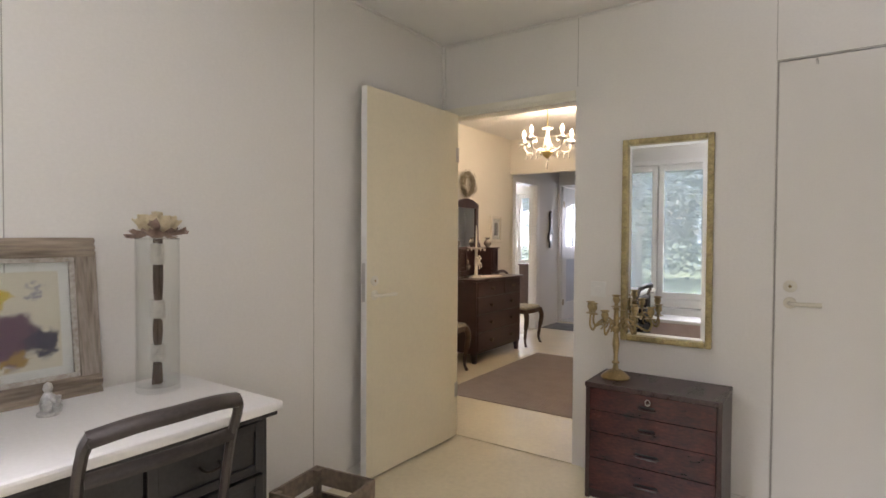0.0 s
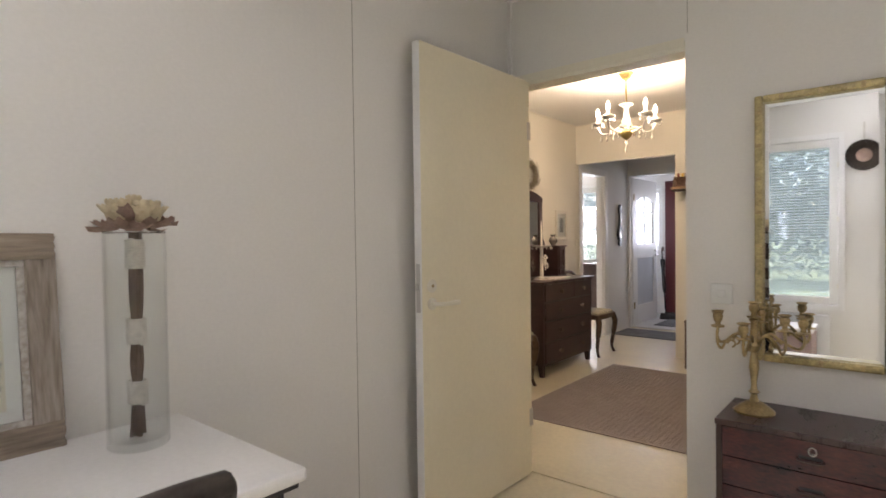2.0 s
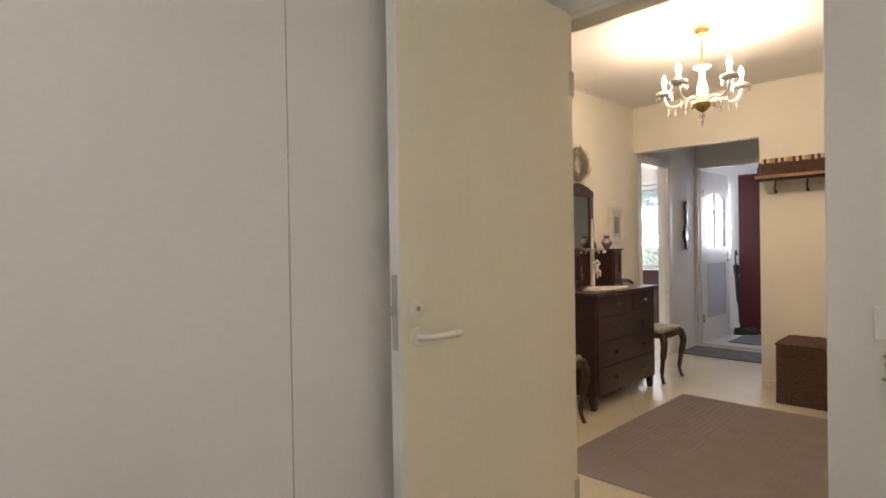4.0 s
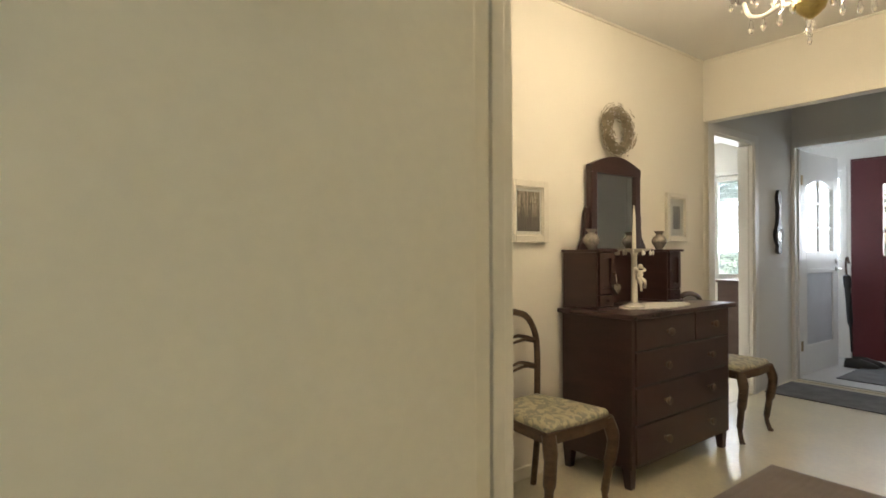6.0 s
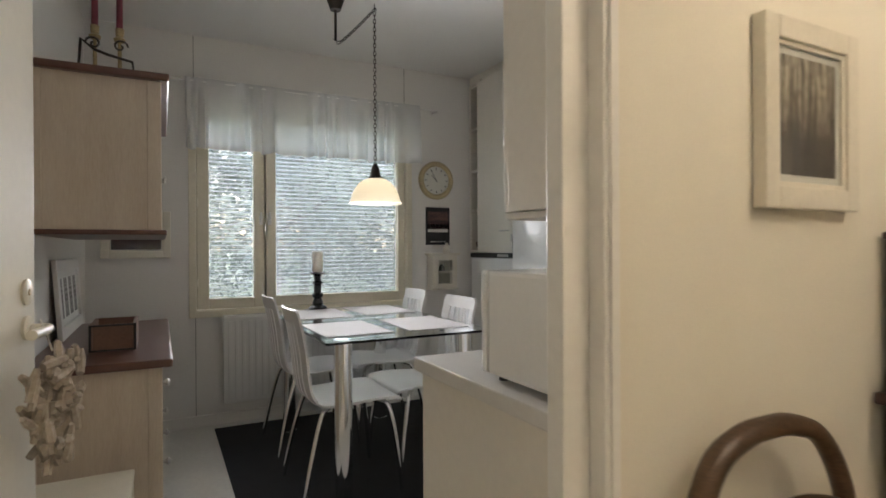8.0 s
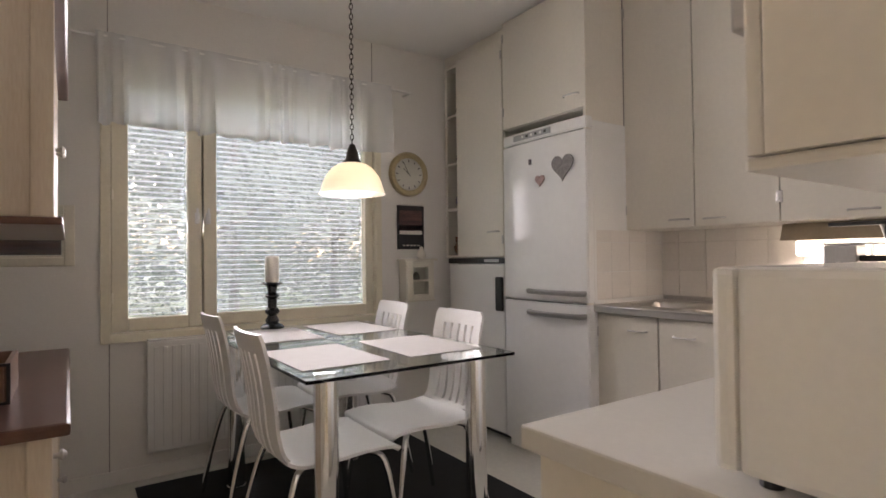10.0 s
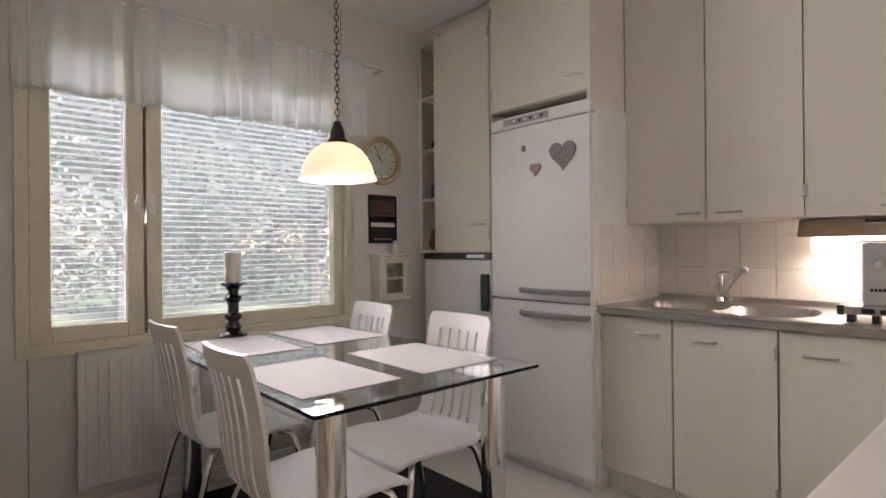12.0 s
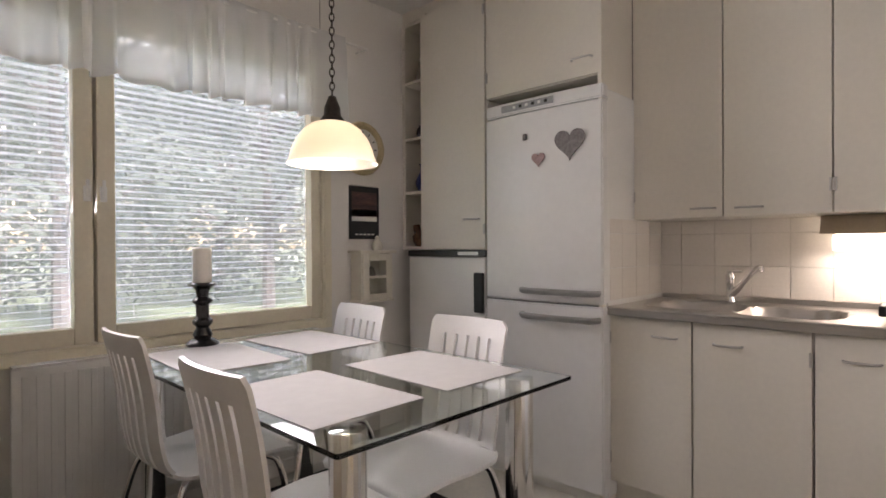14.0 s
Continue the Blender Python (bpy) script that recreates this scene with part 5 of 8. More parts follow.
def twig_wreath(name, label, at, radius, thick, count, mat, seed, berry=None):
    """A ring of thin twigs against a wall, in the y-z plane."""
    root = thing(name, label, "wreath", at)
    rng = random.Random(seed)
    layers = [bmesh.new() for _ in range(4)]
    for k in range(count):
        a = rng.uniform(0, 2 * math.pi)
        rr = radius + rng.gauss(0, thick * 0.42)
        x = 0.03 + abs(rng.gauss(0, 0.018))
        span = rng.uniform(0.25, 0.7)
        out = rng.uniform(-0.15, 0.16)
        pts = []
        for j in range(5):
            b = a + span * j / 4
            r2 = rr * (1 + out * (j / 4) ** 2 * 0.6) + rng.uniform(-0.004, 0.004)
            pts.append((x + rng.uniform(-0.006, 0.006), r2 * math.cos(b), r2 * math.sin(b)))
        tube(pts, [0.0024, 0.0022, 0.0019, 0.0015, 0.0008], 4, layers[k % 4])
    for bm in layers:
        part("twig_mass", bm, mat, root, kind="stuff")
    if berry:
        for k in range(36):
            a, r = rng.uniform(0, 2 * math.pi), radius + rng.gauss(0, thick * 0.4)
            part("berry", lathe([(0, -0.006), (0.005, -0.003), (0.006, 0.001), (0, 0.006)], 6, at=(0.072, r * math.cos(a), r * math.sin(a))), berry, root, smooth=True)
    return root


M_TWIG = material("dry_lichen_twigs", (0.40, 0.35, 0.25), 0.9, size=30, second=(0.20, 0.17, 0.115), bump=0.3)
M_BERRY = material("pale_berry", (0.66, 0.60, 0.52), 0.4, vary=0.2, size=40)
twig_wreath("twig_wreath", "dry grey-brown twig wreath with pale berries on the wall", (-1.226, 2.195, 1.862), 0.110, 0.048, 760, M_TWIG, 3, M_BERRY)

# framed pictures on the hall wall


def forest_print(name, pale, dark, ground):
    """A photograph of tree trunks against a pale glade, over dark ground."""
    m = bpy.data.materials.new(name)
    m.use_nodes = True
    n, l = m.node_tree.nodes, m.node_tree.links
    b = n["Principled BSDF"]
    b.inputs["Roughness"].default_value = 0.6
    tc, split, mp = n.new("ShaderNodeTexCoord"), n.new("ShaderNodeSeparateXYZ"), n.new("ShaderNodeMapping")
    mp.inputs["Scale"].default_value = (0.0, 9.0, 0.7)
    l.new(tc.outputs["Generated"], split.inputs[0])
    l.new(tc.outputs["Generated"], mp.inputs["Vector"])
    trunks, leaves = n.new("ShaderNodeTexNoise"), n.new("ShaderNodeTexNoise")
    trunks.inputs["Scale"].default_value, trunks.inputs["Detail"].default_value = 1.6, 2
    leaves.inputs["Scale"].default_value, leaves.inputs["Detail"].default_value = 11, 6
    l.new(mp.outputs[0], trunks.inputs["Vector"])
    l.new(tc.outputs["Generated"], leaves.inputs["Vector"])
    height, bark, mottle = (n.new("ShaderNodeValToRGB") for _ in range(3))
    height.color_ramp.elements[0].position, height.color_ramp.elements[0].color = 0.30, (*ground, 1)
    height.color_ramp.elements[1].position, height.color_ramp.elements[1].color = 0.72, (*pale, 1)
    l.new(split.outputs["Z"], height.inputs["Fac"])
    bark.color_ramp.elements[0].position, bark.color_ramp.elements[1].position = 0.42, 0.58
    bark.color_ramp.elements[0].color, bark.color_ramp.elements[1].color = (0.14, 0.13, 0.12, 1), (1, 1, 1, 1)
    l.new(trunks.outputs["Fac"], bark.inputs["Fac"])
    mottle.color_ramp.elements[0].position, mottle.color_ramp.elements[1].position = 0.38, 0.62
    mottle.color_ramp.elements[0].color, mottle.color_ramp.elements[1].color = (0.35, 0.33, 0.31, 1), (1, 1, 1, 1)
    l.new(leaves.outputs["Fac"], mottle.inputs["Fac"])
    last = height.outputs["Color"]
    for source in (bark, mottle):
        mix = n.new("ShaderNodeMix")
        mix.data_type, mix.blend_type = "RGBA", "MULTIPLY"
        mix.inputs[0].default_value = 0.85
        l.new(last, mix.inputs[6])
        l.new(source.outputs["Color"], mix.inputs[7])
        last = mix.outputs[2]
    lift = n.new("ShaderNodeMix")
    lift.data_type, lift.blend_type = "RGBA", "ADD"
    lift.inputs[0].default_value = 1.0
    lift.inputs[7].default_value = (*dark, 1)
    l.new(last, lift.inputs[6])
    l.new(lift.outputs[2], b.inputs["Base Color"])
    return m


M_FOREST = forest_print("sepia_forest_print", (0.62, 0.54, 0.43), (0.05, 0.042, 0.036), (0.10, 0.085, 0.075))
M_PRINT2 = forest_print("grey_tree_print", (0.50, 0.48, 0.46), (0.10, 0.095, 0.095), (0.30, 0.29, 0.29))
M_FRAMEW = material("cream_painted_frame", (0.74, 0.70, 0.60), 0.45, vary=0.03, size=8, bump=0.06)
M_MAT = material("off_white_mat_board", (0.76, 0.74, 0.69), 0.85, vary=0.02)


def wall_picture(label, at, turn, w, h, bar, print_mat, mat_w, frame_mat=M_FRAMEW, deep=0.026, bottom=0.0):
    """A framed print; local y runs along the wall, z up, x out of it."""
    root = thing("framed_picture", label, "picture", at, turn)
    for lo, hi in (((0.001, 0, 0), (deep, bar, h)), ((0.001, w - bar, 0), (deep, w, h)), ((0.001, bar, 0), (deep, w - bar, bar)), ((0.001, bar, h - bar), (deep, w - bar, h))):
        part("frame_bar", box(lo, hi, 0.004), frame_mat, root)
    part("inner_bead", boxes(((0.004, bar, bar), (deep * 0.75, bar + 0.008, h - bar)), ((0.004, w - bar - 0.008, bar), (deep * 0.75, w - bar, h - bar)), ((0.004, bar + 0.008, bar), (deep * 0.75, w - bar - 0.008, bar + 0.008)), ((0.004, bar + 0.008, h - bar - 0.008), (deep * 0.75, w - bar - 0.008, h - bar)), bevel=0.001), frame_mat, root)
    part("mat_board", box((0.003, bar + 0.008, bar + 0.008), (deep * 0.5, w - bar - 0.008, h - bar - 0.008)), M_MAT, root)
    part("print", box((deep * 0.5, bar + mat_w, bar + mat_w + bottom), (deep * 0.5 + 0.0008, w - bar - mat_w, h - bar - mat_w)), print_mat, root)
    g = part("glass", box((deep * 0.5 + 0.002, bar + 0.006, bar + 0.006), (deep * 0.5 + 0.0035, w - bar - 0.006, h - bar - 0.006)), M_PANE, root)
    g.visible_shadow = False
    return root


wall_picture("sepia forest print in a cream painted frame", (-1.23, 1.338, 1.20), 0, 0.282, 0.322, 0.038, M_FOREST, 0.021)
wall_picture("grey tree print in a cream painted frame", (-1.23, 2.775, 1.215), 0, 0.255, 0.322, 0.030, M_PRINT2, 0.055)


# carved chairs with brocade seats
M_BROCADE = material("olive_damask_upholstery", (0.50, 0.46, 0.30), 0.75, size=24, second=(0.25, 0.25, 0.19), bump=0.35, fine=200)
n, l = M_BROCADE.node_tree.nodes, M_BROCADE.node_tree.links
place, scroll, leafy = n.new("ShaderNodeTexCoord"), n.new("ShaderNodeTexNoise"), n.new("ShaderNodeValToRGB")
scroll.inputs["Scale"].default_value, scroll.inputs["Detail"].default_value, scroll.inputs["Distortion"].default_value = 15, 1.5, 2.2
leafy.color_ramp.elements[0].position, leafy.color_ramp.elements[0].color = 0.48, (0.27, 0.265, 0.205, 1)
leafy.color_ramp.elements[1].position, leafy.color_ramp.elements[1].color = 0.53, (0.46, 0.42, 0.28, 1)
l.new(place.outputs["Object"], scroll.inputs["Vector"])
l.new(scroll.outputs["Fac"], leafy.inputs["Fac"])
l.new(leafy.outputs["Color"], n["Principled BSDF"].inputs["Base Color"])


def carved_chair():
    root = thing("side_chair", "walnut side chair with hooped ladder back and damask seat", "chair", (-0.945, 1.285, 0), 0, "hall chairs")
    # local: front towards +x
    hoop = curve_points([(-0.205, -0.150, 0.0), (-0.185, -0.158, 0.24), (-0.19, -0.165, 0.46), (-0.205, -0.182, 0.64), (-0.215, -0.178, 0.745), (-0.222, -0.130, 0.828), (-0.226, -0.06, 0.857), (-0.227, 0.0, 0.861),
                         (-0.226, 0.06, 0.857), (-0.222, 0.130, 0.828), (-0.215, 0.178, 0.745), (-0.205, 0.182, 0.64), (-0.19, 0.165, 0.46), (-0.185, 0.158, 0.24), (-0.205, 0.150, 0.0)], 6)
    part("hoop_back", tube(hoop, 0.0185, 10, flat=0.85), M_WALNUT, root, smooth=True)
    for z in (0.715, 0.585):
        dx = -0.212 if z > 0.7 else -0.202
        for off in (0.014, -0.014):
            bar = curve_points([(dx, -0.176, z - 0.006), (dx, -0.11, z + 0.012 + off * 0.4), (dx, -0.05, z + off), (dx, 0.0, z + 0.006 + off * 1.0), (dx, 0.05, z + 0.016 + off), (dx, 0.11, z + 0.012 + off * 0.4), (dx, 0.176, z - 0.006)], 6)
            part("back_rung", tube(bar, [0.0150 - 0.0062 * math.sin(math.pi * k / 36) for k in range(37)], 8, flat=0.7), M_WALNUT, root, smooth=True)
    for s in (-1, 1):
        part("front_leg", tube(curve_points([(0.200, s * 0.190, 0.42), (0.222, s * 0.205, 0.33), (0.205, s * 0.195, 0.20), (0.192, s * 0.185, 0.08), (0.208, s * 0.195, 0.012), (0.215, s * 0.20, 0.0)], 6), [0.030] * 6 + [0.027] * 6 + [0.019] * 6 + [0.014] * 6 + [0.015] * 6 + [0.018], 10), M_WALNUT, root, smooth=True)
    part("seat_frame", slab([(-0.195, -0.165), (0.215, -0.212), (0.228, 0.0), (0.215, 0.212), (-0.195, 0.165)], 0.385, 0.432), M_WALNUT, root)
    outline = [(-0.185, -0.155), (0.0, -0.185), (0.20, -0.203), (0.216, 0.0), (0.20, 0.203), (0.0, 0.185), (-0.185, 0.155)]
    bm = bmesh.new()
    rings = []
    for scale_, z in ((1.0, 0.432), (1.0, 0.445), (0.94, 0.458), (0.7, 0.468), (0.35, 0.472)):
        rings.append([bm.verts.new((x * scale_, y * scale_, z)) for x, y in outline])
    for a, b in zip(rings, rings[1:]):
        for k in range(len(outline)):
            j = (k + 1) % len(outline)
            bm.faces.new((a[k], a[j], b[j], b[k]))
    bm.faces.new(rings[-1])
    bm.faces.new(list(reversed(rings[0])))
    bmesh.ops.subdivide_edges(bm, edges=bm.edges, cuts=1, smooth=0.6)
    part("seat", bm, M_BROCADE, root, "olive damask drop-in seat", smooth=True)
    return root


chair_a = carved_chair()
copy_thing(chair_a, pose(-0.975, 3.02, 0, 0, 0, 0))

# rug with a herringbone rib
rug = thing("hall_rug", "taupe herringbone woven rug on the hall floor", "rug", (-0.52, 0.74, 0))
part("field", box((0.0, 0.0, 0.0), (1.5, 1.87, 0.008), 0.003), M_RUG, rug)
bm = bmesh.new()
for i in range(74):
    for j in range(92):
        x, y = 0.020 + i * 0.020, 0.018 + j * 0.020
        d = 0.006 if i % 2 else -0.006
        vs = [bm.verts.new(v) for v in ((x - 0.009, y - d, 0.0082), (x + 0.009, y + d, 0.0082), (x + 0.009, y + d + 0.012, 0.0082), (x - 0.009, y - d + 0.012, 0.0082))]
        top = [bm.verts.new(((v.co.x), v.co.y * 1.0, 0.0096)) for v in vs]
        bm.faces.new(top)
        for k in range(4):
            bm.faces.new((vs[k], vs[(k + 1) % 4], top[(k + 1) % 4], top[k]))
part("ribs", bm, M_RUG, rug, kind="stuff")

# wicker
M_WICKER = material("brown_wicker", (0.145, 0.070, 0.040), 0.6, size=26, second=(0.060, 0.026, 0.016), bump=0.4, fine=140)


def wicker_box(name, label, at, w, d, h, lid=True):
    root = thing(name, label, "basket", at)
    part("inner_box", box((0.006, 0.006, 0.004), (w - 0.006, d - 0.006, h - 0.01)), M_BLACKWOOD, root)
    strands = int(h / 0.016)
    weave = bmesh.new()
    for k in range(strands):
        z = 0.008 + k * (h - 0.016) / max(1, strands - 1)
        pts = []
        for (x0, y0), (x1, y1) in (((0, 0), (w, 0)), ((w, 0), (w, d)), ((w, d), (0, d)), ((0, d), (0, 0))):
            run = math.hypot(x1 - x0, y1 - y0)
            m = max(3, int(run / 0.022))
            nx, ny = (y1 - y0) / run, -(x1 - x0) / run
            for j in range(m):
                t = j / m
                o = 0.0035 * (1 if (j + k) % 2 else -1)
                pts.append((x0 + (x1 - x0) * t + nx * o, y0 + (y1 - y0) * t + ny * o, z))
        tube(pts, 0.0078, 5, weave, closed=True)
    part("weave", weave, M_WICKER, root, kind="stuff")
    rim = part("rim", tube([(0, 0, h), (w, 0, h), (w, d, h), (0, d, h)], 0.013, 8, closed=True), M_WICKER, root, smooth=True)
    if lid:
        bm = bmesh.new()
        rows = int(d / 0.017)
        for k in range(rows):
            y = 0.008 + k * (d - 0.016) / (rows - 1)
            tube([(0.0 + w * j / 12, y, h + 0.012 + 0.004 * (1 if (j + k) % 2 else -1)) for j in range(13)], 0.008, 5, bm)
        part("lid", bm, M_WICKER, root)
    return root


wicker_box("wicker_hamper", "brown wicker hamper with lid on the floor", (0.08, 2.84, 0.0), 0.46, 0.40, 0.44)
wicker_box("wicker_basket", "brown wicker basket with striped lining on the shelf", (-0.06, 3.07, 1.722), 0.42, 0.19, 0.115, False)
lining = thing("basket_lining", "striped fabric lining folded over the basket rim", "lining", (-0.06, 3.062, 1.812))
STRIPES = [material("lining_" + n, c, 0.9, vary=0.08, size=40, bump=0.3, fine=300) for n, c in (("cream", (0.60, 0.54, 0.38)), ("maroon", (0.16, 0.035, 0.05)), ("ochre", (0.50, 0.34, 0.08)), ("grey", (0.30, 0.28, 0.22)))]
for k in range(22):
    x = -0.008 + 0.0198 * k
    part("stripe", box((x, -0.004, 0.004 + 0.003 * math.sin(k)), (x + 0.0198, 0.014, 0.040), 0.003), STRIPES[(0, 1, 0, 2, 3, 1)[k % 6]], lining)
for k in range(9):
    y = 0.0145 + 0.0198 * k
    for x in (-0.010, 0.414):
        part("stripe", box((x, y, 0.004 + 0.003 * math.cos(k)), (x + 0.016, y + 0.0198, 0.040), 0.003), STRIPES[(0, 2, 1, 0, 3)[k % 5]], lining)

# hat shelf
shelf = thing("hat_shelf", "wooden hat shelf with iron brackets and hooks", "shelf", (-0.11, 3.29, 1.70))
part("board", box((0.0, -0.25, 0.0), (1.05, -0.002, 0.022), 0.003), material("oiled_pine_shelf", (0.33, 0.21, 0.11), 0.5, size=5, second=(0.22, 0.13, 0.065), stretch=(0.3, 3, 3), bump=0.1), shelf)
part("hook_rail", box((0.02, -0.02, -0.10), (1.03, -0.002, -0.05), 0.003), M_HALL, shelf)
for x in (0.10, 0.32, 0.54, 0.76, 0.96):
    part("bracket", tube(curve_points([(x, -0.02, -0.09), (x, -0.055, -0.105), (x, -0.075, -0.075), (x, -0.07, -0.04), (x, -0.04, -0.002)], 5), 0.007, 8), M_IRON, shelf, smooth=True)
part("front_bar", tube([(0.01, -0.225, -0.012), (1.04, -0.225, -0.012)], 0.012, 8), M_IRON, shelf, smooth=True)

# pale built-in cupboard in the entry, seen in the dresser's mirror
wardrobe = thing("entry_wardrobe", "white built-in entry wardrobe with tall flush doors", "wardrobe", (-0.24, 4.86, 0))
part("carcass", box((0.0, -0.30, 0.0), (1.13, -0.002, 2.45), 0.004), M_WALL, wardrobe)
for k in range(2):
    d = part("wardrobe_door", box((0.004 + 0.565 * k, -0.322, 0.06), (0.561 + 0.565 * k, -0.302, 2.44), 0.002), M_WALL, wardrobe)
    part("handle", box(((0.52 if k == 0 else 0.03) + 0.565 * k, -0.338, 1.0), ((0.535 if k == 0 else 0.045) + 0.565 * k, -0.322, 1.14), 0.004), M_STEEL, d)

# ---------------- entry and vestibule ----------------
baro = thing("barometer", "dark wooden banjo barometer with a brass-rimmed dial", "barometer", (-1.228, 4.525, 1.12))
shape = [(0.0, 0.0), (0.03, 0.012), (0.034, 0.04), (0.022, 0.075), (0.05, 0.10), (0.072, 0.15), (0.066, 0.20), (0.036, 0.24), (0.024, 0.29), (0.022, 0.42), (0.034, 0.45), (0.036, 0.49), (0.02, 0.52), (0.008, 0.545)]
outline = shape + [(-a, b) for a, b in reversed(shape[1:])]
part("body", moved(slab(outline, 0.0, 0.028), Matrix(((0, 0, 1, 0), (1, 0, 0, 0), (0, 1, 0, 0), (0, 0, 0, 1)))), M_BLACKWOOD, baro)
part("dial", moved(lathe([(0, 0.030), (0.046, 0.030), (0.052, 0.034), (0.056, 0.028), (0.056, 0.02), (0, 0.02)], 24), Matrix.Translation((0, 0, 0.155)) @ Matrix.Rotation(radians(90), 4, "Y")), M_STEEL, baro, "pale dial with a metal rim", smooth=True)
part("thermometer", box((0.028, -0.008, 0.30), (0.032, 0.008, 0.42), 0.002), M_STEEL, baro)


def glazed_door(name, label, hinge, turn, width, height, mat, cols, rows, z0, z1, edge, arched_head, lower):
    """A panelled leaf with a divided light; local x from the hinge, show face towards -y."""
    root = thing(name, label, "door", hinge, turn, kind="structure")
    t = 0.042
    part("stile", box((0, 0, 0), (edge, t, height), 0.003), mat, root)
    part("stile", box((width - edge, 0, 0), (width, t, height), 0.003), mat, root)
    part("top_rail", box((edge, 0, z1), (width - edge, t, height), 0.003), mat, root)
    part("lock_rail", box((edge, 0, z0 - 0.16), (width - edge, t, z0), 0.003), mat, root)
    part("bottom_rail", box((edge, 0, 0), (width - edge, t, lower[0]), 0.003), mat, root)
    if lower[1] < z0 - 0.16:
        part("mid_panel", box((edge, 0, lower[1]), (width - edge, t, z0 - 0.16), 0.003), mat, root)
    part("lower_panel", box((edge, 0.012, lower[0]), (width - edge, t - 0.012, lower[1]), 0.003), lower[2], root)
    part("panel_bead", boxes(((edge, 0.0, lower[0]), (edge + 0.012, t, lower[1])), ((width - edge - 0.012, 0, lower[0]), (width - edge, t, lower[1])), ((edge + 0.012, 0, lower[0]), (width - edge - 0.012, t, lower[0] + 0.012)), ((edge + 0.012, 0, lower[1] - 0.012), (width - edge - 0.012, t, lower[1])), bevel=0.002), mat, root)
    w = width - 2 * edge
    for k in range(1, cols):
        part("glazing_bar", box((edge + w * k / cols - 0.009, 0.008, z0), (edge + w * k / cols + 0.009, t - 0.008, z1), 0.003), mat, root)
    for k in range(1, rows):
        z = z0 + (z1 - z0) * k / rows
        for c in range(cols):
            part("glazing_bar", box((edge + w * c / cols + 0.009, 0.009, z - 0.009), (edge + w * (c + 1) / cols - 0.009, t - 0.009, z + 0.009), 0.003), mat, root)
    if arched_head:
        pts = [(edge, z1 + 0.002)] + [(edge + w * k / 16, z1 - 0.075 + 0.070 * math.sin(math.pi * k / 16)) for k in range(17)] + [(width - edge, z1 + 0.002)]
        part("arched_head", moved(slab(pts, -t + 0.004, -0.004), pose(0, 0, 0, 90)), mat, root)
    for c in range(cols):
        for r in range(rows):
            p = part("pane", box((edge + w * c / cols, 0.019, z0 + (z1 - z0) * r / rows), (edge + w * (c + 1) / cols, 0.023, z0 + (z1 - z0) * (r + 1) / rows)), M_PANE, root)
            p.visible_shadow = False
    return root


M_FROST = material("pale_grey_panel", (0.60, 0.62, 0.64), 0.3, vary=0.05, size=4)
inner_door = glazed_door("door_4", "open white inner door with arched six-pane window", (-1.205, 4.985, 0.02), 87.5, 0.83, 2.03, M_WTRIM, 2, 3, 1.12, 1.79, 0.115, True, (0.25, 0.93, M_FROST))
lever(inner_door, 0.775, 0.0, 0.95, (0, -1, 0), (-1, 0, 0), M_STEEL)
for z in (0.22, 1.72):
    part("hinge", box((-0.006, -0.006, z), (0.035, 0.0, z + 0.09), 0.002), M_BRASS, inner_door)
red_door = glazed_door("door_5", "closed oxblood red front door with a small divided window", (-1.19, 6.30, 0.02), 0, 0.91, 2.06, M_RED, 2, 3, 1.07, 1.80, 0.26, False, (0.20, 0.90, M_RED))
part("frame", boxes(((-0.012, 0.0, -0.005), (-0.001, 0.10, 2.075)), ((0.911, 0.0, -0.005), (0.922, 0.10, 2.075)), ((-0.012, 0.0, 2.062), (0.922, 0.10, 2.078))), M_RED, red_door)

for lab, x0, y0, x1, y1, zf in (("grey entry mat before the vestibule threshold", -1.20, 4.20, -0.30, 4.74, 0.0), ("dark grey doormat on the vestibule floor", -0.98, 5.12, -0.30, 5.95, 0.015)):
    mat_ob = part("door_mat", box((x0, y0, zf), (x1, y1, zf + 0.010), 0.004), M_GREYMAT, None, lab, category="mat")

umbrella = thing("umbrella", "closed black umbrella leaning in the corner", "umbrella", (-1.14, 6.10, 0.015))
part("canopy_folded", tube(curve_points([(0.0, 0.0, 0.10), (-0.02, 0.02, 0.4), (-0.05, 0.05, 0.78), (-0.06, 0.06, 0.88)], 6), [0.010] * 6 + [0.026] * 6 + [0.034] * 6 + [0.018], 10), M_BLACKPL, umbrella, smooth=True)
part("tip", tube([(0, 0, 0.0), (0.0, 0.0, 0.10)], 0.004, 8), M_STEEL, umbrella)
part("crook_handle", tube(curve_points([(-0.06, 0.06, 0.88), (-0.068, 0.068, 1.0), (-0.05, 0.05, 1.06), (-0.03, 0.03, 1.0)], 6), 0.010, 8), M_WALNUT, umbrella, smooth=True)


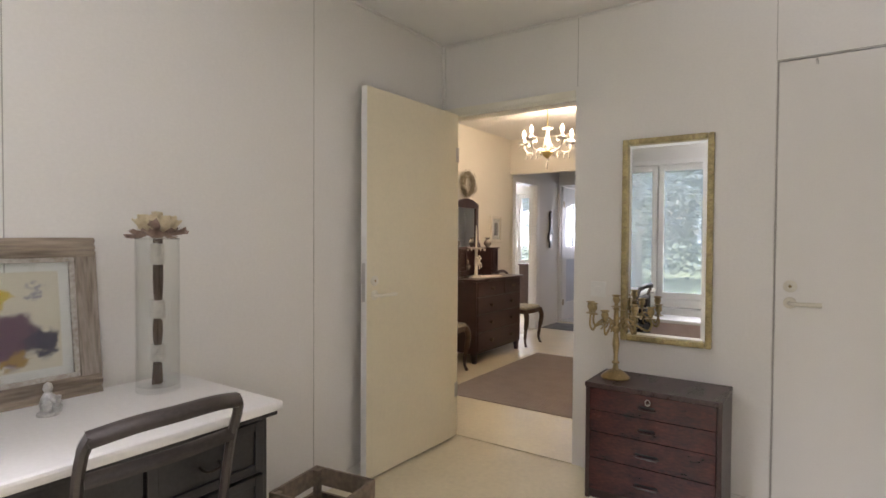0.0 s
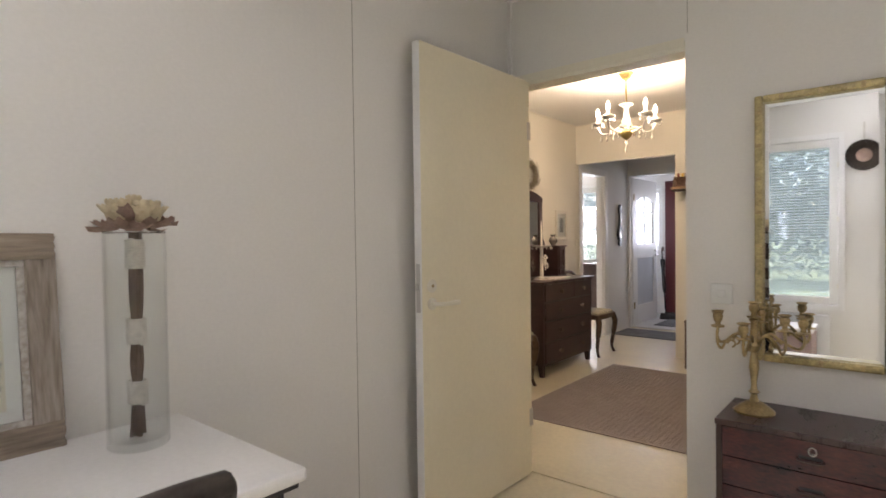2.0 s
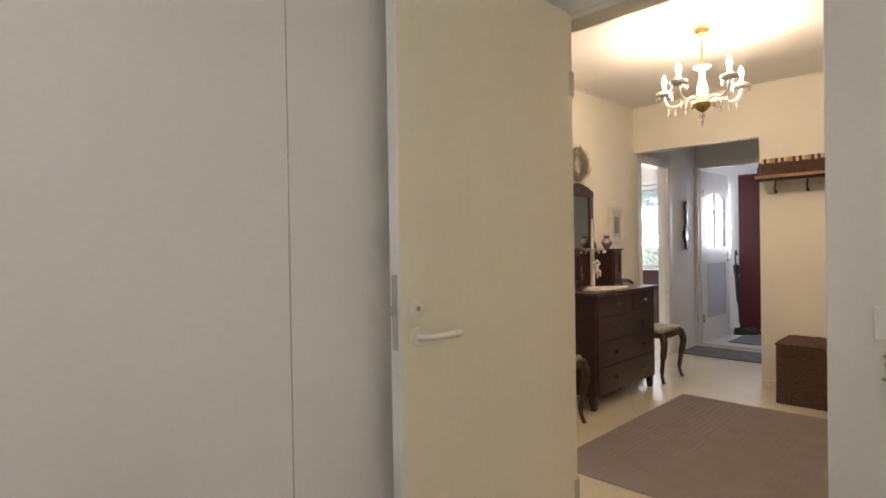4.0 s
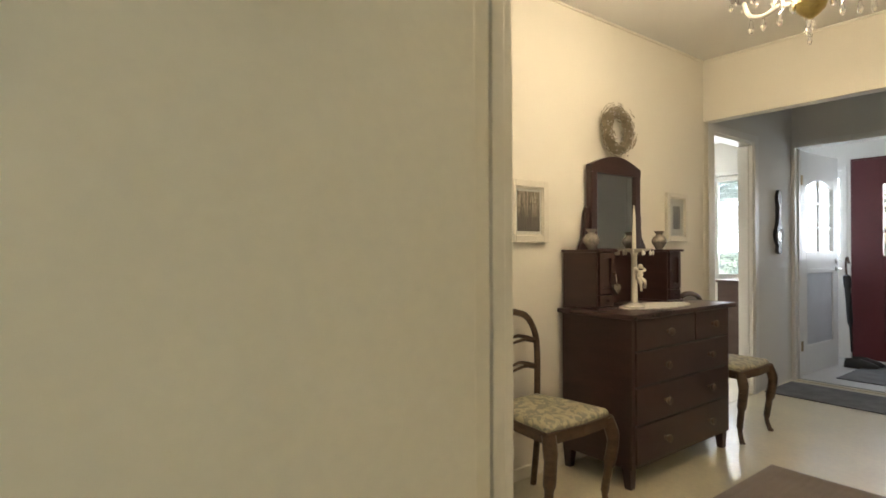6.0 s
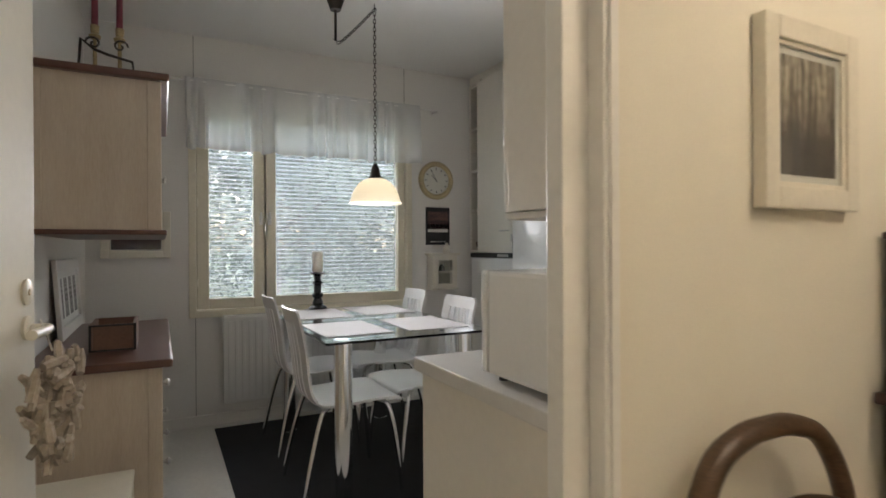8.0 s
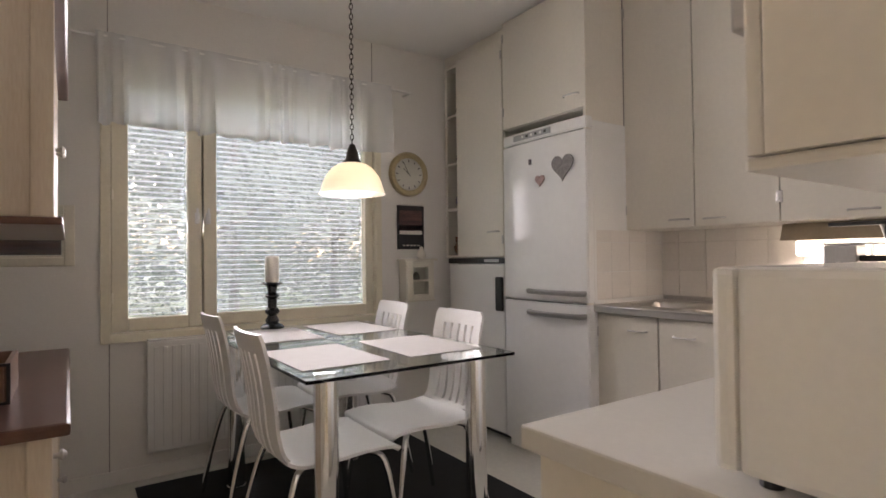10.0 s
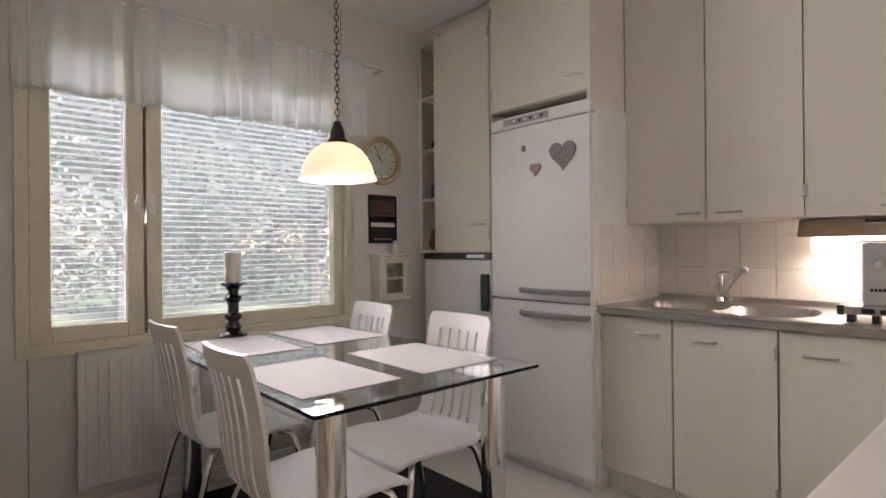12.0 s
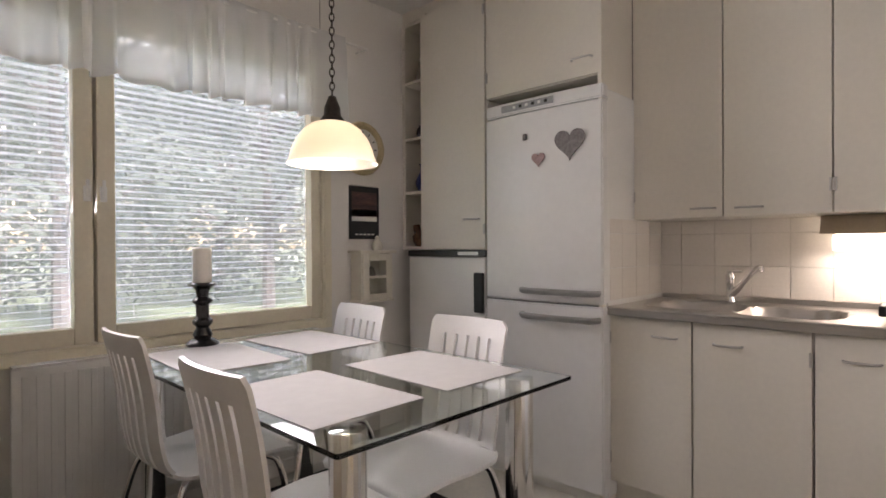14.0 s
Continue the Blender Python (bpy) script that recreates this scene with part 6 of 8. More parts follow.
def shoe(x, y, turn):
    root = thing("shoe", "black low leather shoe on the vestibule floor", "shoe", (x, y, 0.015), turn, "shoes by the door")
    sole = [(0.14 * math.cos(a), (0.042 + 0.006 * math.cos(a)) * math.sin(a)) for a in (2 * math.pi * k / 20 for k in range(20))]
    part("sole", slab(sole, 0.0, 0.014), M_BLACKPL, root)
    bm = bmesh.new()
    rings = []
    for s, z, dx in ((0.97, 0.014, 0), (0.95, 0.035, -0.003), (0.80, 0.058, -0.02), (0.55, 0.078, -0.05), (0.42, 0.088, -0.065)):
        rings.append([bm.verts.new((px * s + dx, py * min(1, s + 0.12), z)) for px, py in sole])
    for a, b in zip(rings, rings[1:]):
        for k in range(20):
            bm.faces.new((a[k], a[(k + 1) % 20], b[(k + 1) % 20], b[k]))
    part("upper", bm, material("black_leather", (0.02, 0.02, 0.02), 0.4, vary=0.2, size=30, bump=0.15), root, smooth=True)


shoe(-0.98, 5.80, 20)
shoe(-0.96, 5.93, 12)

# cabinet in the room beyond
cab = thing("low_cabinet", "brown stained low wooden cabinet under the window", "cabinet", (-2.205, 5.50, 0))
M_BROWN = material("brown_stained_wood", (0.115, 0.070, 0.058), 0.45, size=4, second=(0.075, 0.044, 0.036), stretch=(1, 1, 5), bump=0.08)
part("body", box((0, 0, 0), (0.42, 0.5, 0.80), 0.004), M_BROWN, cab)
part("top", box((-0.015, -0.015, 0.80), (0.435, 0.5, 0.826), 0.004), M_BROWN, cab)

# small carved figure on the hat shelf
owl = thing("carved_figure", "small dark carved wooden bird on the hat shelf", "figurine", (-0.088, 3.12, 1.722))
part("body", lathe([(0, 0), (0.022, 0), (0.024, 0.01), (0.020, 0.035), (0.023, 0.055), (0.020, 0.075), (0.008, 0.088), (0, 0.09)], 14), M_WALNUT, owl, smooth=True)
part("head", lathe([(0, -0.016), (0.014, -0.010), (0.017, 0.0), (0.013, 0.012), (0, 0.018)], 12, at=(0.004, -0.006, 0.094)), M_WALNUT, owl, smooth=True)
part("tail", tube([(0.0, 0.010, 0.03), (0.018, 0.034, 0.012)], [0.012, 0.004], 6), M_WALNUT, owl, smooth=True)

# ---------------- kitchen ----------------
def bow_handle(parent, x, y, z, length, mat=M_STEEL, out=(0, -1, 0), along=(1, 0, 0), depth=0.024, r=0.0045, name="handle"):
    o, a, c = Vector(out), Vector(along), Vector((x, y, z))
    pts = [c - a * length / 2, c - a * length * 0.42 + o * depth * 0.8, c - a * length * 0.2 + o * depth, c + a * length * 0.2 + o * depth, c + a * length * 0.42 + o * depth * 0.8, c + a * length / 2]
    return part(name, tube(curve_points(pts, 4), r, 8), mat, parent, smooth=True)


def front_door(parent, x0, x1, y, z0, z1, handle=None, hinge=None, mat=M_CABINET):
    """A flush cupboard door whose face looks towards -y."""
    d = part("door", box((x0 + 0.002, y, z0 + 0.002), (x1 - 0.002, y + 0.018, z1 - 0.002), 0.002), mat, parent)
    if handle:
        bow_handle(d, handle[0], y, handle[1], 0.10)
    if hinge is not None:
        for z in (z0 + 0.08, z1 - 0.12):
            part("hinge", box((hinge - 0.006, y - 0.006, z), (hinge + 0.006, y, z + 0.05), 0.002), M_STEEL, d)
    return d


NY = 3.268
# tall cupboard over the freezer
tall = thing("tall_cupboard", "tall ivory cupboard above the small freezer", "cupboard", (0, 0, 0))
part("carcass", boxes(((-4.28, 2.66, 1.102), (-4.262, NY, 2.44)), ((-3.828, 2.66, 1.102), (-3.81, NY, 2.44)), ((-4.262, 2.66, 1.102), (-3.828, NY, 1.118)), ((-4.262, NY - 0.012, 1.118), (-3.828, NY, 2.44))), M_CABINET, tall)
front_door(tall, -4.28, -3.812, 2.64, 1.104, 2.415, (-3.90, 1.26), -3.818)
over = thing("fridge_top_cupboard", "ivory cupboard over the fridge", "cupboard", (0, 0, 0))
part("carcass", boxes(((-3.806, 2.66, 1.858), (-3.79, NY, 2.44)), ((-3.79, 2.66, 1.858), (-3.185, NY, 1.872)), ((-3.79, NY - 0.012, 1.872), (-3.185, NY, 2.44))), M_CABINET, over)
front_door(over, -3.806, -3.172, 2.64, 1.858, 2.50, (-3.265, 1.935), -3.80)
part("side_panel", box((-3.192, 2.642, 0.0), (-3.176, NY, 2.50), 0.002), M_CABINET, over, "tall ivory end panel")
structure("trim_cabinet_top", box((-4.49, 2.70, 2.44), (-3.186, 2.74, CEIL - 0.002)), M_CABINET, "ivory filler above the cupboards", "trim")

# open corner shelves
nook = thing("corner_shelf", "narrow open white shelves with small ornaments", "shelf", (0, 0, 0))
part("stile", box((-4.498, 2.70, 1.10), (-4.474, 2.72, 2.44), 0.002), M_CABINET, nook)
part("back", box((-4.497, 2.92, 1.10), (-4.284, 2.93, 2.44)), M_CABINET, nook)
part("side", box((-4.498, 2.72, 1.10), (-4.486, 2.92, 2.44)), M_CABINET, nook)
for z in (1.105, 1.43, 1.745, 2.078, 2.42):
    part("shelf_board", box((-4.485, 2.702, z), (-4.284, 2.92, z + 0.016), 0.002), M_CABINET, nook)


def ornament(label, x, y, z, profile, mat, extra=None):
    bm = lathe(profile, 16)
    if extra:
        for pts, r in extra:
            tube(curve_points(pts, 4), r, 8, bm)
    ob = part("ornament", bm, mat, None, label, smooth=True, category="ornament")
    ob.location = (x, y, z)
    return ob


M_BLUEGLASS = material("cobalt_glazed_ceramic", (0.05, 0.06, 0.20), 0.15, vary=0.3, size=20)
M_BROWNGLAZE = material("brown_glazed_ceramic", (0.16, 0.085, 0.05), 0.25, vary=0.3, size=24)
M_DARKGLAZE = material("dark_glazed_ceramic", (0.05, 0.04, 0.05), 0.2, vary=0.3, size=24)
ornament("small cream and brown ceramic figure on the shelf", -4.375, 2.742, 2.094, [(0, 0), (0.03, 0), (0.032, 0.03), (0.022, 0.06), (0.012, 0.085), (0.018, 0.10), (0.014, 0.12), (0, 0.128)], M_LUSTRE)
ornament("small dark ceramic pot on the shelf", -4.372, 2.742, 1.761, [(0, 0), (0.026, 0), (0.034, 0.025), (0.030, 0.05), (0.018, 0.062), (0.02, 0.07), (0, 0.072)], M_DARKGLAZE)
ornament("cobalt blue ceramic jug on the shelf", -4.375, 2.752, 1.446, [(0, 0), (0.03, 0), (0.043, 0.03), (0.045, 0.06), (0.03, 0.095), (0.018, 0.115), (0.018, 0.15), (0.024, 0.16), (0, 0.155)], M_BLUEGLASS, [([(0.02, 0, 0.14), (0.055, 0, 0.13), (0.045, 0, 0.07)], 0.006)])
ornament("brown and white ceramic hen on the shelf", -4.395, 2.772, 1.121, [(0, 0), (0.045, 0), (0.062, 0.03), (0.066, 0.06), (0.045, 0.09), (0.02, 0.10), (0, 0.10)], M_BROWNGLAZE, [([(0.03, 0, 0.07), (0.05, 0, 0.11), (0.045, 0, 0.135)], 0.02), ([(-0.03, 0, 0.07), (-0.055, 0, 0.10), (-0.06, 0, 0.13)], 0.022)])

# small freezer
freezer = thing("freezer", "white upright freezer with a black top edge and handle", "freezer", (0, 0, 0))
part("body", box((-4.385, 2.70, 0.03), (-3.817, NY - 0.01, 1.066), 0.006), M_WHITE, freezer)
part("door", box((-4.385, 2.645, 0.05), (-3.817, 2.698, 1.064), 0.010), M_WHITE, freezer)
top = part("top_strip", box((-4.388, 2.640, 1.066), (-3.815, 3.2, 1.100), 0.004), M_BLACKPL, freezer)
part("control_panel", box((-4.0, 2.6385, 1.074), (-3.86, 2.640, 1.092)), M_STEEL, top)
part("handle", box((-3.882, 2.625, 0.78), (-3.822, 2.645, 0.985), 0.008), M_BLACKPL, freezer)
part("foot", box((-4.36, 2.72, 0.0), (-3.84, 2.80, 0.03)), M_BLACKPL, freezer)

# fridge-freezer
M_FRIDGE = material("glossy_white_enamel", (0.83, 0.83, 0.82), 0.14, vary=0.015, size=3, bump=0.01, fine=30)
fridge = thing("fridge_freezer", "tall white fridge-freezer with grey bow handles", "fridge", (0, 0, 0))
part("body", box((-3.798, 2.68, 0.03), (-3.168, NY - 0.01, 1.795), 0.006), M_WHITE, fridge)


def bulged(x0, x1, y, z0, z1, bulge=0.016, t=0.05):
    """A door panel that swells a little in its middle."""
    bm = bmesh.new()
    cols = 10
    front = [[bm.verts.new((x0 + (x1 - x0) * k / cols, y - bulge * (1 - (2 * k / cols - 1) ** 2), z)) for k in range(cols + 1)] for z in (z0, z1)]
    back = [[bm.verts.new((x0 + (x1 - x0) * k / cols, y + t, z)) for k in range(cols + 1)] for z in (z0, z1)]
    for k in range(cols):
        bm.faces.new((front[0][k], front[0][k + 1], front[1][k + 1], front[1][k]))
        bm.faces.new((back[0][k], back[1][k], back[1][k + 1], back[0][k + 1]))
        bm.faces.new((front[1][k], front[1][k + 1], back[1][k + 1], back[1][k]))
        bm.faces.new((front[0][k], back[0][k], back[0][k + 1], front[0][k + 1]))
    for k in (0, cols):
        bm.faces.new((front[0][k], front[1][k], back[1][k], back[0][k]))
    bmesh.ops.recalc_face_normals(bm, faces=bm.faces)
    bmesh.ops.bevel(bm, geom=[e for e in bm.edges if e.calc_face_angle(0) > 0.9], offset=0.006, segments=2, affect="EDGES")
    return bm


d1 = part("upper_door", bulged(-3.800, -3.166, 2.632, 0.868, 1.745), M_FRIDGE, fridge, smooth=True)
d2 = part("lower_door", bulged(-3.800, -3.166, 2.632, 0.055, 0.858), M_FRIDGE, fridge, smooth=True)
for d, z in ((d1, 0.915), (d2, 0.800)):
    part("handle", tube(curve_points([(-3.565, 2.625, z), (-3.545, 2.590, z), (-3.40, 2.575, z), (-3.24, 2.585, z), (-3.20, 2.595, z), (-3.185, 2.63, z)], 6), [0.013] * 31, 10, flat=1.3), material("grey_metallic_plastic", (0.42, 0.42, 0.41), 0.3, metal=0.6, vary=0.04), d, "grey bow handle", smooth=True)
control = part("control_strip", bulged(-3.800, -3.166, 2.634, 1.752, 1.812, 0.012, 0.05), M_FRIDGE, fridge, smooth=True)
part("display", box((-3.69, 2.617, 1.765), (-3.40, 2.622, 1.798), 0.002), material("grey_control_panel", (0.36, 0.37, 0.38), 0.3, vary=0.05), control)
for k in range(6):
    part("button", box((-3.62 + 0.035 * k, 2.615, 1.775), (-3.605 + 0.035 * k, 2.617, 1.788)), M_BLACKPL if k % 2 else M_WHITE, control)
part("plinth", box((-3.79, 2.66, 0.0), (-3.175, 2.70, 0.052)), M_WHITE, fridge)


def magnet(label, x, y, z, size, mat):
    ob = part("heart_magnet", moved(slab(heart_outline(size), -0.004, 0.004), pose(0, 0, 0, 90)), mat, None, label, category="magnet")
    ob.location = (x, y, z)


M_HEART1 = material("grey_glitter_felt", (0.24, 0.22, 0.22), 0.8, vary=0.15, size=60, bump=0.4)
M_HEART2 = material("dusty_rose_felt", (0.42, 0.29, 0.27), 0.8, vary=0.1, size=60, bump=0.3)
magnet("grey felt heart magnet on the fridge door", -3.315, 2.618, 1.575, 0.150, M_HEART1)
magnet("small dusty rose heart magnet on the fridge door", -3.475, 2.612, 1.520, 0.068, M_HEART2)
mag = part("fridge_magnet", box((-3.560, 2.608, 1.615), (-3.540, 2.616, 1.645), 0.003), M_HEART1, None, "tiny grey magnet on the fridge door", category="magnet")

# base units, steel worktop and sinks on the far wall
units = ((-3.174, -2.830, (-2.935, 0.750)), (-2.826, -2.434, (-2.70, 0.744)), (-2.430, -1.93, (-2.30, 0.737)))
for k, (x0, x1, hd) in enumerate(units):
    unit = thing("base_cabinet", "ivory base cabinet with a metal bow handle", "cabinet", (0, 0, 0), 0, "base cabinets")
    part("carcass", boxes(((x0, 2.72, 0.10), (x0 + 0.016, NY, 0.815)), ((x1 - 0.016, 2.72, 0.10), (x1, NY, 0.815)), ((x0 + 0.016, 2.72, 0.10), (x1 - 0.016, NY, 0.116))), M_CABINET, unit)
    front_door(unit, x0, x1, 2.70, 0.105, 0.821, hd, x1 - 0.004 if k == 1 else (x0 + 0.004 if k == 0 else None))
    part("plinth", box((x0, 2.755, 0.0), (x1, 2.77, 0.10)), M_CABINET, unit)

sink = thing("steel_worktop", "stainless steel worktop with two round-cornered sink bowls", "worktop", (0, 0, 0))
BOWLS = ((-2.905, 2.965, 0.175, 0.165), (-2.545, 2.930, 0.165, 0.185))


def worktop_mesh():
    """The steel sheet, with the bowls pressed into one grid."""
    bm = bmesh.new()
    nx, ny = 120, 48
    grid = []
    for i in range(nx + 1):
        row = []
        for j in range(ny + 1):
            x, y = -3.175 + (1.841) * i / nx, 2.675 + 0.593 * j / ny
            z = 0.860
            for cx, cy, rx, ry in BOWLS:
                d = ((abs(x - cx) / rx) ** 3.4 + (abs(y - cy) / ry) ** 3.4) ** (1 / 3.4)
                if d < 1.06:
                    t = min(1.0, max(0.0, (1.06 - d) / 0.22))
                    z = 0.860 - 0.15 * t * t * (3 - 2 * t)
            row.append(bm.verts.new((x, y, z)))
        grid.append(row)
    for i in range(nx):
        for j in range(ny):
            bm.faces.new((grid[i][j], grid[i + 1][j], grid[i + 1][j + 1], grid[i][j + 1]))
    return bm


sheet = part("sheet", worktop_mesh(), M_STEEL, sink, smooth=True)
part("front_lip", tube([(-3.166, 2.672, 0.8545), (-1.334, 2.672, 0.8545)], 0.006, 8), M_STEEL, sink, smooth=True)
part("front_edge", box((-3.166, 2.668, 0.824), (-1.334, 2.676, 0.855), 0.002), M_STEEL, sink)
part("upstand", box((-3.164, NY - 0.012, 0.858), (-1.334, NY, 0.880), 0.003), M_STEEL, sink)
for cx, cy, _, _ in BOWLS:
    part("drain", lathe([(0, 0.712), (0.032, 0.712), (0.036, 0.716), (0.03, 0.718), (0.012, 0.714), (0, 0.714)], 18, at=(cx, cy, 0)), M_CHROME, sink, smooth=True)

tap = thing("kitchen_tap", "chrome single-lever kitchen tap", "tap", (-2.832, 3.20, 0.862))
tap.scale = (0.88, 0.88, 0.88)
part("body", lathe([(0, 0), (0.026, 0), (0.026, 0.006), (0.021, 0.012), (0.020, 0.085), (0.023, 0.092), (0.023, 0.135), (0.016, 0.15), (0, 0.152)], 20), M_CHROME, tap, smooth=True)
part("spout", tube(curve_points([(0.004, -0.006, 0.035), (0.045, -0.022, 0.075), (0.105, -0.048, 0.145), (0.140, -0.064, 0.178), (0.156, -0.072, 0.184)], 6), [0.017] * 7 + [0.014] * 12 + [0.0125] * 6, 12), M_CHROME, tap, smooth=True)
part("nozzle", lathe([(0, -0.016), (0.011, -0.016), (0.013, -0.008), (0.013, 0.010), (0, 0.012)], 14, at=(0.158, -0.073, 0.178)), M_CHROME, tap, smooth=True)
part("lever", tube(curve_points([(-0.012, 0.004, 0.150), (0.020, -0.008, 0.160), (0.062, -0.026, 0.158)], 5), [0.012] * 6 + [0.008] * 5, 10, flat=0.7), M_CHROME, tap, smooth=True)

# wall cupboards over the sink
for k, (x0, x1, hd, hg) in enumerate(((-3.174, -2.787, (-2.865, 1.275), -3.169), (-2.785, -2.411, (-2.69, 1.272), -2.416), (-2.409, -2.035, (-2.12, 1.268), -2.404), (-2.033, -1.66, (-1.94, 1.268), None))):
    cup = thing("wall_cupboard", "ivory wall cupboard with a metal bow handle", "cupboard", (0, 0, 0), 0, "wall cupboards")
    part("carcass", boxes(((x0, 2.962, 1.238), (x0 + 0.016, NY, 2.49)), ((x1 - 0.016, 2.962, 1.238), (x1, NY, 2.49)), ((x0 + 0.016, 2.962, 1.238), (x1 - 0.016, NY, 1.254)), ((x0 + 0.016, 2.962, 2.474), (x1 - 0.016, NY, 2.49))), M_CABINET, cup)
    d = front_door(cup, x0, x1, 2.942, 1.238, 2.49, hd, hg)
# Dark strip: the shade of the gap by the end panel, put in as colour.
seam("trim_seam", (-3.1758, 2.9385, 1.240), (-3.1722, 2.944, 2.488), M_SEAM)
structure("trim_cupboard_top", box((-3.16, 2.96, 2.49), (-1.34, 2.98, CEIL - 0.001)), M_CABINET, "filler above the wall cupboards", "trim")

# under-cupboard light
tube_light = thing("worktop_light", "lit under-cupboard tube light with an angled shade", "lamp", (-2.475, 2.955, 1.236))
part("shade", moved(slab([(0.155, -0.001), (0.285, -0.001), (0.285, -0.020), (0.185, -0.074), (0.125, -0.074)], 0.0, 0.85), Matrix(((0, 0, 1, 0), (1, 0, 0, 0), (0, 1, 0, 0), (0, 0, 0, 1)))), material("brown_lamp_shade", (0.36, 0.30, 0.22), 0.5, vary=0.05), tube_light)
part("tube", box((0.03, 0.195, -0.142), (0.82, 0.235, -0.076), 0.012), glow("lit_tube", (1.0, 0.90, 0.72), 0.7), tube_light, "glowing light tube")

# coffee maker on a hotplate rack
rack = thing("hotplate", "steel two-ring hotplate with black ends on the worktop", "hotplate", (-2.262, 2.735, 0.868))
part("body", box((0.02, 0.0, 0.022), (0.60, 0.28, 0.050), 0.005), M_STEEL, rack)
part("end_cap", box((0.0, -0.002, 0.018), (0.022, 0.282, 0.053), 0.006), M_BLACKPL, rack)
part("end_cap", box((0.598, -0.002, 0.018), (0.62, 0.282, 0.053), 0.006), M_BLACKPL, rack)
for x in (0.07, 0.12):
    part("switch", box((x, -0.003, 0.028), (x + 0.036, 0.0, 0.044), 0.002), M_BLACKPL, rack)
for x in (0.025, 0.095, 0.52, 0.58):
    part("foot", box((x, 0.01, -0.006), (x + 0.022, 0.05, 0.022), 0.003), M_BLACKPL, rack)
maker = thing("coffee_maker", "brushed steel filter coffee maker with glass jug", "coffee maker", (-2.205, 2.80, 0.918))
part("tower", box((0.0, 0.0, 0.0), (0.105, 0.10, 0.215), 0.008), material("satin_silver_housing", (0.55, 0.54, 0.52), 0.38, metal=0.45, vary=0.04, size=10), maker)
part("logo_disc", moved(lathe([(0, 0), (0.014, 0), (0.014, 0.0012), (0, 0.0012)], 18), pose(0.05, -0.0002, 0.14, 90)), M_CHROME, maker)
for k in range(5):
    part("lettering", box((0.026 + 0.011 * k, -0.0012, 0.048), (0.034 + 0.011 * k, -0.0002, 0.058)), M_BLACKPL, maker)
part("water_tank", box((0.0, 0.102, 0.0), (0.115, 0.17, 0.225), 0.006), M_GLASS, maker)
part("tank_rim", box((-0.006, -0.004, 0.216), (0.150, 0.176, 0.224), 0.003), M_PLASTIC, maker)
part("filter_arm", box((0.105, 0.02, 0.155), (0.30, 0.07, 0.178), 0.006), M_BLACKPL, maker)
part("filter_funnel", lathe([(0, 0.175), (0.045, 0.178), (0.075, 0.28), (0.078, 0.285), (0, 0.285)], 24, at=(0.235, 0.06, 0)), M_BLACKPL, maker, smooth=True)
part("spray_head", box((0.0, 0.05, 0.285), (0.27, 0.085, 0.30), 0.006), M_BLACKPL, maker)
part("jug", lathe([(0, 0.002), (0.055, 0.002), (0.062, 0.02), (0.060, 0.08), (0.045, 0.115), (0.042, 0.135), (0.040, 0.135), (0.043, 0.112), (0.057, 0.078), (0.059, 0.022), (0, 0.008)], 24, at=(0.235, 0.06, 0)), M_GLASS, maker, smooth=True)
part("jug_lid", lathe([(0, 0.135), (0.043, 0.135), (0.040, 0.150), (0, 0.152)], 20, at=(0.235, 0.06, 0)), M_BLACKPL, maker, smooth=True)
part("jug_handle", tube(curve_points([(0.275, 0.03, 0.13), (0.315, 0.0, 0.12), (0.315, 0.0, 0.05), (0.29, 0.02, 0.03)], 5), 0.007, 8), M_BLACKPL, maker, smooth=True)

# counter along the inner wall, with microwave, cooker and cupboard over it
side_unit = thing("side_counter", "ivory counter unit with a pale laminate top", "counter", (0, 0, 0))
part("end_panel", box((-1.895, 1.046, 0.0), (-1.334, 1.064, 0.826), 0.002), M_CABINET, side_unit)
part("carcass", box((-1.885, 1.064, 0.10), (-1.334, 1.66, 0.826)), M_CABINET, side_unit)
part("door", box((-1.905, 1.066, 0.105), (-1.887, 1.655, 0.820), 0.002), M_CABINET, side_unit)
part("plinth", box((-1.84, 1.064, 0.0), (-1.82, 1.66, 0.10)), M_CABINET, side_unit)
part("laminate_top", box((-1.925, 1.036, 0.828), (-1.334, 1.662, 0.862), 0.004), material("cream_laminate", (0.68, 0.66, 0.615), 0.34, vary=0.02, size=5, bump=0.02), side_unit)
cooker = thing("cooker", "white cooker with a raised hob edge and wire grate", "cooker", (0, 0, 0))
part("body", box((-1.90, 1.668, 0.03), (-1.334, 2.25, 0.862), 0.005), M_WHITE, cooker)
part("hob_plate", box((-1.915, 1.668, 0.864), (-1.334, 2.25, 0.880), 0.006), M_WHITE, cooker)
part("hob_rim", boxes(((-1.912, 2.20, 0.880), (-1.34, 2.246, 0.902)), bevel=0.006), M_WHITE, cooker)
grate = part("grate", box((-1.87, 1.70, 0.880), (-1.862, 2.15, 0.900), 0.002), M_STEEL, cooker, "chrome wire grate")
part("grate_rail", box((-1.46, 1.70, 0.880), (-1.452, 2.15, 0.900), 0.002), M_STEEL, grate)
for k in range(9):
    part("grate_bar", tube([(-1.88, 1.71 + 0.054 * k, 0.904), (-1.45, 1.71 + 0.054 * k, 0.904)], 0.005, 8), M_STEEL, grate, smooth=True)
part("oven_door", box((-1.922, 1.69, 0.20), (-1.902, 2.23, 0.70), 0.006), M_WHITE, cooker)
part("oven_handle", tube([(-1.95, 1.74, 0.73), (-1.95, 2.18, 0.73)], 0.009, 8), M_STEEL, cooker, smooth=True)
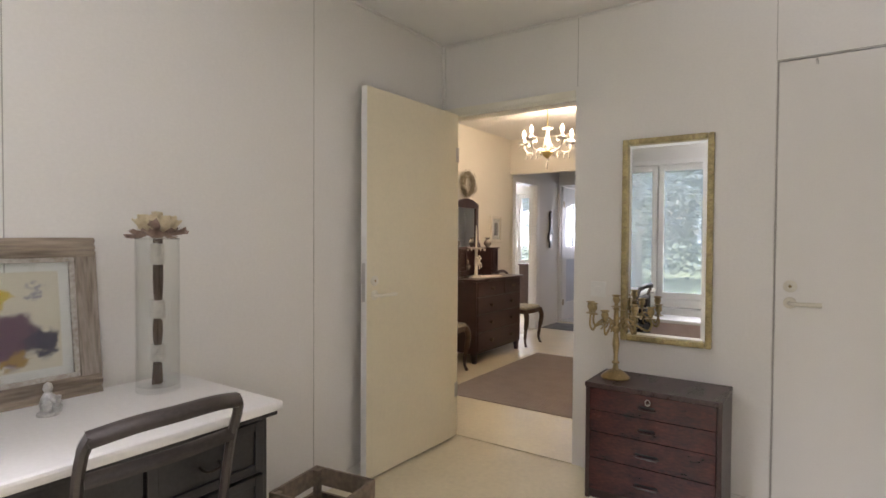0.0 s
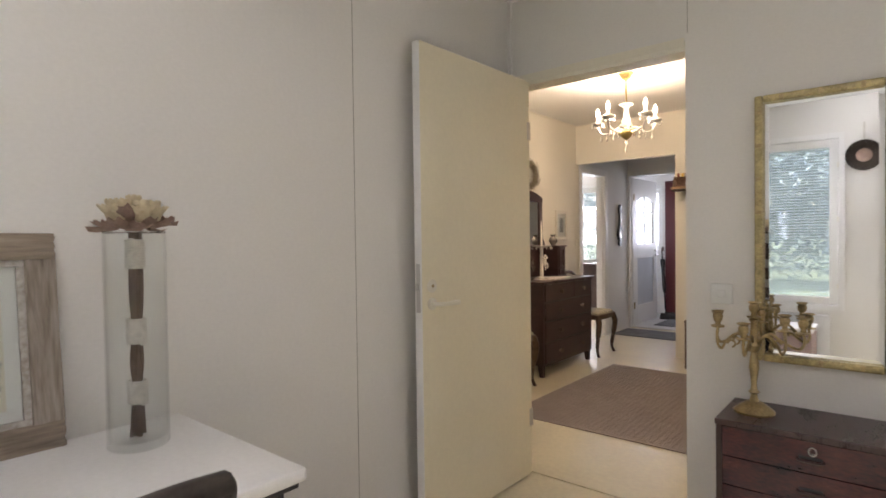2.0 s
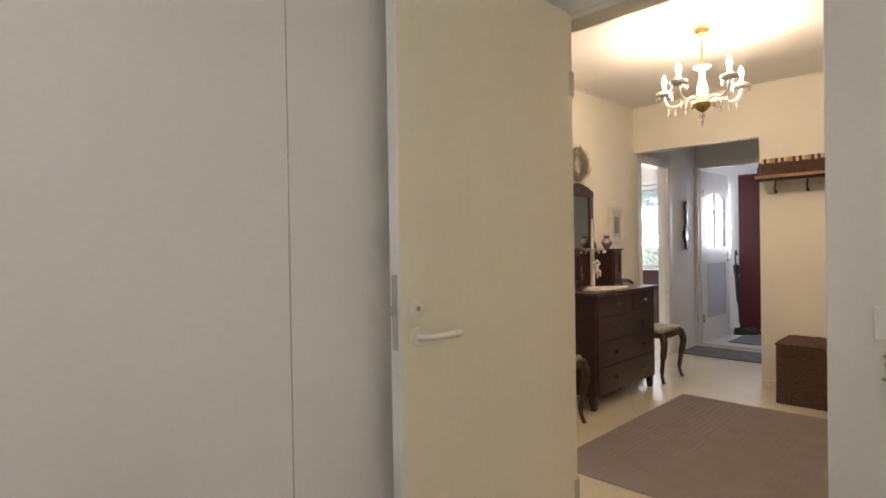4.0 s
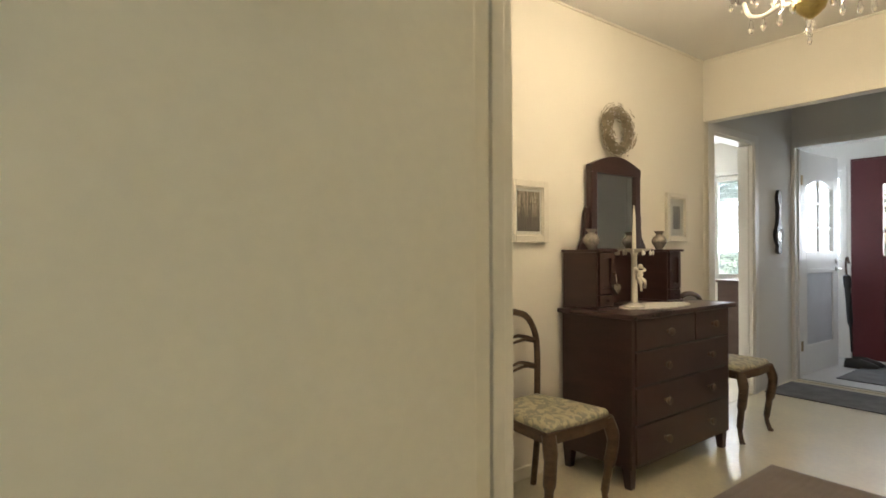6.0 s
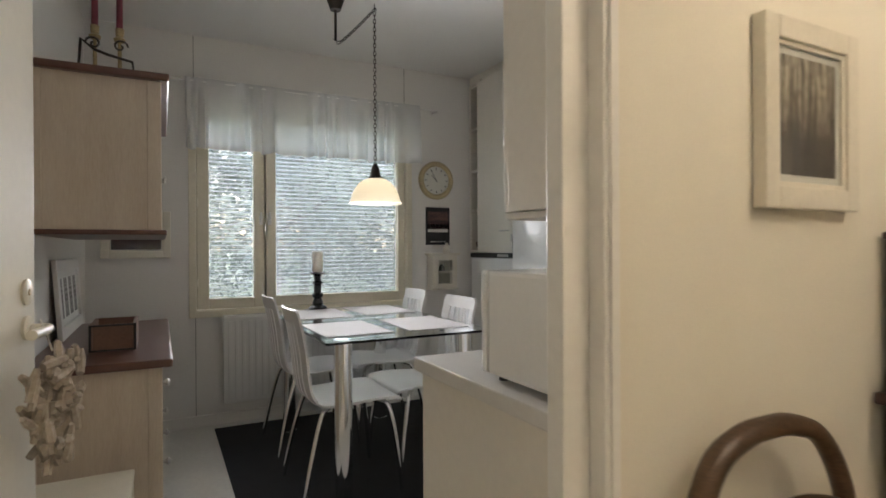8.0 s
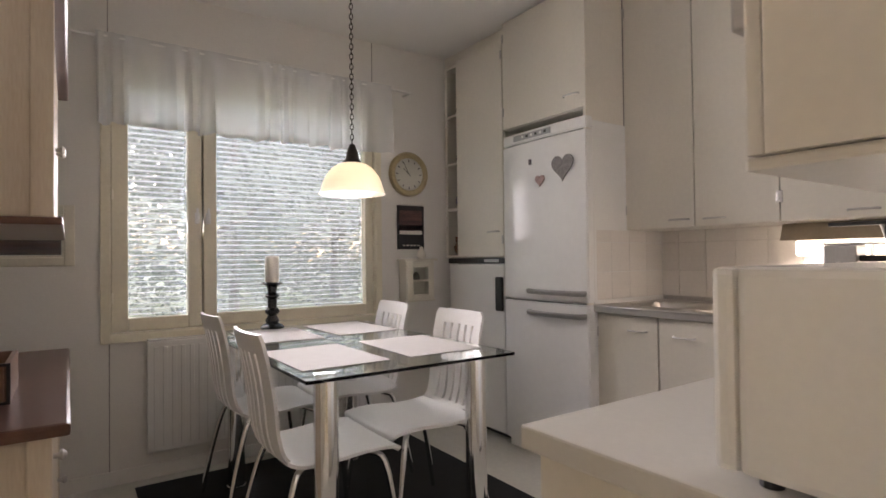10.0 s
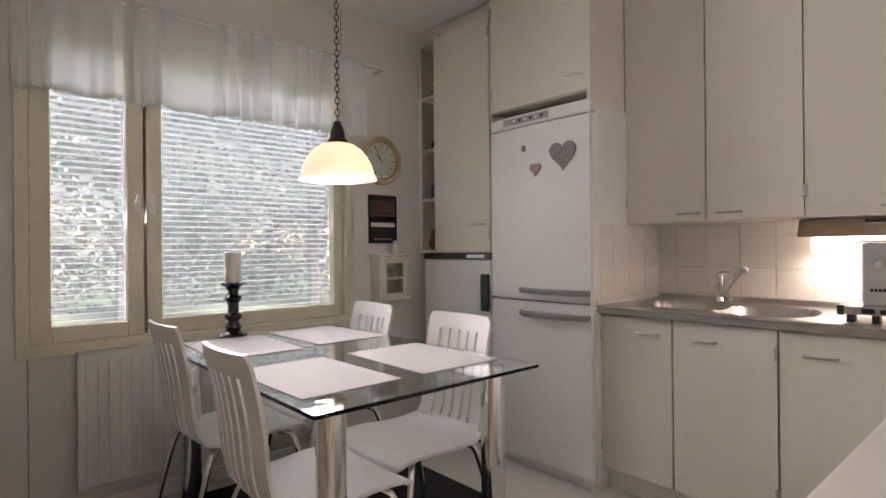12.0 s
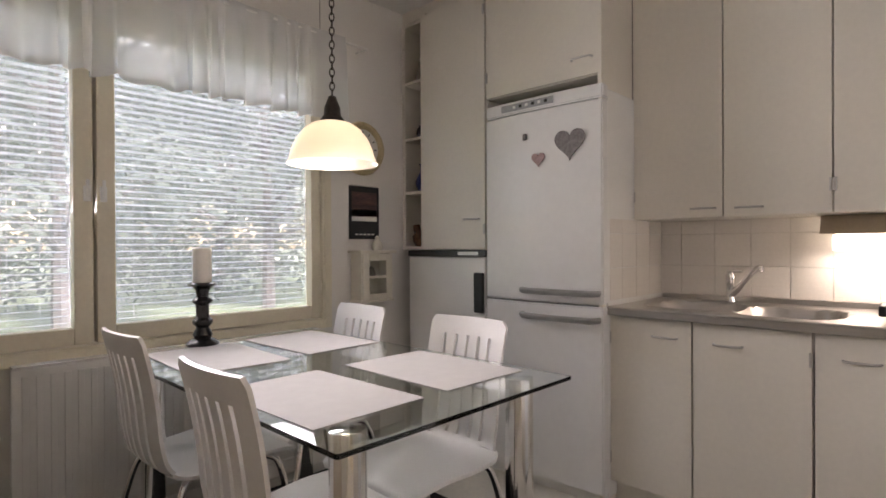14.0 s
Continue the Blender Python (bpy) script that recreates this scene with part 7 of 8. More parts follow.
for y in (1.75, 1.9, 2.05, 2.17):
    part("knob", moved(lathe([(0, 0), (0.02, 0), (0.018, 0.02), (0, 0.022)], 14), pose(-1.902, y, 0.80, 0, -90, 0)), M_WHITE, cooker, smooth=True)
part("foot", box((-1.87, 1.70, 0.0), (-1.36, 2.22, 0.03)), M_BLACKPL, cooker)
corner_unit = thing("corner_base_cabinet", "ivory corner base cabinet below the steel worktop", "cabinet", (0, 0, 0))
part("carcass", box((-1.90, 2.254, 0.0), (-1.334, 2.66, 0.82), 0.003), M_CABINET, corner_unit)
part("top", box((-1.92, 2.254, 0.824), (-1.334, 2.664, 0.858), 0.003), M_STEEL, corner_unit)

micro = thing("microwave_oven", "white countertop microwave oven with a rounded control knob", "microwave", (-1.632, 1.072, 0.862))
part("body", box((0.0, 0.0, 0.012), (0.294, 0.44, 0.228), 0.010), M_WHITE, micro)
part("front", box((-0.026, 0.0, 0.012), (-0.001, 0.44, 0.228), 0.008), M_WHITE, micro)
part("knob", moved(lathe([(0, 0), (0.020, 0), (0.018, 0.016), (0, 0.018)], 18), pose(-0.026, 0.05, 0.075, 0, -90, 0)), M_WHITE, micro, smooth=True)
part("window", box((-0.028, 0.12, 0.05), (-0.026, 0.41, 0.19)), M_BLACKPL, micro)
for x in (0.02, 0.22):
    for y in (0.03, 0.40):
        part("foot", lathe([(0, 0), (0.012, 0), (0.012, 0.012), (0, 0.012)], 10, at=(x, y, 0)), M_BLACKPL, micro)

east_cup = thing("cooker_cupboard", "ivory wall cupboard with an extractor strip below", "cupboard", (0, 0, 0))
part("carcass", box((-1.622, 1.12, 1.212), (-1.334, 2.60, 2.49), 0.002), M_CABINET, east_cup)
part("door", box((-1.642, 1.122, 1.212), (-1.624, 1.66, 2.488), 0.002), M_CABINET, east_cup)
part("door", box((-1.642, 1.664, 1.40), (-1.624, 2.25, 2.488), 0.002), M_CABINET, east_cup)
part("extractor_lip", box((-1.648, 1.13, 1.196), (-1.36, 2.25, 1.211), 0.004), M_CABINET, east_cup)
part("hinge_plate", box((-1.662, 1.132, 1.36), (-1.642, 1.17, 1.50), 0.004), M_STEEL, east_cup)

# ---- dining table ----
table = thing("dining_table", "glass dining table on four chrome column legs", "table", (0, 0, 0))
corners = []
for cx, cy, a0 in ((-2.895, 1.090, -90), (-2.895, 1.860, 0), (-4.210, 1.860, 90), (-4.210, 1.090, 180)):
    corners += [(cx + 0.014 * (1 if cx > -3.5 else -1) + 0.006 * math.cos(radians(a0 + k * 22.5)), cy + 0.014 * (1 if cy > 1.4 else -1) + 0.006 * math.sin(radians(a0 + k * 22.5))) for k in range(5)]
part("glass_top", slab(corners, 0.737, 0.748), M_TABLEGLASS, table, smooth=False)
for x in (-2.985, -4.12):
    for y in (1.175, 1.775):
        leg = part("leg", lathe([(0, 0.006), (0.040, 0.006), (0.040, 0.716), (0, 0.716)], 32, at=(x, y, 0)), M_CHROME, table, smooth=True)
        part("mounting_disc", lathe([(0, 0.716), (0.041, 0.716), (0.041, 0.7355), (0.039, 0.7365), (0, 0.7365)], 32, at=(x, y, 0)), M_CHROME, leg, smooth=True)
        part("foot_ring", lathe([(0, 0.0), (0.044, 0.0), (0.044, 0.012), (0.040, 0.014)], 32, at=(x, y, 0)), M_CHROME, leg, smooth=True)

M_PLACEMAT = material("pale_woven_placemat", (0.52, 0.505, 0.485), 0.75, vary=0.03, size=20, bump=0.6, fine=420)
for x, y, r in ((-3.24, 1.265, 1.0), (-3.90, 1.30, -2), (-3.24, 1.675, -1), (-3.93, 1.69, 2)):
    m = part("placemat", box((-0.225, -0.16, 0.0), (0.225, 0.16, 0.003), 0.001), M_PLACEMAT, None, "pale rectangular woven placemat on the glass top", category="placemat")
    tagged(m, group="placemats")
    m.matrix_world = pose(x, y, 0.7485, 0, 0, r)

candle = thing("candlestick", "turned black candlestick with a thick white candle", "candlestick", (-4.165, 1.368, 0.7515))
part("stick", lathe([(0, 0), (0.058, 0), (0.060, 0.008), (0.048, 0.018), (0.030, 0.026), (0.036, 0.040), (0.028, 0.055), (0.022, 0.066), (0.036, 0.082), (0.037, 0.092), (0.024, 0.104), (0.024, 0.150), (0.036, 0.162), (0.036, 0.170), (0.022, 0.182), (0.024, 0.205), (0.034, 0.218), (0.050, 0.226), (0.052, 0.234), (0.044, 0.238), (0, 0.236)], 28), material("black_lacquered_wood", (0.012, 0.012, 0.013), 0.18, vary=0.2), candle, smooth=True)
part("candle", lathe([(0, 0.236), (0.034, 0.236), (0.034, 0.366), (0.030, 0.370), (0.01, 0.366), (0, 0.366)], 24), material("grey_white_wax", (0.74, 0.72, 0.67), 0.5, vary=0.03, bump=0.05), candle, smooth=True)
part("wick", tube([(0, 0, 0.366), (0.002, 0, 0.378)], 0.0012, 6), M_BLACKPL, candle)


# ---- slatted plywood chairs ----
def dining_chair():
    root = thing("dining_chair", "white plywood dining chair with slotted back and chrome legs", "chair", (-3.235, 1.25, 0), 0, "chairs round the table")
    # local: seat centre at 0, front towards +y, back at -y. The shell is one bent sheet with slots.
    pts = [Vector((y, z, 0)) for y, z in ((0.225, 0.418), (0.205, 0.440), (0.10, 0.447), (-0.04, 0.437), (-0.14, 0.440), (-0.190, 0.468), (-0.212, 0.54), (-0.224, 0.65), (-0.242, 0.76), (-0.268, 0.868))]
    line = curve_points(pts, 5)
    count = len(line)

    def half_width(k):
        t = k / (count - 1)
        if t < 0.45:
            return 0.215 - 0.012 * (t / 0.45) - 0.02 * max(0, (0.06 - t) / 0.06)
        if t < 0.62:
            return 0.203 - 0.038 * math.sin((t - 0.45) / 0.17 * math.pi / 2)
        return 0.165 + 0.006 * (t - 0.62) / 0.38 - 0.018 * max(0, (t - 0.98) / 0.02)

    edges = [-1.0] + [c + h for c in (-0.6, -0.3, 0.0, 0.3, 0.6) for h in (-0.045, 0.045)] + [1.0]
    slots = set(list(zip(edges, edges[1:]))[1::2])
    s0, s1 = int(count * 0.56), int(count * 0.93)
    bm = bmesh.new()
    thick = 0.011
    normals = []
    for k in range(count):
        d = line[min(k + 1, count - 1)] - line[max(k - 1, 0)]
        normals.append(Vector((d.y, -d.x, 0)).normalized())
    layers = []
    for side in (0, 1):
        rows = []
        for k in range(count):
            p = line[k] - normals[k] * thick * side
            w = half_width(k)
            bow = 0.018 if k > count * 0.5 else 0.006
            rows.append([bm.verts.new((u * w, p.x + (bow * u * u if k > count * 0.5 else 0), p.y + (0 if k > count * 0.5 else bow * u * u))) for u in edges])
        layers.append(rows)
    kept = {}
    for k in range(count - 1):
        for j in range(len(edges) - 1):
            if (edges[j], edges[j + 1]) in slots and s0 <= k < s1:
                continue
            kept[(k, j)] = True
            a, b = layers[0], layers[1]
            bm.faces.new((a[k][j], a[k][j + 1], a[k + 1][j + 1], a[k + 1][j]))
            bm.faces.new((b[k][j], b[k + 1][j], b[k + 1][j + 1], b[k][j + 1]))
    for k, j in kept:
        a, b = layers
        for (k2, j2), (p, q) in (((k - 1, j), ((k, j), (k, j + 1))), ((k + 1, j), ((k + 1, j), (k + 1, j + 1))), ((k, j - 1), ((k, j), (k + 1, j))), ((k, j + 1), ((k, j + 1), (k + 1, j + 1)))):
            if (k2, j2) not in kept:
                bm.faces.new((a[p[0]][p[1]], a[q[0]][q[1]], b[q[0]][q[1]], b[p[0]][p[1]]))
    part("seat_shell", bm, M_CHAIR, root, "white slotted plywood shell", smooth=True)
    for s in (-1, 1):
        part("front_leg", tube(curve_points([(s * 0.08, 0.07, 0.428), (s * 0.165, 0.135, 0.422), (s * 0.198, 0.165, 0.385), (s * 0.215, 0.195, 0.20), (s * 0.228, 0.215, 0.0)], 6), 0.011, 10), M_CHROME, root, smooth=True)
        part("rear_leg", tube(curve_points([(s * 0.08, -0.05, 0.424), (s * 0.155, -0.12, 0.420), (s * 0.180, -0.155, 0.385), (s * 0.198, -0.205, 0.20), (s * 0.215, -0.245, 0.0)], 6), 0.011, 10), M_CHROME, root, smooth=True)
    part("under_frame", boxes(((-0.09, -0.07, 0.416), (0.09, 0.09, 0.430)), bevel=0.004), M_BLACKPL, root)
    return root


first = dining_chair()
copy_thing(first, pose(-3.92, 1.27, 0, 0, 0, 2))
copy_thing(first, pose(-3.335, 1.71, 0, 0, 0, 181))
copy_thing(first, pose(-3.975, 1.72, 0, 0, 0, 178))

rug2 = part("kitchen_rug", box((-4.38, 0.765, 0.0), (-2.60, 2.25, 0.009), 0.003), M_BLACKRUG, None, "black pile rug under the dining table", category="rug")

# ---- pendant over the table ----
pendant = thing("pendant_lamp", "lit ribbed opal glass pendant on a bronze chain", "pendant lamp", (0, 0, 0))
part("canopy", lathe([(0, 2.405), (0.028, 2.405), (0.034, 2.425), (0.050, 2.47), (0.066, 2.50), (0.066, CEIL), (0, CEIL)], 24, at=(-3.50, 1.30, 0)), M_IRON, pendant, smooth=True)
part("rod", tube([(-3.50, 1.30, 2.41), (-3.50, 1.30, 2.245)], 0.007, 8), M_IRON, pendant, smooth=True)
link = tube([(0.0075 * math.cos(a), 0, 0.0125 * math.sin(a) * (1.15)) for a in (2 * math.pi * k / 12 for k in range(12))], 0.0022, 5, closed=True)
link_mesh = bpy.data.meshes.new("chain_link")
link.to_mesh(link_mesh)
link.free()
link_mesh.materials.append(M_IRON)


def chain(points, parent):
    """Links laid along a line, each turned a quarter to the last."""
    pts = [Vector(p) for p in points]
    gap, k, carry = 0.0225, 0, 0.0
    for a, b in zip(pts, pts[1:]):
        run = (b - a).length
        s = carry
        while s < run:
            p = a.lerp(b, s / run)
            q = (b - a).to_track_quat("Z", "Y").to_matrix().to_4x4()
            piece("chain_link", link_mesh, Matrix.Translation(p) @ q @ Matrix.Rotation(radians(90) * (k % 2) + 0.5, 4, "Z"), parent)
            k, s = k + 1, s + gap
        carry = s - run


drop_chain = part("hook", tube(curve_points([(-3.555, 1.54, CEIL), (-3.555, 1.54, 2.49), (-3.548, 1.545, 2.48), (-3.555, 1.55, 2.475)], 4), 0.003, 6), M_IRON, pendant)
chain(curve_points([(-3.50, 1.30, 2.245), (-3.505, 1.33, 2.245), (-3.53, 1.44, 2.36), (-3.555, 1.54, 2.478)], 8), drop_chain)
chain([(-3.555, 1.54, 2.478), (-3.555, 1.54, 1.605)], drop_chain)
part("lamp_neck", lathe([(0, 1.615), (0.012, 1.612), (0.018, 1.595), (0.026, 1.575), (0.028, 1.55), (0.040, 1.535), (0.040, 1.522), (0, 1.522)], 24, at=(-3.555, 1.54, 0)), M_IRON, pendant, smooth=True)
M_OPALSHADE = bpy.data.materials.new("ribbed_opal_shade")
M_OPALSHADE.use_nodes = True
n, l = M_OPALSHADE.node_tree.nodes, M_OPALSHADE.node_tree.links
b = n["Principled BSDF"]
b.inputs["Base Color"].default_value, b.inputs["Roughness"].default_value = (0.92, 0.88, 0.76, 1), 0.2
thin, mix = n.new("ShaderNodeBsdfTranslucent"), n.new("ShaderNodeMixShader")
thin.inputs["Color"].default_value = (0.98, 0.90, 0.72, 1)
mix.inputs["Fac"].default_value = 0.55
l.new(b.outputs[0], mix.inputs[1])
l.new(thin.outputs[0], mix.inputs[2])
l.new(mix.outputs[0], n["Material Output"].inputs["Surface"])
bm = bmesh.new()
seg = 120
rings = []
for r, z in ((0.034, 1.530), (0.062, 1.522), (0.090, 1.503), (0.114, 1.472), (0.129, 1.440), (0.136, 1.412), (0.141, 1.400), (0.146, 1.390)):
    rings.append([bm.verts.new((-3.555 + (r + (0.0011 if k % 2 else -0.0011)) * math.cos(2 * math.pi * k / seg), 1.54 + (r + (0.0011 if k % 2 else -0.0011)) * math.sin(2 * math.pi * k / seg), z)) for k in range(seg)])
for a, c in zip(rings, rings[1:]):
    for k in range(seg):
        bm.faces.new((a[k], a[(k + 1) % seg], c[(k + 1) % seg], c[k]))
part("shade", bm, M_OPALSHADE, pendant, "ribbed opal glass shade", smooth=True)
part("bulb", lathe([(0, 1.52), (0.014, 1.515), (0.016, 1.50), (0.028, 1.475), (0.030, 1.455), (0.020, 1.435), (0, 1.428)], 16, at=(-3.555, 1.54, 0)), glow("lit_bulb", (1.0, 0.88, 0.68), 0.6), pendant, "glowing bulb", smooth=True)

# ---- window dressing ----
valance = thing("window_valance", "sheer white gathered valance on a rod above the window", "curtain", (0, 0, 0))
part("rod", tube([(-4.405, 0.50, 2.192), (-4.405, 2.365, 2.192)], 0.008, 10), M_WTRIM, valance, smooth=True)
for y in (0.505, 2.36):
    part("rod_bracket", tube([(-4.499, y, 2.192), (-4.405, y, 2.192)], 0.007, 8), M_WTRIM, valance, smooth=True)
bm = bmesh.new()
cols, rows_n = 190, 14
grid = []
rng = random.Random(9)
phase = [rng.uniform(-0.8, 0.8) for _ in range(40)]
for i in range(cols + 1):
    t = i / cols
    y = 0.605 + 1.605 * t
    col = []
    for j in range(rows_n + 1):
        s = j / rows_n
        q = t * 17 + 0.7 * math.sin(t * 9) + 0.5 * math.sin(t * 23)
        fold = (0.010 + 0.026 * s) * math.sin(2 * math.pi * q * 0.85) + 0.010 * s * math.sin(2 * math.pi * q * 2.1 + 1)
        low = 2.212 - 0.442 * s - 0.006 * s * math.sin(2 * math.pi * t * 11)
        col.append(bm.verts.new((-4.395 + fold * (0.4 if s < 0.08 else 1), y + 0.006 * s * math.cos(2 * math.pi * q), low)))
    grid.append(col)
for i in range(cols):
    for j in range(rows_n):
        bm.faces.new((grid[i][j], grid[i + 1][j], grid[i + 1][j + 1], grid[i][j + 1]))
hem = bmesh.new()
for off in (0.0022, -0.0022):
    band = [[hem.verts.new(p + Vector((off, 0, 0))) for p in (column[-2].co.lerp(column[-1].co, 0.25), column[-1].co)] for column in grid]
    for p, q in zip(band, band[1:]):
        hem.faces.new((p[0], q[0], q[1], p[1]))
part("hem", hem, M_CURTAIN, valance, "folded cotton hem", smooth=True)
part("cloth", bm, M_CURTAIN, valance, "sheer white cotton", smooth=True)

# ---- on the window wall ----
clock = thing("wall_clock", "round wall clock with a pale wooden rim", "clock", (-4.498, 2.39, 1.668))
face_turn = Matrix.Rotation(radians(90), 4, "Y")
M_PALEWOOD = material("pale_yellow_wood", (0.52, 0.42, 0.24), 0.4, vary=0.08, size=12, bump=0.06)
part("rim", moved(lathe([(0.108, 0.0), (0.148, 0.0), (0.150, 0.015), (0.140, 0.032), (0.124, 0.036), (0.112, 0.026), (0.108, 0.016)], 48), face_turn), M_PALEWOOD, clock, smooth=True)
dial = part("dial", moved(lathe([(0, 0.0), (0.110, 0.0), (0.110, 0.014), (0, 0.014)], 40), face_turn), material("ivory_clock_dial", (0.74, 0.72, 0.66), 0.5, vary=0.02), clock)
for k in range(12):
    a = 2 * math.pi * k / 12
    part("hour_mark", moved(box((0.0145, -0.003, 0.082), (0.0155, 0.003, 0.098)), Matrix.Rotation(a, 4, "X")), M_BLACKPL, dial)
for length, wide, ang in ((0.055, 0.005, -48), (0.085, 0.0035, -28)):
    part("hand_pointer", moved(box((0.016, -wide / 2, -0.012), (0.0172, wide / 2, length)), Matrix.Rotation(radians(-ang), 4, "X")), M_BLACKPL, dial)
g = part("cover_glass", moved(lathe([(0, 0.026), (0.112, 0.026)], 32), face_turn), M_PANE, clock)
g.visible_shadow = False

cal = thing("wall_calendar", "black wall calendar with a landscape photograph", "calendar", (-4.498, 2.302, 1.164))
part("sheet", box((0.0, 0.0, 0.0), (0.006, 0.208, 0.294)), material("black_card", (0.018, 0.018, 0.022), 0.5, vary=0.1), cal)
part("photo", box((0.006, 0.016, 0.125), (0.0066, 0.192, 0.262)), material("dusk_landscape_print", (0.20, 0.10, 0.08), 0.5, size=7, second=(0.02, 0.02, 0.03), stretch=(1, 0.6, 4)), cal)
part("pale_strip", box((0.006, 0.016, 0.100), (0.0066, 0.192, 0.165)), M_MAT, cal)
for k in range(5):
    part("print_bar", box((0.006, 0.04 + 0.028 * k, 0.022), (0.0066, 0.060 + 0.028 * k, 0.030)), M_MAT, cal)
part("wire_binding", tube([(0.004, 0.01, 0.296), (0.004, 0.198, 0.296)], 0.004, 6), M_STEEL, cal)

mini = thing("key_cabinet", "tiny white wall cabinet with a two-pane glass door", "cabinet", (-4.5, 2.315, 0.83))
part("body", boxes(((0.001, 0.0, 0.0), (0.095, 0.012, 0.255)), ((0.001, 0.198, 0.0), (0.095, 0.210, 0.255)), ((0.001, 0.012, 0.0), (0.095, 0.198, 0.012)), ((0.001, 0.012, 0.012), (0.006, 0.198, 0.255)), bevel=0.002), M_FRAMEW, mini)
part("top_board", box((0.001, -0.022, 0.255), (0.118, 0.232, 0.270), 0.004), M_FRAMEW, mini)
part("base_board", box((0.001, -0.012, -0.012), (0.105, 0.222, 0.0), 0.003), M_FRAMEW, mini)
mdoor = part("door_frame", boxes(((0.095, 0.003, 0.003), (0.108, 0.045, 0.252)), ((0.095, 0.165, 0.003), (0.108, 0.207, 0.252)), ((0.095, 0.045, 0.003), (0.108, 0.165, 0.035)), ((0.095, 0.045, 0.215), (0.108, 0.165, 0.252)), ((0.095, 0.045, 0.118), (0.108, 0.165, 0.132)), bevel=0.002), M_FRAMEW, mini)
for z0, z1 in ((0.035, 0.118), (0.132, 0.215)):
    p = part("pane", box((0.099, 0.045, z0), (0.101, 0.165, z1)), M_PANE, mdoor)
    p.visible_shadow = False
part("inner_shelf", box((0.006, 0.012, 0.118), (0.092, 0.198, 0.124)), M_FRAMEW, mini)
ornament("small grey trinket behind the cabinet glass", -4.455, 2.42, 0.954, [(0, 0), (0.024, 0), (0.026, 0.02), (0.016, 0.05), (0, 0.06)], M_LUSTRE)
ornament("small white ceramic bird figure on the tiny cabinet", -4.44, 2.455, 1.10, [(0, 0), (0.024, 0), (0.032, 0.02), (0.026, 0.045), (0.012, 0.06), (0.014, 0.075), (0, 0.085)], M_CERAMIC, [([(-0.02, 0.0, 0.03), (-0.035, 0.02, 0.045), (-0.03, 0.035, 0.06)], 0.008)])
M_REDPRINT = material("dark_landscape_print", (0.16, 0.09, 0.08), 0.5, size=8, second=(0.03, 0.035, 0.06), stretch=(1, 0.5, 4))
wall_picture("dark landscape print in a wide white frame", (-4.5, 0.150, 1.085), 0, 0.375, 0.29, 0.042, M_REDPRINT, 0.012, M_FRAMEW)

# ---- sideboard wall ----
M_WASHED = material("whitewashed_pine", (0.58, 0.50, 0.39), 0.55, size=4, second=(0.49, 0.40, 0.30), stretch=(4, 4, 0.5), bump=0.08, fine=60)
M_BROWNTOP = material("brown_varnished_top", (0.13, 0.060, 0.040), 0.3, size=4, second=(0.085, 0.036, 0.025), stretch=(0.6, 5, 5), bump=0.08)
wc = thing("wall_cabinet", "whitewashed pine wall cabinet with dark wooden top", "cabinet", (-3.95, 0.074, 1.19))
part("back_panel", box((0.0, 0.0, 0.018), (1.06, 0.012, 0.555)), M_WASHED, wc)
for x in (0.0, 1.038):
    part("side_panel", box((x, 0.012, 0.018), (x + 0.022, 0.36, 0.555), 0.002), M_WASHED, wc)
part("corner_stile", box((1.022, 0.352, 0.018), (1.064, 0.398, 0.555), 0.003), M_WASHED, wc)
part("corner_stile", box((1.040, -0.0, 0.018), (1.065, 0.042, 0.555), 0.003), M_WASHED, wc)
part("top_board", box((-0.02, -0.0, 0.555), (1.085, 0.425, 0.582), 0.007), M_BROWNTOP, wc)
part("bottom_board", box((-0.01, -0.0, 0.0), (1.075, 0.415, 0.018), 0.005), M_BROWNTOP, wc)
for k in range(2):
    d = part("cabinet_door", box((0.024 + 0.5 * k, 0.372, 0.022), (0.518 + 0.5 * k, 0.392, 0.552), 0.003), M_WASHED, wc)
    part("knob", moved(lathe([(0, 0), (0.006, 0), (0.006, 0.01), (0.013, 0.018), (0.008, 0.026), (0, 0.027)], 12), pose(0.48 + 0.08 * k, 0.392, 0.26, -90)), M_STEEL, d, smooth=True)
sb = thing("sideboard", "whitewashed pine sideboard with a varnished brown top", "sideboard", (-3.93, 0.074, 0))
part("top_board", box((-0.02, 0.0, 0.738), (1.20, 0.43, 0.766), 0.008), M_BROWNTOP, sb)
part("back_panel", box((0.0, 0.0, 0.06), (1.16, 0.012, 0.738)), M_WASHED, sb)
part("bottom_board", box((0.022, 0.012, 0.06), (1.138, 0.37, 0.08)), M_WASHED, sb)
for x in (0.0, 1.138):
    part("side_panel", box((x, 0.012, 0.06), (x + 0.022, 0.37, 0.738), 0.002), M_WASHED, sb)
for x in (0.0, 1.12):
    for y in (0.0, 0.352):
        part("corner_post", box((x, y, 0.0), (x + 0.045, y + 0.045, 0.738), 0.004), M_WASHED, sb)
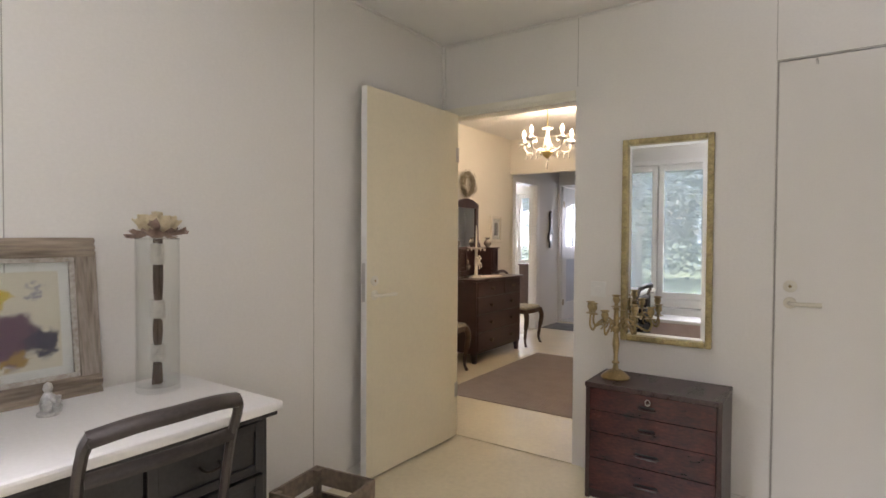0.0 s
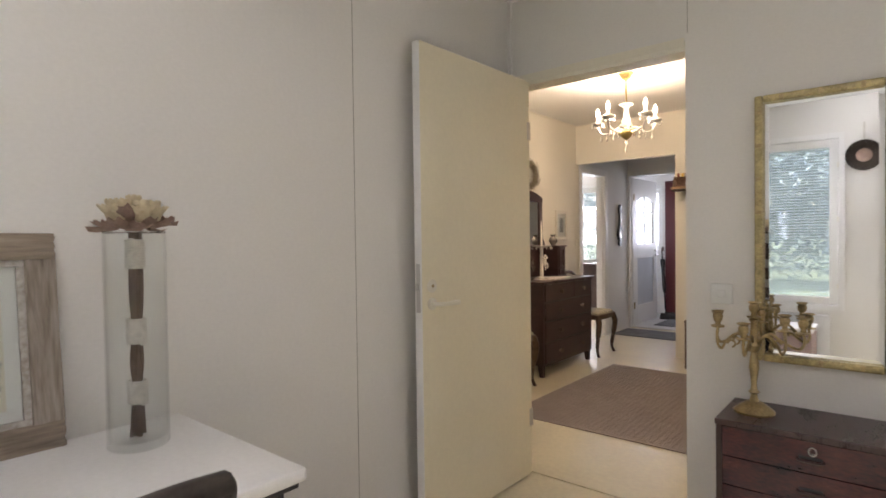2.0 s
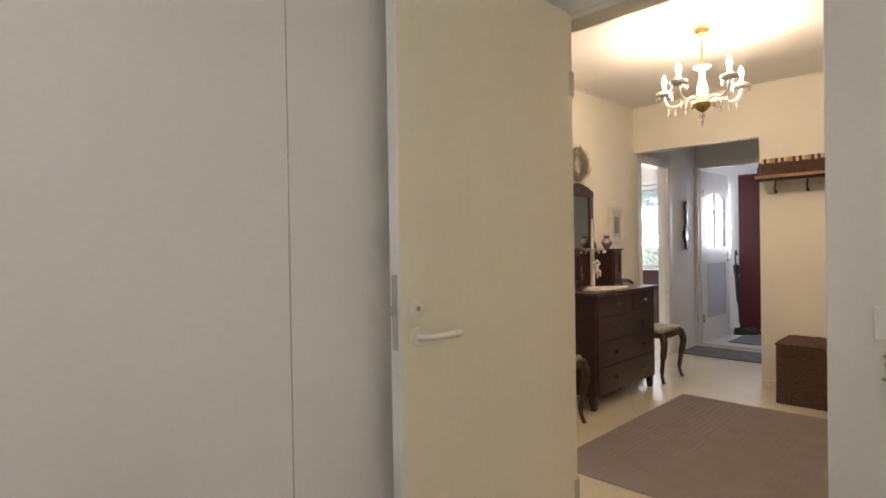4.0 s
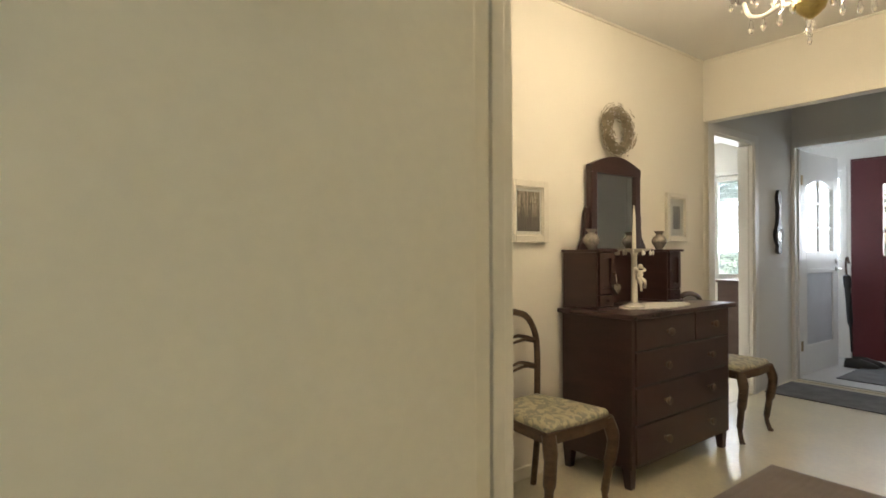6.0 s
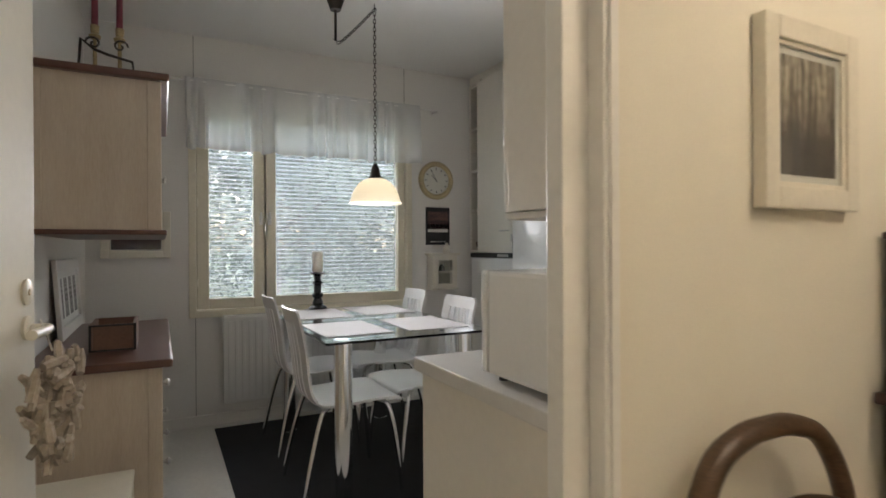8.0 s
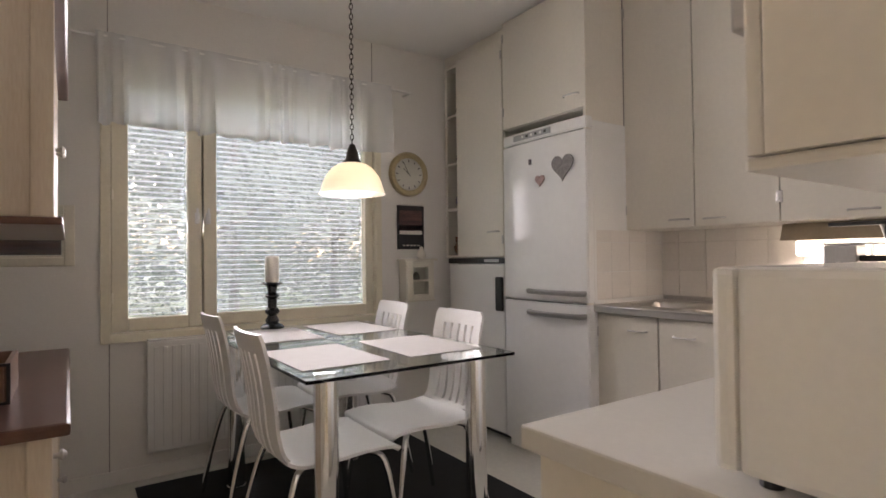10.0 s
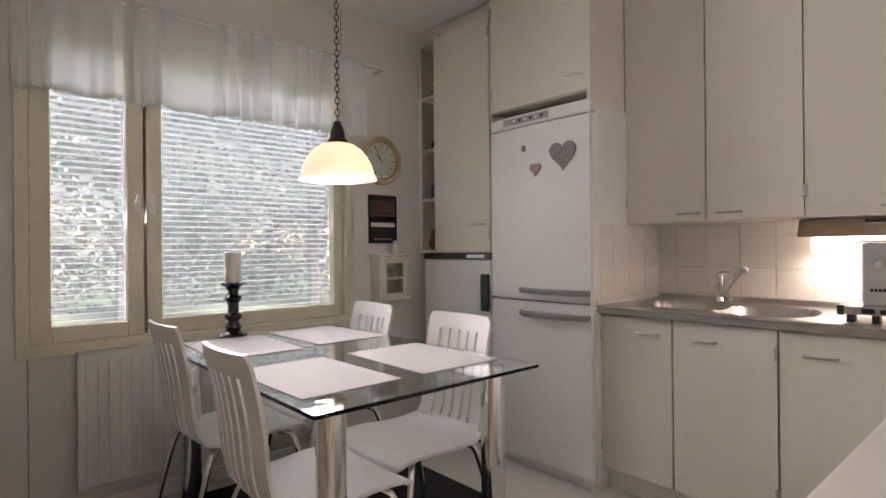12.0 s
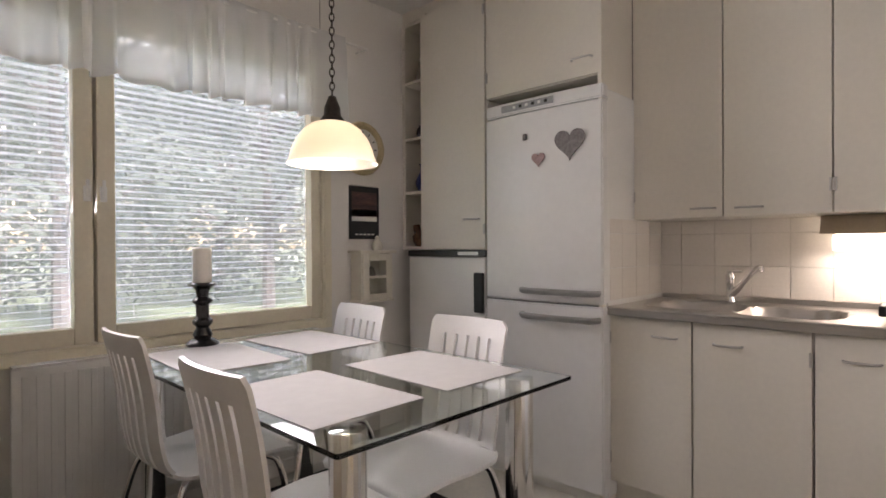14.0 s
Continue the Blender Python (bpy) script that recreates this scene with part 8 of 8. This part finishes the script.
for k in range(3):
    x0, x1 = 0.048 + 0.358 * k, 0.398 + 0.358 * k
    dr = part("drawer", box((x0, 0.375, 0.58), (x1, 0.394, 0.73), 0.003), M_WASHED, sb)
    dd = part("cabinet_door", box((x0, 0.375, 0.085), (x1, 0.394, 0.572), 0.003), M_WASHED, sb)
    for owner, z in ((dr, 0.65), (dd, 0.36)):
        part("knob", moved(lathe([(0, 0), (0.006, 0), (0.006, 0.010), (0.014, 0.020), (0.008, 0.028), (0, 0.029)], 12), pose((x0 + x1) / 2 + 0.08, 0.394, z, -90)), M_STEEL, owner, smooth=True)

tray = thing("wooden_box", "small dark-edged wooden box on the sideboard", "box", (-3.24, 0.235, 0.766))
part("body", boxes(((0.0, 0.0, 0.0), (0.24, 0.012, 0.098)), ((0.0, 0.138, 0.0), (0.24, 0.150, 0.098)), ((0.0, 0.012, 0.0), (0.012, 0.138, 0.098)), ((0.228, 0.012, 0.0), (0.240, 0.138, 0.098)), ((0.012, 0.012, 0.0), (0.228, 0.138, 0.010)), bevel=0.002), material("cedar_box_wood", (0.22, 0.12, 0.075), 0.5, size=6, second=(0.15, 0.08, 0.05), bump=0.1), tray)
part("edge_trim", boxes(((0.2402, 0.0, 0.0), (0.243, 0.008, 0.098)), ((0.2402, 0.142, 0.0), (0.243, 0.150, 0.098)), ((0.2402, 0.008, 0.0), (0.243, 0.142, 0.007)), ((0.2402, 0.008, 0.091), (0.243, 0.142, 0.098))), M_BLACKWOOD, tray)
multi = thing("photo_frame", "white collage frame with four narrow photographs", "picture", (-3.98, 0.10, 0.766))
lean2 = Matrix.Rotation(radians(4), 4, "X")
part("frame", moved(boxes(((0, -0.0, 0), (0.66, 0.018, 0.05)), ((0, 0.0, 0.28), (0.66, 0.018, 0.33)), ((0, 0, 0.05), (0.05, 0.018, 0.28)), ((0.61, 0, 0.05), (0.66, 0.018, 0.28)), ((0.05, 0, 0.05), (0.61, 0.006, 0.28)), bevel=0.002), lean2), M_WTRIM, multi)
for k in range(4):
    part("photo", moved(box((0.085 + 0.135 * k, 0.006, 0.08), (0.165 + 0.135 * k, 0.0075, 0.25)), lean2), M_PRINT2, multi)

cs = thing("iron_candle_stand", "scrolled dark iron candle stand with two burgundy candles", "candle holder", (-3.20, 0.285, 1.772))
part("base_bar", box((-0.03, -0.11, 0.0), (0.03, 0.11, 0.012), 0.004), M_IRON, cs)
part("arched_frame", tube([(0.02, -0.100, 0.016), (0.02, -0.088, 0.185), (0.02, -0.045, 0.150), (0.02, 0.0, 0.135), (0.02, 0.086, 0.118), (0.02, 0.100, 0.016)], 0.009, 8, closed=True, flat=0.6), M_IRON, cs)
for sgn in (-1, 1):
    part("scroll", tube([(0.03, sgn * (0.045 + 0.028 * (1 - j / 16) * math.cos(j * 0.55)), 0.17 + 0.028 * (1 - j / 16) * math.sin(j * 0.55)) for j in range(15)], 0.004, 6), M_IRON, cs, smooth=True)
    part("cup", lathe([(0, 0.012), (0.008, 0.012), (0.007, 0.19), (0.020, 0.195), (0.022, 0.205), (0.014, 0.212), (0.016, 0.245), (0, 0.24)], 14, at=(0.01, sgn * 0.042, 0)), M_BRASS, cs, smooth=True)
    part("candle", lathe([(0, 0.24), (0.0125, 0.24), (0.0105, 0.47), (0.005, 0.49), (0, 0.49)], 14, at=(0.01, sgn * 0.042, 0)), material("burgundy_wax", (0.16, 0.012, 0.028), 0.4, vary=0.08), cs, "burgundy taper candle", smooth=True)

# driftwood heart on the kitchen door's handle
dheart = thing("driftwood_heart", "heart wreath of pale driftwood sticks on the door handle", "wreath", (-2.03, 0.268, 0.83), -7.5)
part("cord", tube([(0, -0.02, 0.165), (0.0, 0.0, 0.10)], 0.002, 6), M_LACE, dheart)
M_STICK = material("pale_driftwood", (0.50, 0.44, 0.36), 0.85, size=24, second=(0.30, 0.25, 0.19), bump=0.5, fine=90)
rng = random.Random(12)
line = heart_outline(0.24, 60)
for k in range(78):
    hx, hz = line[rng.randrange(60)]
    s = rng.uniform(0.72, 1.05)
    a = rng.uniform(0, math.pi)
    length = rng.uniform(0.03, 0.07)
    d = Vector((math.cos(a) * 0.8, rng.uniform(-0.35, 0.35), math.sin(a))).normalized() * length * 0.5
    c = Vector((hx * s, rng.uniform(-0.025, 0.028), hz * s - 0.005))
    part("stick", tube([c - d, c + d * 0.1, c + d], [rng.uniform(0.006, 0.009), rng.uniform(0.008, 0.011), rng.uniform(0.005, 0.008)], 6), M_STICK, dheart, smooth=True)

# ---- wall tiles above the worktop ----
for wall_name, along, place, start, stop in (("tile_backing_north", "x", NY - 0.004, -3.172, -1.64), ("tile_backing_side", "y", -3.171, 2.70, NY - 0.016)):
    if along == "x":
        back = structure(wall_name, box((start, place, 0.881), (stop, place + 0.003, 1.238)), M_MORTAR, "cream tile splashback with pale joints", "tiles")
    else:
        back = structure(wall_name, box((place - 0.004, start, 0.881), (place, stop, 1.238)), M_MORTAR, "cream tile splashback with pale joints", "tiles")
    meshes = {}
    z_rows = ((0.883, 1.020), (1.0235, 1.171), (1.1745, 1.236))
    pos = start if along == "x" else stop
    edges = []
    if along == "x":
        e = start
        first_edge = -3.071
        edges = [(start, first_edge - 0.0015)]
        e = first_edge
        while e < stop - 0.02:
            edges.append((e + 0.0015, min(e + 0.1525, stop)))
            e += 0.154
    else:
        e = stop
        while e > start + 0.02:
            edges.append((max(e - 0.145, start), e - 0.0015))
            e -= 0.1465
    for z0, z1 in z_rows:
        for a, c in edges:
            key_ = (round(c - a, 4), round(z1 - z0, 4))
            if key_ not in meshes:
                bmt = box((0, 0, 0), (c - a, 0.005, z1 - z0), 0.0014)
                me = bpy.data.meshes.new("tile")
                bmt.to_mesh(me)
                bmt.free()
                me.materials.append(M_TILE)
                meshes[key_] = me
            if along == "x":
                piece("tile", meshes[key_], pose(a, place - 0.0045, z0), back)
            else:
                piece("tile", meshes[key_], pose(place + 0.0045, a, z0, 0, 0, 90), back)

# cream painted step stool beside the sideboard
stool = thing("step_stool", "cream painted wooden stool beside the sideboard", "stool", (-2.52, 0.22, 0))
part("seat", box((-0.15, -0.13, 0.415), (0.15, 0.17, 0.437), 0.006), M_TRIM, stool)
for sx in (-1, 1):
    for y in (-0.11, 0.15):
        part("leg", tube([(sx * 0.155, y + 0.012 * (1 if y > 0 else -1), 0.0), (sx * 0.12, y, 0.415)], 0.024, 4), M_TRIM, stool)
    part("rail", box((sx * 0.132 - 0.01, -0.11, 0.33), (sx * 0.132 + 0.01, 0.15, 0.38), 0.003), M_TRIM, stool)
for y in (-0.11, 0.15):
    part("rail", box((-0.12, y - 0.01, 0.33), (0.12, y + 0.01, 0.38), 0.003), M_TRIM, stool)

# ---------------- outdoors ----------------
M_GRASS = material("lawn", (0.17, 0.20, 0.10), 0.95, size=0.8, second=(0.11, 0.13, 0.06), bump=0.6, fine=12)
structure("ground", box((-400, -400, -0.45), (400, 400, -0.30)), M_GRASS, "wide green lawn round the house", "ground")
M_BARK = material("grey_brown_bark", (0.13, 0.10, 0.08), 0.95, size=8, second=(0.06, 0.045, 0.035), stretch=(1, 1, 0.3), bump=0.8, fine=30)
M_LEAF = cloth("broadleaf_foliage", (0.15, 0.165, 0.125), 0.4)
M_PLINTH = material("house_plinth", (0.42, 0.40, 0.37), 0.9, vary=0.06, size=4, bump=0.2)
structure("house_base", boxes(((-4.62, -3.87, -0.30), (3.72, 6.5, -0.102))), M_PLINTH, "rendered base of the house", "foundation")


def tree(x, y, height, spread, seed, leaves=4200):
    rng = random.Random(seed)
    root = thing("tree", "leafy garden tree with a grey-brown trunk", "tree", (x, y, -0.30), rng.uniform(0, 360), "garden trees")
    bm = bmesh.new()
    tube(curve_points([(0, 0, 0), (0.05, 0.02, height * 0.3), (-0.04, 0.08, height * 0.6), (0.05, 0, height * 0.9)], 5), [0.16 - 0.009 * k for k in range(16)], 8, bm)
    limbs = []
    for k in range(14):
        a = rng.uniform(0, 6.283)
        z = height * rng.uniform(0.18, 0.8)
        r = spread * rng.uniform(0.55, 1.0) * (1.1 - 0.5 * z / height)
        end = (r * math.cos(a), r * math.sin(a), z + r * rng.uniform(0.1, 0.6))
        tube(curve_points([(0, 0, z), (end[0] * 0.5, end[1] * 0.5, z + 0.2 * r), end], 4), [0.06, 0.05, 0.045, 0.04, 0.032, 0.025, 0.018, 0.013, 0.008], 6, bm)
        limbs.append(Vector(end))
        limbs.append(Vector((end[0] * 0.6, end[1] * 0.6, z + 0.25 * r)))
    part("trunk", bm, M_BARK, root, smooth=True)
    verts, faces = [], []
    for k in range(leaves):
        c = limbs[rng.randrange(len(limbs))] + Vector((rng.gauss(0, 0.42), rng.gauss(0, 0.42), rng.gauss(0, 0.36)))
        s = rng.uniform(0.05, 0.12)
        u = Vector((rng.gauss(0, 1), rng.gauss(0, 1), rng.gauss(0, 0.5))).normalized() * s
        w = u.orthogonal().normalized() * s * 0.6
        i = len(verts)
        verts += [c - u, c + w, c + u, c - w]
        faces.append((i, i + 1, i + 2, i + 3))
    me = bpy.data.meshes.new("crown")
    me.from_pydata(verts, [], faces)
    me.materials.append(M_LEAF)
    crown = new("crown", me)
    crown.parent = root
    tagged(crown, kind="stuff")
    return root


for k, (x, y, h, s) in enumerate(((-12.5, 2.6, 7.0, 2.6), (-14.0, 7.0, 8.0, 3.0), (-15.5, -1.5, 7.5, 2.8), (-18.0, 4.5, 10.0, 3.6), (-16.5, 11.0, 9.0, 3.2), (-20.0, 8.5, 10.0, 3.6), (-19.0, 0.5, 9.5, 3.4),
                                  (-2.5, -14.0, 7.5, 2.8), (1.5, -16.0, 8.0, 3.0), (-6.0, -17.0, 9.0, 3.4), (5.0, -18.0, 9.0, 3.2), (-4.0, 16.0, 8.0, 3.0), (-8.0, 15.0, 8.5, 3.2), (0.0, 17.0, 8.5, 3.2))):
    tree(x, y, h, s, 40 + k)


def hedge(x0, y0, x1, y1, height, seed, leaves=5200, coarse=1.0):
    """Dense shrubs along a line, or a tall backdrop of leaves."""
    rng = random.Random(seed)
    verts, faces = [], []
    for k in range(leaves):
        t = rng.random()
        top = height * (0.75 + 0.25 * math.sin(7 * t + seed) * math.sin(17 * t))
        c = Vector((x0 + (x1 - x0) * t + rng.gauss(0, 0.4), y0 + (y1 - y0) * t + rng.gauss(0, 0.4), -0.3 + top * rng.random() ** 0.7))
        s = rng.uniform(0.05, 0.11) * coarse
        u = Vector((rng.gauss(0, 1), rng.gauss(0, 1), rng.gauss(0, 0.6))).normalized() * s
        w = u.orthogonal().normalized() * s * 0.6
        i = len(verts)
        verts += [c - u, c + w, c + u, c - w]
        faces.append((i, i + 1, i + 2, i + 3))
    me = bpy.data.meshes.new("hedge")
    me.from_pydata(verts, [], faces)
    me.materials.append(M_LEAF)
    return tagged(new("hedge", me), "dense green garden shrubs and added leaf backdrops", "hedge", "", "stuff")


hedge(-17, -6, -17, 14, 2.4, 3)
hedge(-10, -19, 9, -19, 2.2, 5)
hedge(-10, 19, 6, 19, 2.2, 7)
# Tall leaf backdrops, added to cover bright sky between the trees.
hedge(-25.0, -22.0, -25.0, 24.0, 17.0, 91, 170000, 1.5)
hedge(-14.0, -26.0, 18.0, -26.0, 11.0, 92, 60000, 1.5)
